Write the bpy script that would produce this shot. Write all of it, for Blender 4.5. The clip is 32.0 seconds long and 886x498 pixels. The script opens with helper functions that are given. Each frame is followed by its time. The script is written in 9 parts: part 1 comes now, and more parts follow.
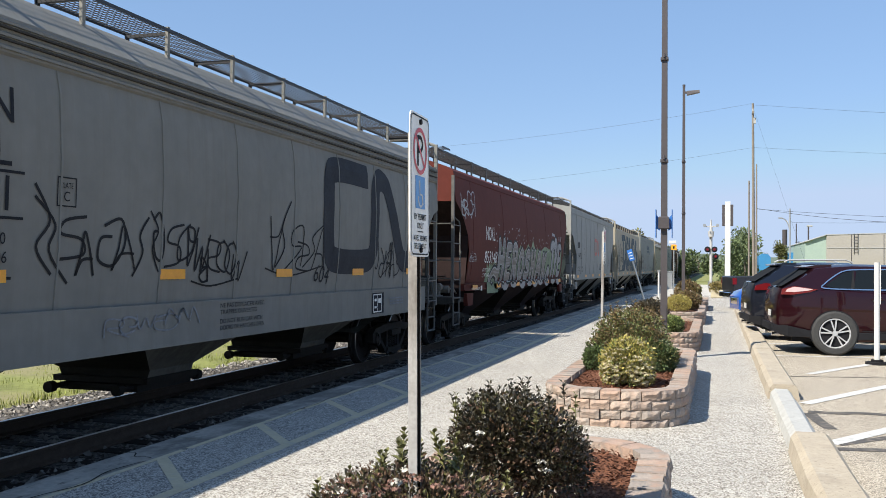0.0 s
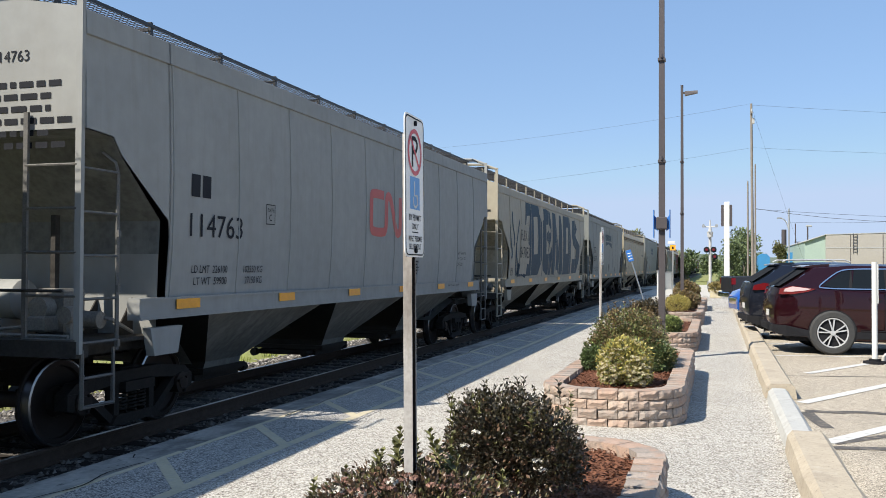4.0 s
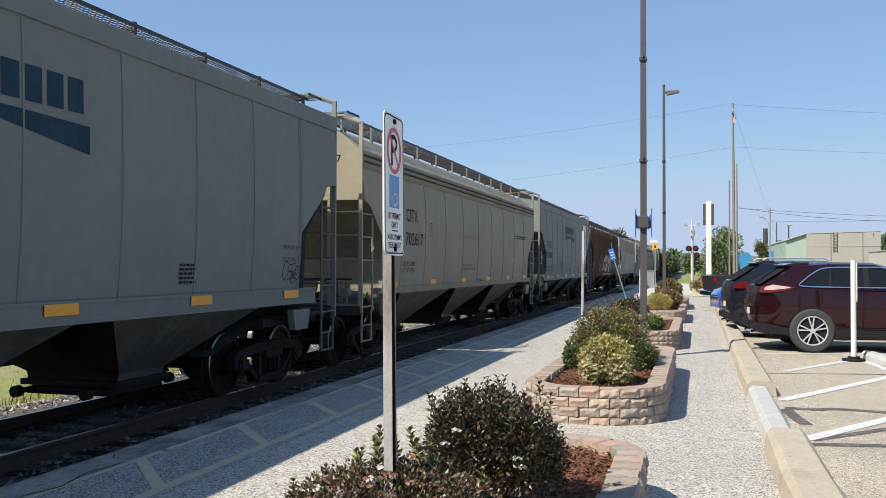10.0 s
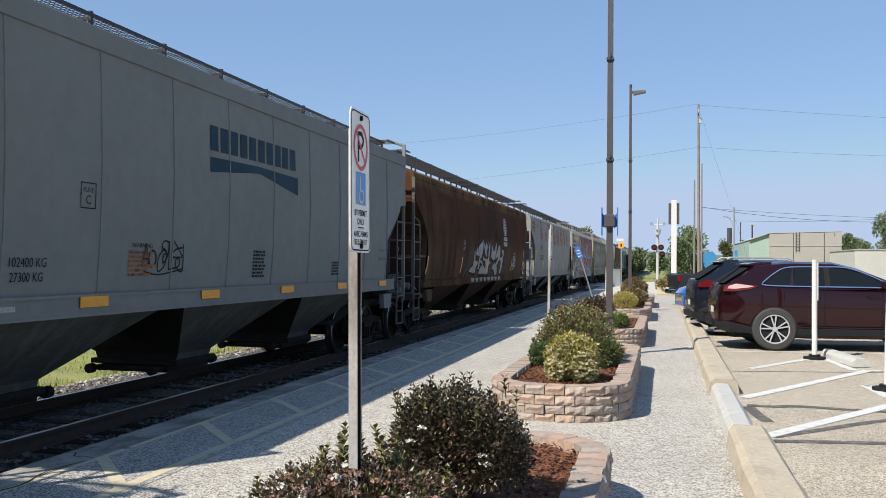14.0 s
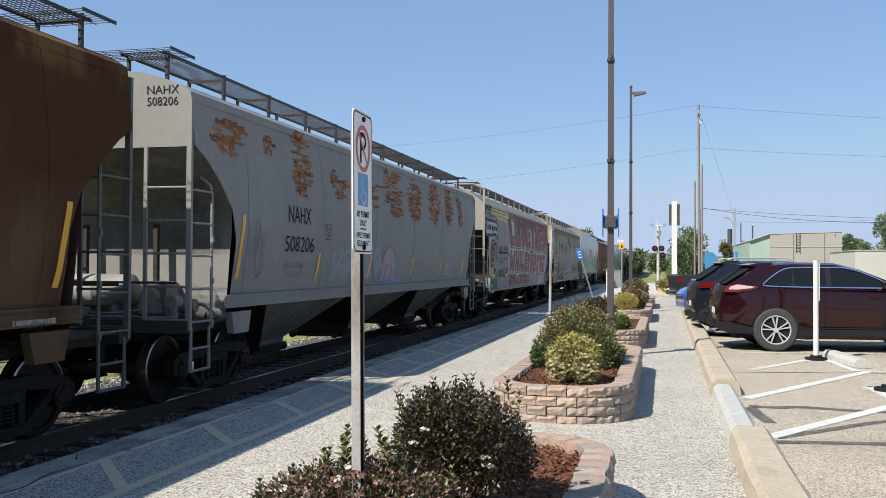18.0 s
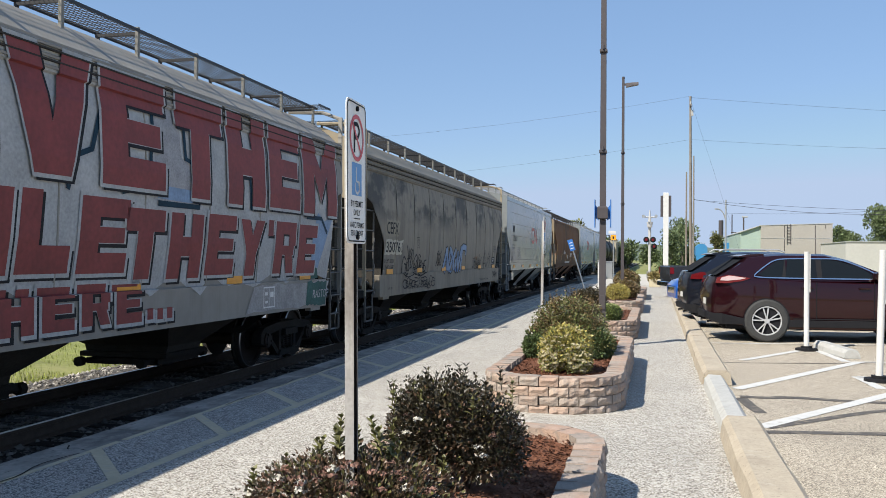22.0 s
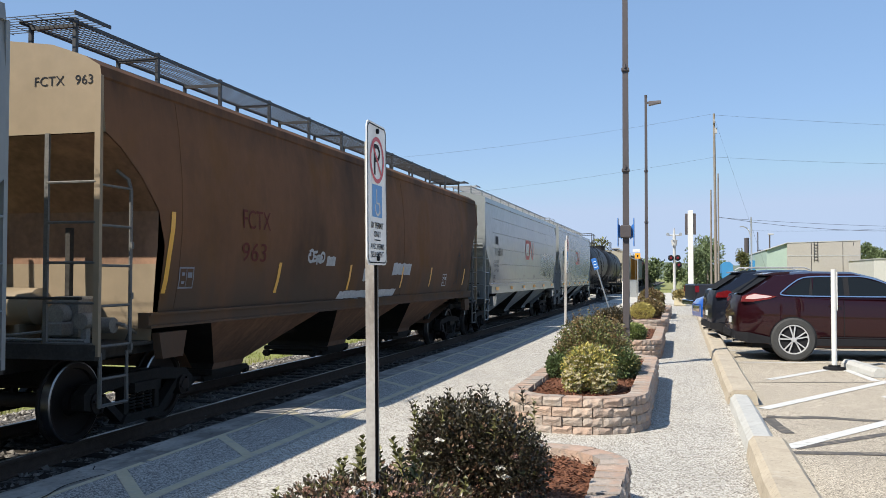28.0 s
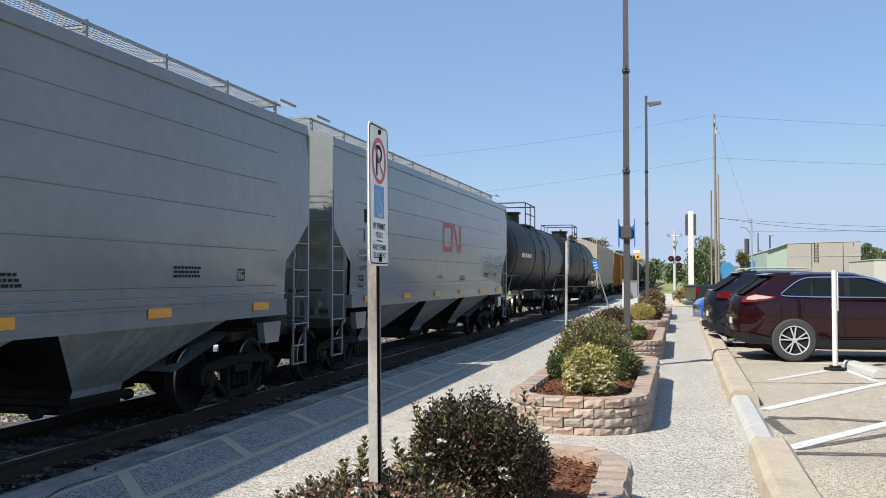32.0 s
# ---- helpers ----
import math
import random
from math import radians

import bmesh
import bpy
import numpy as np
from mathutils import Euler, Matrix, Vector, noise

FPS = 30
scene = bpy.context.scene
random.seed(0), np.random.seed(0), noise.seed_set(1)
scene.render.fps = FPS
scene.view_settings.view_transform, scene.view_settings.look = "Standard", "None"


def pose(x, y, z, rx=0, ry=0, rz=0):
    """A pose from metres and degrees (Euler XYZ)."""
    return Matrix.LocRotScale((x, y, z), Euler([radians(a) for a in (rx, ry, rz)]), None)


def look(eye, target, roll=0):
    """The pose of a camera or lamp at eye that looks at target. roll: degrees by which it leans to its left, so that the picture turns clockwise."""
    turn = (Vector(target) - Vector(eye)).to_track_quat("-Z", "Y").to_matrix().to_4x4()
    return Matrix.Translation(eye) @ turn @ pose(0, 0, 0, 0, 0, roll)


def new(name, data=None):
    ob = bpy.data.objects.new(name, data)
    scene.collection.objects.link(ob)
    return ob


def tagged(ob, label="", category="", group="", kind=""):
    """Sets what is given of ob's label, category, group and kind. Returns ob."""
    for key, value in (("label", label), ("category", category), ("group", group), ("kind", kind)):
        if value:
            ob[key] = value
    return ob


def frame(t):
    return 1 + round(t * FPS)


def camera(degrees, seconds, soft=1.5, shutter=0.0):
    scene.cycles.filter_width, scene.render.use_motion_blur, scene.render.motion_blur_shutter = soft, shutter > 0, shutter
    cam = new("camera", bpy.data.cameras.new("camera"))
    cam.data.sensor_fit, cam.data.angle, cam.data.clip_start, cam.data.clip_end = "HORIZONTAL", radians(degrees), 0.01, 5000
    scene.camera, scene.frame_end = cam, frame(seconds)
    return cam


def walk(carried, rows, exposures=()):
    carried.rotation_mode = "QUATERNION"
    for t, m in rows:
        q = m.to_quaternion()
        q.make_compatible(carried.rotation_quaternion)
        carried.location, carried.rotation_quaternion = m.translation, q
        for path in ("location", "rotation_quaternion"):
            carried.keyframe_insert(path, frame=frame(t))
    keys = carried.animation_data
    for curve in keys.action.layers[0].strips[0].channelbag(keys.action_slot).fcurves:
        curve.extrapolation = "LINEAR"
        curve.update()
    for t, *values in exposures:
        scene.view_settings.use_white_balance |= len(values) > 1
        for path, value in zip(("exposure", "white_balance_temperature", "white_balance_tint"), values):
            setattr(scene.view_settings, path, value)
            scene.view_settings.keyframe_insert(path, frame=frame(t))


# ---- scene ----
cam = camera(52.0, 32.0, 0.85)


def held(yaw, pitch, roll, dx, dy, dz):
    """The pose of a camera held at eye height: degrees left of the track's line, up, and lean."""
    return pose(dx, dy, 1.65 + dz, 90 + pitch, 0, yaw) @ pose(0, 0, 0, 0, 0, roll)


HELD = [
    (0, 16.73, 1.03, 0.45, -0.046, 0.021, 0.011),
    (0.5, 16.74, 1.07, 0.38, -0.025, 0.018, 0.008),
    (1, 16.73, 1.07, 0.34, -0.015, 0.013, 0.007),
    (1.5, 16.74, 1.11, 0.32, -0.012, 0.011, 0.006),
    (2, 16.77, 1.08, 0.32, -0.014, 0.012, 0.006),
    (2.5, 16.81, 1.09, 0.31, -0.016, 0.013, 0.006),
    (3, 16.81, 1.09, 0.29, -0.017, 0.009, 0.007),
    (3.5, 16.81, 1.11, 0.27, -0.017, -0.002, 0.007),
    (5.5, 16.11, 1.08, 0.16, -0.007, 0.005, 0.005),
    (6, 16.06, 1.09, 0.17, -0.003, 0.005, 0.005),
    (6.5, 16.06, 1.09, 0.17, -0.001, 0.003, 0.005),
    (7, 15.67, 1.09, 0.18, 0.002, -0.004, 0.004),
    (7.5, 15.63, 1.00, 0.19, 0.001, -0.004, 0.003),
    (8, 15.73, 1.00, 0.19, -0.001, 0.004, 0.003),
    (8.5, 15.73, 1.00, 0.18, -0.003, 0.007, 0.004),
    (9, 15.71, 1.00, 0.18, -0.002, 0.003, 0.004),
    (9.5, 15.71, 1.04, 0.17, 0.001, -0.002, 0.003),
    (10, 15.67, 1.06, 0.15, 0.004, -0.002, 0.003),
    (10.5, 15.21, 1.05, 0.17, 0.007, -0.000, 0.002),
    (11, 14.80, 1.00, 0.24, 0.009, -0.000, 0.004),
    (11.5, 14.62, 0.97, 0.33, 0.008, 0.000, 0.005),
    (12, 13.91, 0.96, 0.42, 0.008, -0.001, 0.004),
    (12.5, 13.30, 0.91, 0.47, 0.010, -0.003, 0.002),
    (13, 13.62, 0.90, 0.45, 0.011, 0.001, 0.003),
    (13.5, 13.61, 0.90, 0.44, 0.010, 0.005, 0.003),
    (14, 13.63, 0.92, 0.43, 0.009, 0.004, 0.002),
    (14.5, 13.63, 0.93, 0.42, 0.007, 0.002, 0.001),
    (16.5, 13.63, 0.98, 0.38, 0.001, 0.013, 0.003),
    (17, 13.63, 0.99, 0.35, -0.000, 0.010, 0.003),
    (17.5, 13.64, 1.01, 0.32, -0.002, 0.009, 0.002),
    (18, 13.65, 1.02, 0.30, -0.004, 0.010, 0.000),
    (18.5, 13.65, 1.02, 0.29, -0.007, 0.016, -0.001),
    (19, 13.58, 0.96, 0.30, -0.010, 0.023, -0.001),
    (19.5, 13.46, 0.83, 0.33, -0.011, 0.024, -0.001),
    (20, 13.31, 0.67, 0.38, -0.012, 0.023, -0.000),
    (20.5, 13.25, 0.61, 0.41, -0.012, 0.019, 0.000),
    (21, 13.25, 0.62, 0.40, -0.010, 0.012, -0.002),
    (21.5, 13.17, 0.57, 0.39, -0.011, 0.011, -0.004),
    (22, 13.13, 0.45, 0.39, -0.013, 0.011, -0.005),
    (22.5, 13.15, 0.40, 0.40, -0.013, 0.008, -0.005),
    (23, 13.59, 0.31, 0.44, -0.015, 0.009, -0.006),
    (23.5, 13.79, 0.13, 0.50, -0.017, 0.016, -0.005),
    (24, 13.21, 0.21, 0.50, -0.015, 0.020, -0.004),
    (24.5, 13.28, 0.36, 0.37, -0.010, 0.019, -0.005),
    (25, 14.59, 1.51, 0.20, -0.006, 0.014, -0.005),
    (25.5, 14.69, 1.57, 0.11, -0.004, 0.011, -0.004),
    (27.5, 14.66, 1.62, 0.08, 0.000, 0.015, 0.004),
    (28, 14.62, 1.67, 0.08, 0.005, 0.002, 0.002),
    (28.5, 14.62, 1.67, 0.07, 0.005, -0.002, 0.001),
    (29, 14.62, 1.68, 0.06, 0.001, -0.001, 0.001),
    (29.5, 14.65, 1.68, 0.05, -0.001, -0.001, 0.000),
    (30, 14.65, 1.69, 0.06, -0.001, -0.002, -0.000),
    (30.5, 14.65, 1.68, 0.07, -0.001, 0.001, 0.000),
    (31, 14.64, 1.71, 0.07, -0.002, 0.004, 0.000),
    (31.5, 14.63, 1.74, 0.04, -0.003, 0.003, 0.000),
    (32, 14.63, 1.73, 0.04, -0.004, 0.000, 0.001)]
walk(cam, [(row[0], held(*row[1:])) for row in HELD],
     [(0, 0.71), (3.5, 0.71), (6, 0.63), (9, 0.58), (14, 0.55), (17, 0.57), (23, 0.57), (25.5, 0.63), (28, 0.64), (32, 0.61)])

# ---- light ----
SUN_WAY = Vector((-0.59, -0.75, 1.0)).normalized()
world = bpy.data.worlds.new("sky")
scene.world = world
world.use_nodes = True
wn = world.node_tree.nodes
sky = wn.new("ShaderNodeTexSky")
sky.sky_type = "NISHITA"
sky.sun_disc = False
sky.sun_elevation = math.asin(SUN_WAY.z)
sky.sun_rotation = math.atan2(SUN_WAY.x, SUN_WAY.y)
sky.air_density, sky.dust_density, sky.ozone_density = 1.0, 0.0, 4.5
wn["Background"].inputs["Strength"].default_value = 0.151
tint = wn.new("ShaderNodeMixRGB")
tint.blend_type = "MULTIPLY"
tint.inputs[0].default_value, tint.inputs[2].default_value = 1.0, (0.965, 0.975, 1.09, 1)
soften = wn.new("ShaderNodeGamma")
soften.inputs[1].default_value = 0.65
world.node_tree.links.new(sky.outputs[0], soften.inputs[0])
rich = wn.new("ShaderNodeHueSaturation")
rich.inputs["Saturation"].default_value = 1.22
world.node_tree.links.new(soften.outputs[0], rich.inputs["Color"])
world.node_tree.links.new(rich.outputs[0], tint.inputs[1])
haze = wn.new("ShaderNodeMixRGB")
haze.inputs[0].default_value, haze.inputs[2].default_value = 0.30, (1.50, 2.30, 3.55, 1)
world.node_tree.links.new(tint.outputs[0], haze.inputs[1])
even = wn.new("ShaderNodeMixRGB")  # thick summer air: the horizon glows no brighter than this
even.blend_type = "DARKEN"
even.inputs[0].default_value, even.inputs[2].default_value = 1.0, (2.20, 2.75, 3.72, 1)
world.node_tree.links.new(haze.outputs[0], even.inputs[1])
world.node_tree.links.new(even.outputs[0], wn["Background"].inputs["Color"])
sun = new("sun", bpy.data.lights.new("sun", "SUN"))
sun.data.energy, sun.data.angle, sun.data.color = 5.0, radians(0.53), (1.0, 0.945, 0.85)
sun.matrix_world = look(SUN_WAY * 60, (0, 0, 0))

# ---- materials ----
def mat(name, col, rough=0.6, metal=0.0, var=0.15, scale=8.0, bump=0.0, bscale=60.0, spec=0.5, island=0.0, coat=0.0):
    """Plain surface with two scales of tone variation and a fine relief."""
    m = bpy.data.materials.new(name)
    m.use_nodes = True
    nt = m.node_tree
    b = nt.nodes["Principled BSDF"]
    b.inputs["Roughness"].default_value = rough
    b.inputs["Metallic"].default_value = metal
    b.inputs["Specular IOR Level"].default_value = spec * (0.3 if rough >= 0.6 and max(col) < 0.15 else 1.0)  # dark matt surfaces are dusty
    b.inputs["Coat Weight"].default_value = coat
    co = nt.nodes.new("ShaderNodeTexCoord")
    n1 = nt.nodes.new("ShaderNodeTexNoise")
    n1.inputs["Scale"].default_value, n1.inputs["Detail"].default_value = scale, 5
    n2 = nt.nodes.new("ShaderNodeTexNoise")
    n2.inputs["Scale"].default_value, n2.inputs["Detail"].default_value = scale * 9, 3
    add = nt.nodes.new("ShaderNodeMath")
    add.operation = "ADD"
    mr = nt.nodes.new("ShaderNodeMapRange")
    mr.inputs[1].default_value, mr.inputs[2].default_value = 0.65, 1.35
    mr.inputs[3].default_value, mr.inputs[4].default_value = 1 - var, 1 + var
    hsv = nt.nodes.new("ShaderNodeHueSaturation")
    hsv.inputs["Color"].default_value = (*col, 1)
    ln = nt.links.new
    ln(co.outputs["Object"], n1.inputs["Vector"])
    ln(co.outputs["Object"], n2.inputs["Vector"])
    ln(n1.outputs["Fac"], add.inputs[0])
    ln(n2.outputs["Fac"], add.inputs[1])
    ln(add.outputs[0], mr.inputs[0])
    if island:
        geo = nt.nodes.new("ShaderNodeNewGeometry")
        oi = nt.nodes.new("ShaderNodeObjectInfo")
        s = nt.nodes.new("ShaderNodeMath")
        s.operation = "ADD"
        w = nt.nodes.new("ShaderNodeMath")
        w.operation = "FRACT"
        r = nt.nodes.new("ShaderNodeMapRange")
        r.inputs[3].default_value, r.inputs[4].default_value = 1 - island, 1 + island
        mu = nt.nodes.new("ShaderNodeMath")
        mu.operation = "MULTIPLY"
        ln(geo.outputs["Random Per Island"], s.inputs[0])
        ln(oi.outputs["Random"], s.inputs[1])
        ln(s.outputs[0], w.inputs[0])
        ln(w.outputs[0], r.inputs[0])
        ln(mr.outputs[0], mu.inputs[0])
        ln(r.outputs[0], mu.inputs[1])
        ln(mu.outputs[0], hsv.inputs["Value"])
    else:
        ln(mr.outputs[0], hsv.inputs["Value"])
    ln(hsv.outputs[0], b.inputs["Base Color"])
    if bump:
        bn = nt.nodes.new("ShaderNodeTexNoise")
        bn.inputs["Scale"].default_value, bn.inputs["Detail"].default_value = bscale, 4
        bp = nt.nodes.new("ShaderNodeBump")
        bp.inputs["Strength"].default_value, bp.inputs["Distance"].default_value = bump, 0.01
        ln(co.outputs["Object"], bn.inputs["Vector"])
        ln(bn.outputs["Fac"], bp.inputs["Height"])
        ln(bp.outputs[0], b.inputs["Normal"])
    return m


def mix_in(m, col, scale, lo, hi, stretch=(1, 1, 1), rough=None, zband=None, detail=8.0, amount=1.0):
    """Blend patches of another colour into a material: noise between lo and hi, stretched, kept to a band of heights."""
    nt = m.node_tree
    ln = nt.links.new
    b = nt.nodes["Principled BSDF"]
    old = b.inputs["Base Color"].links[0].from_socket
    co = nt.nodes.new("ShaderNodeTexCoord")
    mp = nt.nodes.new("ShaderNodeMapping")
    mp.inputs["Scale"].default_value = stretch
    mp.inputs["Location"].default_value = (lo * 7.3, hi * 5.1, scale)
    no = nt.nodes.new("ShaderNodeTexNoise")
    no.inputs["Scale"].default_value, no.inputs["Detail"].default_value = scale, detail
    no.inputs["Roughness"].default_value = 0.62
    r = nt.nodes.new("ShaderNodeMapRange")
    r.inputs[1].default_value, r.inputs[2].default_value, r.inputs[4].default_value = lo, hi, amount
    ln(co.outputs["Object"], mp.inputs["Vector"])
    ln(mp.outputs[0], no.inputs["Vector"])
    ln(no.outputs["Fac"], r.inputs[0])
    fac = r.outputs[0]
    if zband:
        sep = nt.nodes.new("ShaderNodeSeparateXYZ")
        ln(co.outputs["Object"], sep.inputs[0])
        z = nt.nodes.new("ShaderNodeMapRange")
        z.inputs[1].default_value, z.inputs[2].default_value = zband
        mu = nt.nodes.new("ShaderNodeMath")
        mu.operation = "MULTIPLY"
        ln(sep.outputs["Z"], z.inputs[0])
        ln(fac, mu.inputs[0])
        ln(z.outputs[0], mu.inputs[1])
        fac = mu.outputs[0]
    mx = nt.nodes.new("ShaderNodeMixRGB")
    mx.inputs[2].default_value = (*col, 1)
    ln(fac, mx.inputs[0])
    ln(old, mx.inputs[1])
    ln(mx.outputs[0], b.inputs["Base Color"])
    if rough is not None:
        rr = nt.nodes.new("ShaderNodeMapRange")
        rr.inputs[3].default_value, rr.inputs[4].default_value = b.inputs["Roughness"].default_value, rough
        ln(fac, rr.inputs[0])
        ln(rr.outputs[0], b.inputs["Roughness"])
    return m


def pebbled(name, cols, scale, rough=0.85, joint=0.5, bump=0.5):
    """Exposed stones: Voronoi cells in several tones with darker seams."""
    m = mat(name, cols[0], rough, 0, 0.12, 0.7)
    nt = m.node_tree
    ln = nt.links.new
    b = nt.nodes["Principled BSDF"]
    tone = b.inputs["Base Color"].links[0].from_node
    co = nt.nodes.new("ShaderNodeTexCoord")
    vo = nt.nodes.new("ShaderNodeTexVoronoi")
    vo.inputs["Scale"].default_value = scale
    ve = nt.nodes.new("ShaderNodeTexVoronoi")
    ve.feature = "DISTANCE_TO_EDGE"
    ve.inputs["Scale"].default_value = scale
    sep = nt.nodes.new("ShaderNodeSeparateXYZ")
    ramp = nt.nodes.new("ShaderNodeValToRGB")
    ramp.color_ramp.interpolation = "CONSTANT"
    el = ramp.color_ramp.elements
    el[0].color = (*cols[0], 1)
    el[1].position, el[1].color = 1.0 / len(cols), (*cols[1], 1)
    for i, c in enumerate(cols[2:], 2):
        e = el.new(i / len(cols))
        e.color = (*c, 1)
    er = nt.nodes.new("ShaderNodeMapRange")
    er.inputs[1].default_value, er.inputs[2].default_value = 0.0, 0.12
    er.inputs[3].default_value = joint
    mu = nt.nodes.new("ShaderNodeMixRGB")
    mu.blend_type = "MULTIPLY"
    mu.inputs[0].default_value = 1
    ln(co.outputs["Object"], vo.inputs["Vector"])
    ln(co.outputs["Object"], ve.inputs["Vector"])
    ln(vo.outputs["Color"], sep.inputs[0])
    ln(sep.outputs[0], ramp.inputs[0])
    ln(ve.outputs["Distance"], er.inputs[0])
    ln(ramp.outputs[0], mu.inputs[1])
    ln(er.outputs[0], mu.inputs[2])
    ln(mu.outputs[0], tone.inputs["Color"])
    bp = nt.nodes.new("ShaderNodeBump")
    bp.inputs["Strength"].default_value, bp.inputs["Distance"].default_value = bump, 0.004
    ln(ve.outputs["Distance"], bp.inputs["Height"])
    ln(bp.outputs[0], b.inputs["Normal"])
    return m


PAINT_COL = {}


def rail_paint(name, col, rust=0.0, dirt=0.4, rough=0.5, band=None):
    """Weathered car paint: grime streaks down the sides, dust at the sill, optional rust."""
    PAINT_COL[name] = col
    col = tuple(c * k for c, k in zip(col, (0.545, 0.515, 0.475)))
    m = mat(name, col, max(rough, 0.6) if rough > 0.3 else rough, 0, 0.10, 0.6, 0.12, 9.0, spec=0.16 if rough > 0.3 else 0.4)
    mix_in(m, tuple(c * 0.55 for c in col), 1.1, 0.45, 0.85, (1, 1.6, 0.22), amount=0.55 * dirt)
    dust = (0.16, 0.14, 0.11) if sum(col) > 0.4 else tuple(c * 1.25 for c in col)
    mix_in(m, dust, 2.0, 0.50, 0.9, (1, 5.0, 0.35), 0.8, amount=0.8 * dirt)
    if rust:
        mix_in(m, (0.23, 0.085, 0.025), 0.9, 0.62 - 0.25 * rust, 0.68 - 0.2 * rust, (1, 1.2, 0.8), 0.9, band)
        mix_in(m, (0.10, 0.035, 0.015), 2.6, 0.60 - 0.2 * rust, 0.72 - 0.15 * rust, (1, 1, 0.6), 0.9, band, amount=0.8)
    return m


AGG = pebbled("exposed_aggregate", [(0.454, 0.421, 0.364), (0.576, 0.544, 0.482), (0.137, 0.115, 0.090), (0.619, 0.590, 0.529), (0.331, 0.295, 0.241), (0.504, 0.472, 0.407)], 78.0, joint=0.36, bump=0.4)
mix_in(AGG, (0.238, 0.223, 0.202), 0.35, 0.52, 0.75, amount=0.25)
mix_in(AGG, (0.16, 0.148, 0.13), 1.7, 0.60, 0.74, (1.4, 0.8, 1), amount=0.45)
mix_in(AGG, (0.62, 0.59, 0.53), 2.3, 0.60, 0.75, (0.6, 1.5, 1), amount=0.35)
AGG_BLUE = pebbled("dark_aggregate", [(0.34, 0.32, 0.29), (0.52, 0.49, 0.44), (0.13, 0.125, 0.115), (0.41, 0.385, 0.345)], 78.0, joint=0.36, bump=0.4)
LOT = pebbled("worn_asphalt", [(0.475, 0.410, 0.317), (0.374, 0.320, 0.241), (0.590, 0.518, 0.407), (0.432, 0.371, 0.284), (0.194, 0.162, 0.122)], 85.0, joint=0.5)
mix_in(LOT, (0.216, 0.187, 0.144), 0.25, 0.5, 0.72, amount=0.4)
CONC = mat("grey_concrete", (0.45, 0.425, 0.375), 0.85, 0, 0.16, 1.5, 0.25, 90)
mix_in(CONC, (0.24, 0.235, 0.22), 1.2, 0.52, 0.7, amount=0.6)
EDGE_CONC = mat("weathered_edge_concrete", (0.27, 0.255, 0.225), 0.9, 0, 0.25, 2.0, 0.5, 60)
mix_in(EDGE_CONC, (0.105, 0.10, 0.09), 1.6, 0.44, 0.60, (1.6, 0.8, 1), amount=0.85)
mix_in(EDGE_CONC, (0.40, 0.37, 0.31), 5.0, 0.58, 0.70, (1, 0.5, 1), amount=0.7)
mix_in(EDGE_CONC, (0.05, 0.046, 0.04), 12.0, 0.60, 0.68, (1, 0.4, 1), amount=0.8)
KERB = mat("tan_concrete", (0.389, 0.331, 0.248), 0.85, 0, 0.14, 2.5, 0.35, 70)
mix_in(KERB, (0.238, 0.194, 0.144), 3.0, 0.56, 0.75, amount=0.6)
mix_in(KERB, (0.144, 0.122, 0.094), 38.0, 0.60, 0.70, amount=0.7, detail=3.0)
mix_in(KERB, (0.446, 0.396, 0.317), 7.0, 0.58, 0.70, amount=0.6)
KERB_WHITE = mat("worn_white_kerb_paint", (0.410, 0.403, 0.374), 0.8, 0, 0.12, 5, 0.25, 80)
mix_in(KERB_WHITE, (0.288, 0.266, 0.230), 9.0, 0.55, 0.72, amount=0.7)
WHITE = mat("white_paint", (0.562, 0.554, 0.526), 0.6, 0, 0.08, 6, 0.15, 80)
LINE = mat("road_marking", (0.533, 0.526, 0.497), 0.7, 0, 0.10, 5, 0.2, 120)
mix_in(LINE, (0.288, 0.266, 0.223), 7.0, 0.55, 0.72, amount=0.8)
SCUFF = mat("scuffed_white_paint", (0.446, 0.432, 0.396), 0.8, 0, 0.2, 20, 0.3, 120)
mix_in(SCUFF, (0.288, 0.266, 0.230), 30.0, 0.42, 0.55, amount=0.9)
YELLOW_WORN = mat("worn_yellow_paint", (0.48, 0.415, 0.28), 0.8, 0, 0.14, 3, 0.2, 120)
mix_in(YELLOW_WORN, (0.36, 0.34, 0.29), 6.0, 0.50, 0.70, amount=0.8)
BALLAST = pebbled("ballast_bed", [(0.075, 0.068, 0.06), (0.12, 0.108, 0.098), (0.035, 0.031, 0.028), (0.16, 0.148, 0.134)], 22.0, bump=1.0, joint=0.2)
mix_in(BALLAST, (0.07, 0.06, 0.05), 0.8, 0.45, 0.7, amount=0.7)
# lighter copy of STONE: the far shoulder's sunshine is in its colour
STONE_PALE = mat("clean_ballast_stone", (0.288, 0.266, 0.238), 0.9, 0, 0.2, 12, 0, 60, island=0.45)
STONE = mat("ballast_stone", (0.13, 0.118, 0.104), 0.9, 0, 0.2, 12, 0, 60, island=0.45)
STEEL = mat("rusted_steel", (0.085, 0.06, 0.045), 0.75, 0.3, 0.2, 9, 0.3, 60)
RAILTOP = mat("polished_rail", (0.42, 0.40, 0.38), 0.38, 1.0, 0.08, 5)
TIE = mat("creosoted_tie", (0.024, 0.020, 0.017), 0.9, 0, 0.25, 5, 0.5, 30)
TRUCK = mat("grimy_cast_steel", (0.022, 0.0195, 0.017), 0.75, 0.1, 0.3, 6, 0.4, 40)
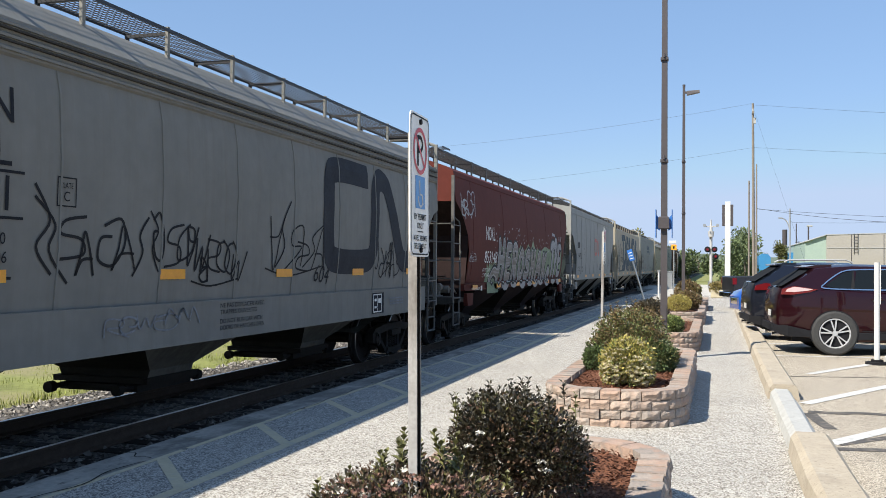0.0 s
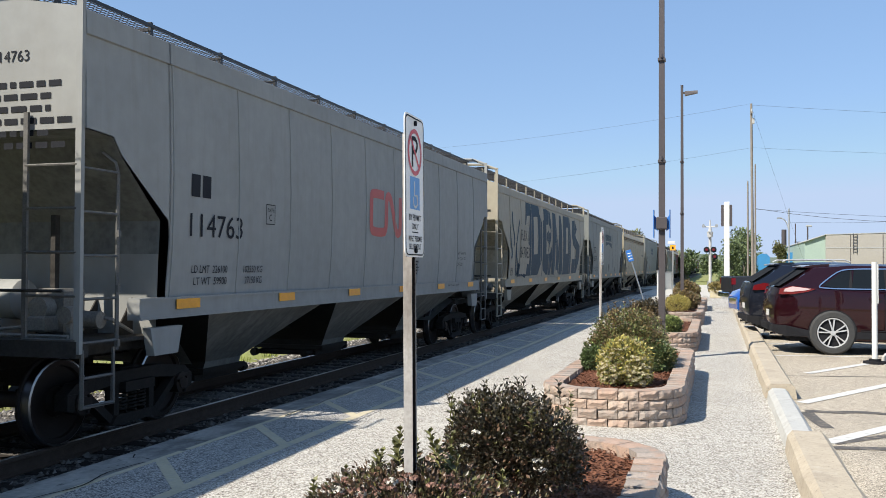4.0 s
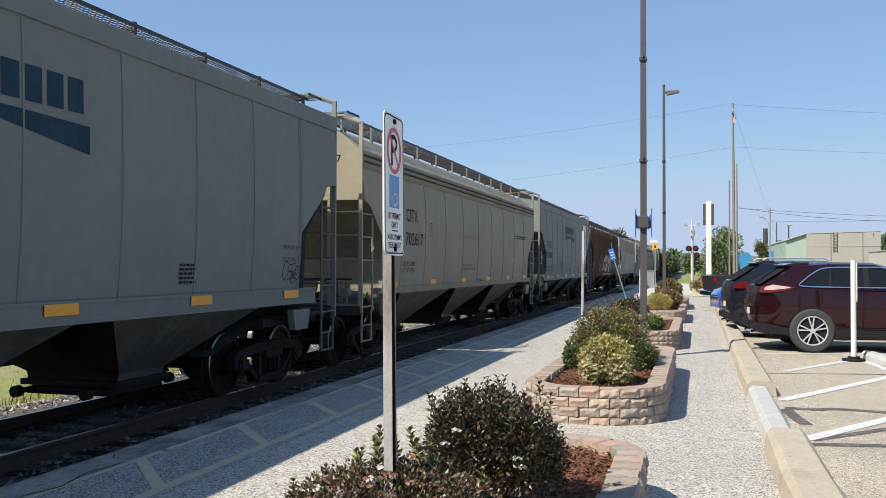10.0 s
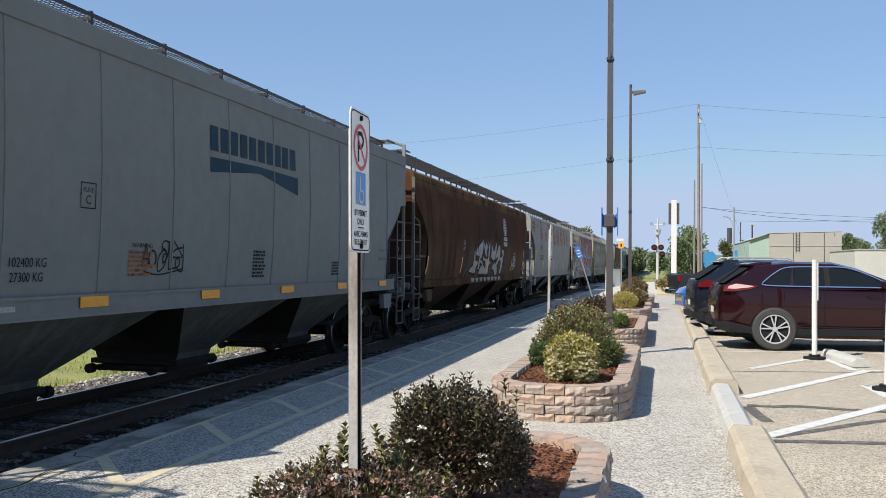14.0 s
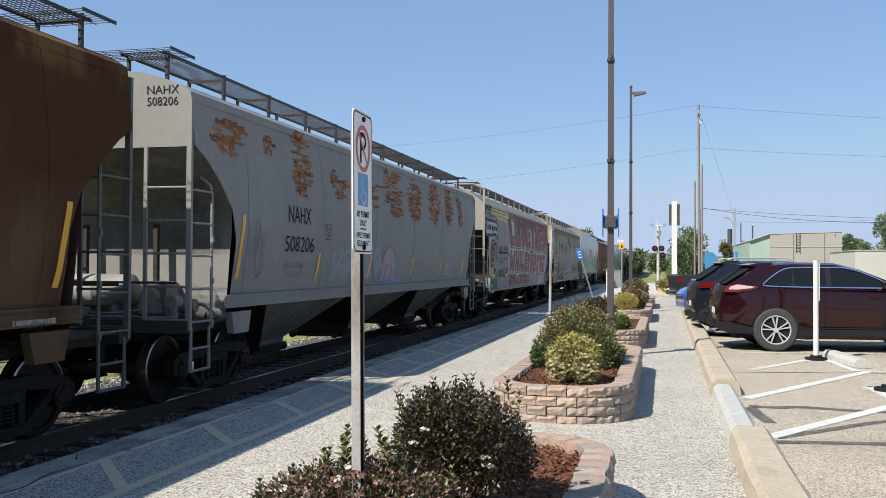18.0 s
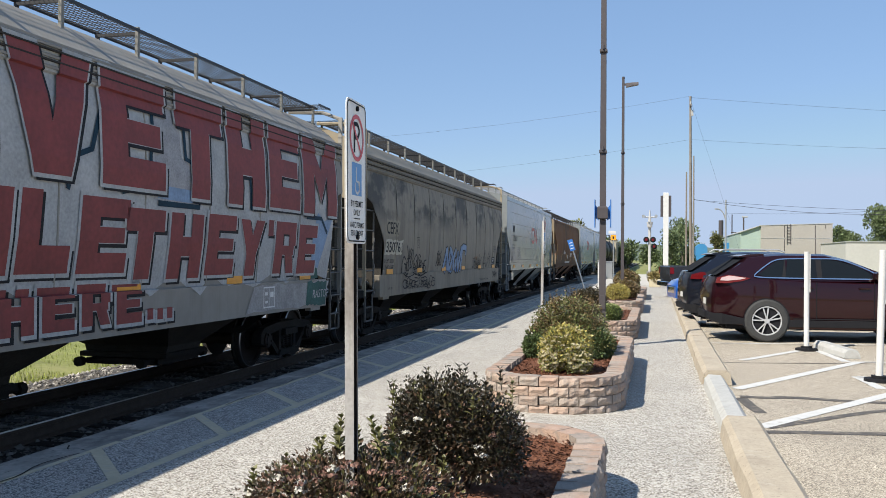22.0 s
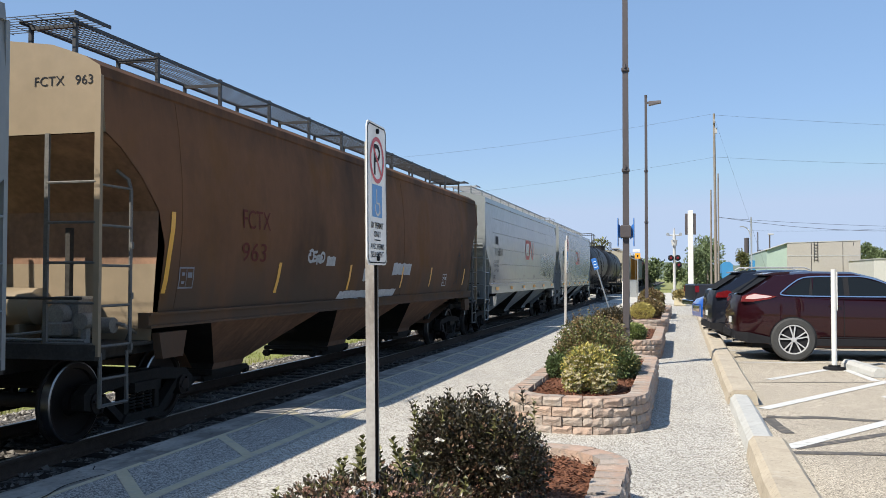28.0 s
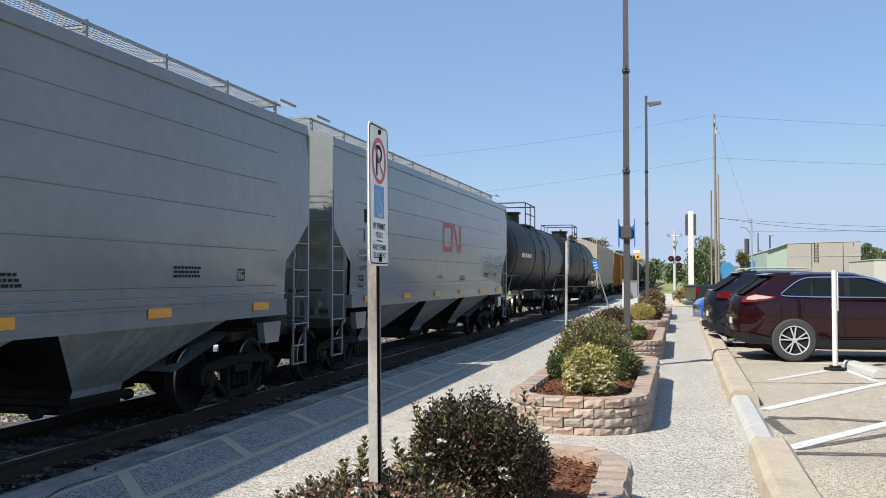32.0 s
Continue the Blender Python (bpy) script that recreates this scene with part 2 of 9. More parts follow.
WHEEL = mat("brown_wheel_steel", (0.028, 0.022, 0.019), 0.6, 0.3, 0.2, 6)
TREAD = mat("bright_wheel_rim", (0.34, 0.34, 0.34), 0.28, 1.0, 0.1, 6)
BLACKM = mat("black_paint", (0.02, 0.02, 0.022), 0.5, 0, 0.15, 6)
GRASS = mat("grass_ground", (0.187, 0.202, 0.054), 0.9, 0, 0.35, 1.2, 0.6, 25)
mix_in(GRASS, (0.245, 0.216, 0.108), 0.5, 0.48, 0.65, amount=0.8)
BLADE = mat("grass_blade", (0.216, 0.245, 0.043), 0.7, 0, 0.25, 2.0, island=0.35)
MULCH = mat("bark_mulch", (0.137, 0.060, 0.035), 0.9, 0, 0.35, 14, 0.8, 60, island=0.4)
BLOCK = mat("split_stone_block", (0.360, 0.238, 0.169), 0.9, 0, 0.22, 14, 1.0, 70, island=0.12)
pick = BLOCK.node_tree.nodes.new("ShaderNodeValToRGB")
pick.color_ramp.interpolation = "CONSTANT"
for i, c in enumerate([(0.360, 0.262, 0.200), (0.315, 0.265, 0.222), (0.372, 0.290, 0.228), (0.325, 0.255, 0.206), (0.345, 0.285, 0.235), (0.362, 0.252, 0.188)]):
    e = pick.color_ramp.elements[0] if i == 0 else pick.color_ramp.elements.new(i / 6)
    e.position, e.color = i / 6, (*c, 1)
pick.color_ramp.elements[-1].color = (0.360, 0.288, 0.223, 1)
info = BLOCK.node_tree.nodes.new("ShaderNodeObjectInfo")
BLOCK.node_tree.links.new(info.outputs["Random"], pick.inputs[0])
BLOCK.node_tree.links.new(pick.outputs[0], BLOCK.node_tree.nodes["Hue/Saturation/Value"].inputs["Color"])
mix_in(BLOCK, (0.216, 0.194, 0.166), 9.0, 0.50, 0.64, amount=0.7)
mix_in(BLOCK, (0.40, 0.255, 0.18), 6.0, 0.54, 0.68, amount=0.6)
mix_in(BLOCK, (0.12, 0.10, 0.082), 24.0, 0.60, 0.70, amount=0.7)
LADDERM = mat("dull_ladder_steel", (0.13, 0.125, 0.115), 0.6, 0.3, 0.25, 8)
# near-black: shade between hopper chutes put into the colour, along with their grime
VOID_SHADE = mat("soot_black_steel", (0.022, 0.020, 0.018), 0.85, 0, 0.3, 2, 0.3, 20)
# soot and shade in one dark tone: decks, fascia lines, two cars' recesses
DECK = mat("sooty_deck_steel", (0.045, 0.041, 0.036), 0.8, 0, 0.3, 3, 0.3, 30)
GEAR = mat("dusty_brake_gear", (0.20, 0.185, 0.16), 0.7, 0.1, 0.3, 5, 0.2, 40)
GALV = mat("galvanised_steel", (0.48, 0.48, 0.46), 0.42, 0.85, 0.12, 14)
POLE = mat("bronze_pole_paint", (0.075, 0.064, 0.064), 0.45, 0.2, 0.1, 3)
WOOD = mat("weathered_pole_wood", (0.19, 0.165, 0.135), 0.9, 0, 0.2, 3, 0.3, 40)
BLUE = mat("sign_blue", (0.03, 0.14, 0.42), 0.4, 0, 0.06, 6)
ORANGE = mat("reflector_orange", (0.78, 0.33, 0.02), 0.4, 0, 0.08, 9)
RED = mat("sign_red", (0.55, 0.03, 0.03), 0.4, 0, 0.06, 6)
INK = mat("black_lettering", (0.016, 0.017, 0.021), 0.7, 0, 0.2, 5)
INKW = mat("white_lettering", (0.72, 0.70, 0.66), 0.55, 0, 0.15, 5)
TYRE = mat("tyre_rubber", (0.05, 0.05, 0.049), 0.8, 0, 0.15, 12, 0.2, 60)
ALLOY = mat("alloy_rim", (0.504, 0.504, 0.504), 0.35, 0.35, 0.05, 6)
CHROME = mat("chrome_trim", (0.75, 0.75, 0.76), 0.12, 1.0, 0.02, 6)
TRIM = mat("black_plastic", (0.017, 0.017, 0.019), 0.65, 0, 0.12, 8, spec=0.3)
LENS_PALE = mat("clear_lamp_lens", (0.58, 0.42, 0.42), 0.15, 0, 0.05, 5, coat=0.8)
LENS = mat("red_lamp_lens", (0.14, 0.008, 0.01), 0.2, 0, 0.05, 5, coat=0.3)

# ---- mesh building ----
class G:
    """Collects faces of one mesh."""

    def __init__(self):
        self.v, self.f, self.m = [], [], []

    def add(self, vs, fs, mi=0):
        n = len(self.v)
        self.v += [tuple(p) for p in vs]
        self.f += [tuple(i + n for i in f) for f in fs]
        self.m += [mi] * len(fs)
        return self

    def box(self, x0, x1, y0, y1, z0, z1, mi=0, bev=0.0):
        if bev:
            b = bev
            base = [(x0, y0), (x1, y0), (x1, y1), (x0, y1)]
            inn = [(x0 + b, y0 + b), (x1 - b, y0 + b), (x1 - b, y1 - b), (x0 + b, y1 - b)]
            vs = [(*p, z0 + b) for p in base] + [(*p, z1 - b) for p in base] + [(*p, z0) for p in inn] + [(*p, z1) for p in inn]
            fs = [(11, 10, 9, 8), (12, 13, 14, 15)]
            for i in range(4):
                j = (i + 1) % 4
                fs += [(i, j, 4 + j, 4 + i), (8 + i, 8 + j, j, i), (4 + i, 4 + j, 12 + j, 12 + i)]
            return self.add(vs, fs, mi)
        vs = [(x0, y0, z0), (x1, y0, z0), (x1, y1, z0), (x0, y1, z0), (x0, y0, z1), (x1, y0, z1), (x1, y1, z1), (x0, y1, z1)]
        return self.add(vs, [(3, 2, 1, 0), (4, 5, 6, 7), (0, 1, 5, 4), (1, 2, 6, 5), (2, 3, 7, 6), (3, 0, 4, 7)], mi)

    def cyl(self, p, q, r, n=10, mi=0, r2=None, caps=True):
        p, q = Vector(p), Vector(q)
        r2 = r if r2 is None else r2
        d = (q - p).normalized()
        a = d.orthogonal().normalized()
        b = d.cross(a)
        ring = [(math.cos(6.28319 * i / n), math.sin(6.28319 * i / n)) for i in range(n)]
        vs = [p + (a * c + b * s) * r for c, s in ring] + [q + (a * c + b * s) * r2 for c, s in ring]
        fs = [(i, (i + 1) % n, n + (i + 1) % n, n + i) for i in range(n)]
        if caps:
            fs += [tuple(range(n - 1, -1, -1)), tuple(range(n, 2 * n))]
        return self.add(vs, fs, mi)

    def tube(self, pts, r, n=6, mi=0):
        pts = [Vector(p) for p in pts]
        rings, side = [], None
        for i, p in enumerate(pts):
            a, b = pts[max(0, i - 1)], pts[min(len(pts) - 1, i + 1)]
            d0, d1 = (p - a).normalized() if i else (b - p).normalized(), (b - p).normalized() if i < len(pts) - 1 else (p - a).normalized()
            d = (d0 + d1).normalized()
            side = d.orthogonal().normalized() if side is None else (side - d * side.dot(d)).normalized()
            up, wide = d.cross(side), 1 / max(0.5, d.dot(d0))
            rings.append([p + (side * math.cos(6.28319 * k / n) + up * math.sin(6.28319 * k / n)) * r * wide for k in range(n)])
        return self.loft(rings, True, True, mi)

    def prism(self, poly, axis, a, b, mi=0):
        """A polygon of two coordinates, drawn out along an axis from a to b."""
        put = {"x": lambda u, w, t: (t, u, w), "y": lambda u, w, t: (u, t, w), "z": lambda u, w, t: (u, w, t)}[axis]
        n = len(poly)
        vs = [put(u, w, a) for u, w in poly] + [put(u, w, b) for u, w in poly]
        fs = [tuple(range(n - 1, -1, -1)), tuple(range(n, 2 * n))] + [(i, (i + 1) % n, n + (i + 1) % n, n + i) for i in range(n)]
        return self.add(vs, fs, mi)

    def loft(self, rings, closed=True, caps=True, mi=0):
        n = len(rings[0])
        vs = [p for r in rings for p in r]
        fs = []
        for k in range(len(rings) - 1):
            for i in range(n if closed else n - 1):
                j = (i + 1) % n
                fs.append((k * n + i, k * n + j, (k + 1) * n + j, (k + 1) * n + i))
        if caps:
            fs += [tuple(range(n - 1, -1, -1)), tuple(range((len(rings) - 1) * n, len(rings) * n))]
        return self.add(vs, fs, mi)

    def torus(self, c, axis, R, r, n=20, k=6, mi=0):
        c, axis = Vector(c), Vector(axis).normalized()
        a = axis.orthogonal().normalized()
        b = axis.cross(a)
        rings = []
        for i in range(n + 1):
            t = 6.28319 * i / n
            d = a * math.cos(t) + b * math.sin(t)
            rings.append([c + d * (R + r * math.cos(6.28319 * j / k)) + axis * r * math.sin(6.28319 * j / k) for j in range(k)])
        return self.loft(rings, True, False, mi)

    def mesh(self, name, mats, smooth=False, fix=True):
        me = bpy.data.meshes.new(name)
        me.from_pydata(self.v, [], self.f)
        for m in mats if isinstance(mats, (list, tuple)) else [mats]:
            me.materials.append(m)
        me.polygons.foreach_set("material_index", self.m)
        if smooth:
            me.polygons.foreach_set("use_smooth", [True] * len(self.f))
        me.update()
        if fix:
            bm = bmesh.new()
            bm.from_mesh(me)
            bmesh.ops.recalc_face_normals(bm, faces=bm.faces)
            bm.to_mesh(me)
            bm.free()
        if smooth:
            me.set_sharp_from_angle(angle=radians(38))
        return me


def thing(name, label, category, m=None, group="", kind="", g=None, mats=None, smooth=False):
    """A top-level thing: a mesh of its own, or an empty for its parts."""
    ob = new(name, g.mesh(name, mats, smooth) if g else None)
    if m is not None:
        ob.matrix_world = m
    return tagged(ob, label, category, group, kind)


def part(name, g, mats, parent, label="", smooth=False, at=None):
    """One mesh object under a thing or a part; g may also be a finished mesh."""
    ob = new(name, g.mesh(name, mats, smooth) if isinstance(g, G) else g)
    ob.parent = parent
    if at is not None:
        ob.matrix_basis = at
    return tagged(ob, label)


def setting(name, label, g, mats, smooth=False, category=""):
    return thing(name, label, category or name, None, "", "structure", g, mats, smooth)


rng = random.Random(7)

# ---- ground, track, platform, lot ----
XC, ZR = -7.31, -0.21            # track centre, rail top
EDGE = -4.98                     # platform edge

g = G()
xs = [-900, -200, -60, -25, -14, -9.9, -9.3, -8.9, EDGE + 0.05, 40, 200, 900]
zs = [0.5, 0.3, 0.1, -0.05, -0.22, -0.36, -0.5, -0.58, -0.58, -0.58, -0.3, 0.0]
ys = [-300, -40, -6] + [i * 4.0 for i in range(26)] + [130, 200, 400, 1500]
rows = []
for y in ys:
    row = []
    for x, z in zip(xs, zs):
        wob = 0.10 * noise.noise(Vector((x * 0.13, y * 0.11, 3))) if x < -10 and abs(x) < 100 else 0
        row.append((x, y, z + wob))
    rows.append(row)
g.loft(rows, False, False)
ground = setting("ground", "yellow-green mown grass and weeds beyond the tracks", g, GRASS, True)

# bed of broken stone with its two shoulders
g = G()
prof = [(-10.6, -0.60), (-9.7, -0.42), (-9.2, -0.385), (-5.6, -0.385), (EDGE + 0.02, -0.33), (EDGE + 0.02, -0.9), (-10.6, -0.9)]
yy = [-30 + i * 2.5 for i in range(140)]
g.loft([[(x + (0.25 * noise.noise(Vector((y * 0.3, 0, i))) if i < 2 else 0), y, z + 0.02 * noise.noise(Vector((x, y, 1)))) for i, (x, z) in enumerate(prof)] for y in yy])
track_bed = setting("track_bed", "dark oily broken-stone ballast under the railway track", g, BALLAST, True)


def rail_mesh(x, y0, y1):
    head, web, foot = 0.037, 0.009, 0.075
    poly = [(-foot, -0.17), (foot, -0.17), (foot, -0.155), (web, -0.135), (web, -0.045), (head, -0.035), (head, -0.006), (head - 0.008, 0), (-head + 0.008, 0),
            (-head, -0.006), (-head, -0.035), (-web, -0.045), (-web, -0.135), (-foot, -0.155)]
    g = G()
    g.prism([(x + a, ZR + b) for a, b in poly], "y", y0, y1)
    g.box(x - head + 0.012, x + head - 0.012, y0, y1, ZR - 0.001, ZR + 0.002, 1)
    return g


railway = tagged(new("railway_track"), "steel rails on creosoted wooden ties, polished on top", "railway track", kind="structure")
for sx in (-0.755, 0.755):
    part("rail", rail_mesh(XC + sx, -30, 320), [STEEL, RAILTOP], railway, "steel rail with a polished top")

# platform slab and its worn markings
g = G()
g.box(EDGE + 0.40, 0.62, -12, 56, -0.6, 0.0)
platform = setting("platform", "pale exposed-aggregate station platform", g, AGG, category="platform")
g = G()
for k in range(28):
    a, b = -12 + k * 2.45, -12 + (k + 1) * 2.45 - 0.012
    g.box(EDGE + rng.uniform(-0.015, 0.015), EDGE + 0.385, a, b, -0.62, 0.004 + rng.uniform(-0.004, 0.004), 0, 0.012)
tagged(part("edge_strip", g, EDGE_CONC, platform), "worn smooth concrete edge strip")
g = G()
g.box(EDGE + 0.42, -3.70, -12, 50, 0.0, 0.004)
part("edge_band", g, AGG_BLUE, platform, "darker grey-blue pebbled band")
g = G()
g.box(-3.86, -3.76, -12, 48, 0.004, 0.007)
part("yellow_line", g, YELLOW_WORN, platform, "faded yellow painted line")
g = G()
for k in range(25):
    a, b = -12 + k * 2.4, -12 + (k + 1) * 2.4 - 0.09
    g.box(-4.60 + rng.uniform(-0.02, 0.02), -4.54, a, b, 0.004, 0.007)
part("yellow_line", g, YELLOW_WORN, platform, "patchy faded yellow painted line")
for k in range(-8, 24):
    yb = 7.45 + k * 1.72
    g = G()
    g.add([(-4.58, yb + 0.98, 0.0075), (-4.58, yb + 1.14, 0.0075), (-3.80, yb + 0.24, 0.0075), (-3.80, yb + 0.08, 0.0075)], [(0, 1, 2, 3)])
    part("hatch_bar", g, YELLOW_WORN, platform, "faded yellow slanting bar")

# parking lot, crossing road, verge
g = G()
g.box(0.60, 44, -12, 78, -0.6, -0.004)
lot = setting("parking_lot", "sun-bleached tan asphalt parking lot", g, LOT, category="parking lot")
g = G()
g.box(EDGE + 0.2, 44, 78.0, 92, -0.6, -0.02)
g.box(-60, XC - 0.9, 78.0, 92, -0.6, ZR - 0.005)
g.box(XC - 0.66, XC + 0.66, 78.0, 92, -0.6, ZR - 0.01)
g.box(XC + 0.9, EDGE + 0.2, 78.0, 92, -0.6, ZR + 0.05)
road = setting("road", "grey asphalt road over the level crossing", g, CONC, category="road")
g = G()
g.box(EDGE + 0.4, 0.60, 56, 78, -0.6, -0.01)
apron = setting("pavement", "plain concrete apron beyond the platform", g, CONC, category="pavement")


def stripe(x0, y0, x1, y1, w, z=0.002, name="parking_line"):
    d = Vector((x1 - x0, y1 - y0, 0)).normalized()
    n = Vector((-d.y, d.x, 0)) * w / 2
    a, b = Vector((x0, y0, z)), Vector((x1, y1, z))
    g = G()
    g.add([a - n, b - n, b + n, a + n], [(0, 1, 2, 3)])
    return part(name, g, LINE, lot)


stripe(0.99, 18.32, 2.83, 18.62, 0.10)
stripe(2.83, 18.62, 9.0, 19.6, 0.10)
stripe(1.37, 15.39, 2.52, 17.30, 0.14)
stripe(1.00, 12.00, 3.18, 15.66, 0.16)
stripe(0.99, 9.35, 2.95, 12.27, 0.16)
stripe(2.80, 17.60, 2.98, 15.60, 0.14)
stripe(3.18, 15.66, 9.0, 16.4, 0.10)
stripe(2.74, 13.70, 2.80, 12.50, 0.14)
stripe(2.74, 13.70, 4.6, 13.2, 0.14)
for k in range(1, 8):
    stripe(1.05, 18.45 + k * 2.75, 6.2, 18.45 + k * 2.75 + 0.98, 0.10)


# scuffed remains of white paint on the path
for x, y, w, d in ((0.0, 0.0, 0.02, 0.14), (0.0, 0.13, 0.16, 0.02), (0.12, 0.02, 0.02, 0.10), (-0.16, 0.05, 0.05, 0.02)):
    part("paint_mark", G().box(0.14 + x * 1.5, 0.14 + x * 1.5 + w, 7.46 + y * 2.6, 7.46 + y * 2.6 + d * 2, 0.0, 0.003), SCUFF, platform, "worn white paint mark")
# ---- the train ----
SPEED = 7.55
TRAIN, WHEELSETS = [], []

# half width over height above the rail, from the sill to the eave, then the roof
PROF = {
    "rib": ([(1.50, 1.42), (1.55, 2.1), (1.56, 2.9), (1.54, 3.6), (1.52, 3.94)], [(1.545, 3.95), (1.53, 4.16), (1.44, 4.20), (0.8, 4.44), (0.3, 4.50)]),
    "tall": ([(1.50, 1.42), (1.55, 2.1), (1.56, 2.9), (1.54, 3.7), (1.52, 4.08)], [(1.545, 4.09), (1.53, 4.32), (1.44, 4.36), (0.8, 4.47), (0.3, 4.50)]),
    "acf": ([(1.48, 1.42), (1.55, 1.8), (1.60, 2.4), (1.59, 3.0), (1.54, 3.55), (1.48, 3.92)], [(1.50, 3.94), (1.48, 4.05), (1.30, 4.16), (0.9, 4.30), (0.3, 4.38)]),
    "cyl": ([(1.50, 1.42), (1.55, 2.0), (1.57, 2.8), (1.54, 3.4), (1.50, 3.62)], [(1.53, 3.64), (1.51, 3.95), (1.42, 3.98), (1.28, 4.12), (1.0, 4.33), (0.6, 4.50), (0.2, 4.56)]),
    "nsc": ([(1.50, 1.42), (1.53, 1.9), (1.54, 2.9), (1.53, 3.7), (1.50, 4.12)], [(1.53, 4.13), (1.51, 4.28), (1.40, 4.33), (0.8, 4.46), (0.3, 4.49)]),
}
OUTLINE = {
    "rib": [(0.0, 3.18), (0.40, 3.15), (0.52, 2.98), (1.36, 2.36), (1.40, 2.0), (1.37, 1.42)],
    "tall": [(0.0, 3.18), (0.40, 3.15), (0.52, 2.98), (1.36, 2.36), (1.40, 2.0), (1.37, 1.42)],
    "acf": [(0.0, 3.35), (0.25, 3.22), (0.60, 2.95), (0.95, 2.6), (1.10, 2.2), (1.12, 1.42)],
    "cyl": [(0.0, 3.05), (0.3, 2.95), (0.85, 2.5), (1.2, 2.15), (1.25, 1.42)],
    "nsc": [(0.0, 2.72), (0.36, 2.42), (0.62, 2.25), (0.84, 2.1), (0.86, 1.42)],
}


def half_width(kind, z):
    p = PROF[kind][0]
    if z <= p[0][1]:
        return p[0][0]
    for (w0, z0), (w1, z1) in zip(p, p[1:]):
        if z <= z1:
            return w0 + (w1 - w0) * (z - z0) / (z1 - z0)
    p = PROF[kind][1]
    for (w0, z0), (w1, z1) in zip(p, p[1:]):
        if z <= z1 and z1 > z0:
            return w0 + (w1 - w0) * max(0, z - z0) / (z1 - z0)
    return p[-1][0]


def roof_z(kind, x):
    """Height of the roof at a distance from the car's centre line."""
    p = PROF[kind][1]
    for (w0, z0), (w1, z1) in zip(p, p[1:]):
        if w1 <= x <= w0:
            return z0 + (z1 - z0) * (w0 - x) / (w0 - w1)
    return p[-1][1]


def shaded_grime(paint):
    """The same paint darkened for both the grime and the shade of hoppers and end sheets."""
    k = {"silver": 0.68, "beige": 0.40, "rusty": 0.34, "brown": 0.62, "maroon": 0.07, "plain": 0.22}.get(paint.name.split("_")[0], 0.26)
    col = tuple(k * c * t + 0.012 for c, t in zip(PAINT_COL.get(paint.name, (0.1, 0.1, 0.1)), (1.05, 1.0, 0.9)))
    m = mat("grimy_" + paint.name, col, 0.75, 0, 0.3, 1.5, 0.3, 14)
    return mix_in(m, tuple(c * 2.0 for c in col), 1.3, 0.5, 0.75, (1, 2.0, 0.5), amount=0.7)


def body_shell(kind, L):
    sides, roof = PROF[kind]
    out = OUTLINE[kind]
    st = out + [(L / 3, 1.42), (2 * L / 3, 1.42)] + [(L - y, z) for y, z in reversed(out)]
    g = G()
    rings = []
    for y, low in st:
        near = [(half_width(kind, max(z, low)), max(z, low)) for _, z in sides] + roof
        rings.append([(-w, y, z) for w, z in near] + [(w, y, z) for w, z in reversed(near)])
    g.loft(rings, False, False)
    n = len(rings[0])
    g.add(rings[0], [tuple(range(n))], 1)
    g.add(rings[-1], [tuple(range(n))], 1)
    # sloping end sheets under the end plates, then an upright bulkhead over the deck
    d = out[-1][0] - 0.16
    for flip in (0, 1):
        def row(y, z, w):
            return [(-w, L - y if flip else y, z - 0.01), (w, L - y if flip else y, z - 0.01)]

        slope = [(min(y, d), z, half_width(kind, z) - 0.004) for y, z in out if z > 2.0] + [(d, 2.0, half_width(kind, 2.0) - 0.01)]
        g.loft([row(*q) for q in slope], False, False, 2)
        g.loft([row(*q) for q in (slope[-1], (d + 0.02, 1.12, 1.49))], False, False, 3)
        g.loft([row(*q) for q in ((d + 0.02, 1.12, 1.49), (2.05, 1.05, 1.2), (2.9, 0.62, 0.9))], False, False, 2)
    return g


def seam_spots(kind, L):
    """Where the seams of the side sheets lie: heights of the level ones, lengths of the upright ones."""
    if kind == "nsc":
        return (1.62, 1.74, 2.25, 2.75, 3.25, 3.7), ()
    step = {"rib": 1.52, "tall": 1.52, "acf": 3.1, "cyl": 1.85}[kind]
    n = max(3, round((L - 2.9) / step))
    if kind == "cyl":
        return (3.68, 3.79, 3.90), [2.12 + (L - 4.24) * k / 8 for k in range(9)]
    return (), [1.45 + (L - 2.9) * k / n for k in range(n + 1)]


def level_seam(kind, L, z):
    w = half_width(kind, z)
    if kind == "nsc":
        return G().prism([(w - 0.01, z - 0.022), (w + 0.012, z - 0.008), (w + 0.012, z + 0.006), (w - 0.01, z + 0.012)], "y", 1.2, L - 1.2)
    return G().prism([(w - 0.01, z - 0.016), (w + 0.020, z - 0.016), (w + 0.020, z + 0.010), (w - 0.01, z + 0.030)], "y", 0.02, L - 0.02)


def upright_seam(kind):
    g = G()
    zs = [z for _, z in PROF[kind][0]]
    d = 0.005 if kind == "acf" else 0.012
    h = 0.009 if kind == "acf" else 0.017
    rings = []
    for z in zs:
        a = half_width(kind, z)
        rings.append([(a - 0.01, -h, z), (a + d, -h * 0.6, z), (a + d, h * 0.6, z), (a - 0.01, h, z)])
    return g.loft(rings, False, False)


SILL = {"deep": (0.98, 1.435, 1.56), "thin": (1.34, 1.435, 1.535), "acf": (1.28, 1.435, 1.535), "rib": (1.31, 1.52, 1.55), "tall": (1.31, 1.52, 1.55), "nsc": (1.31, 1.52, 1.55)}


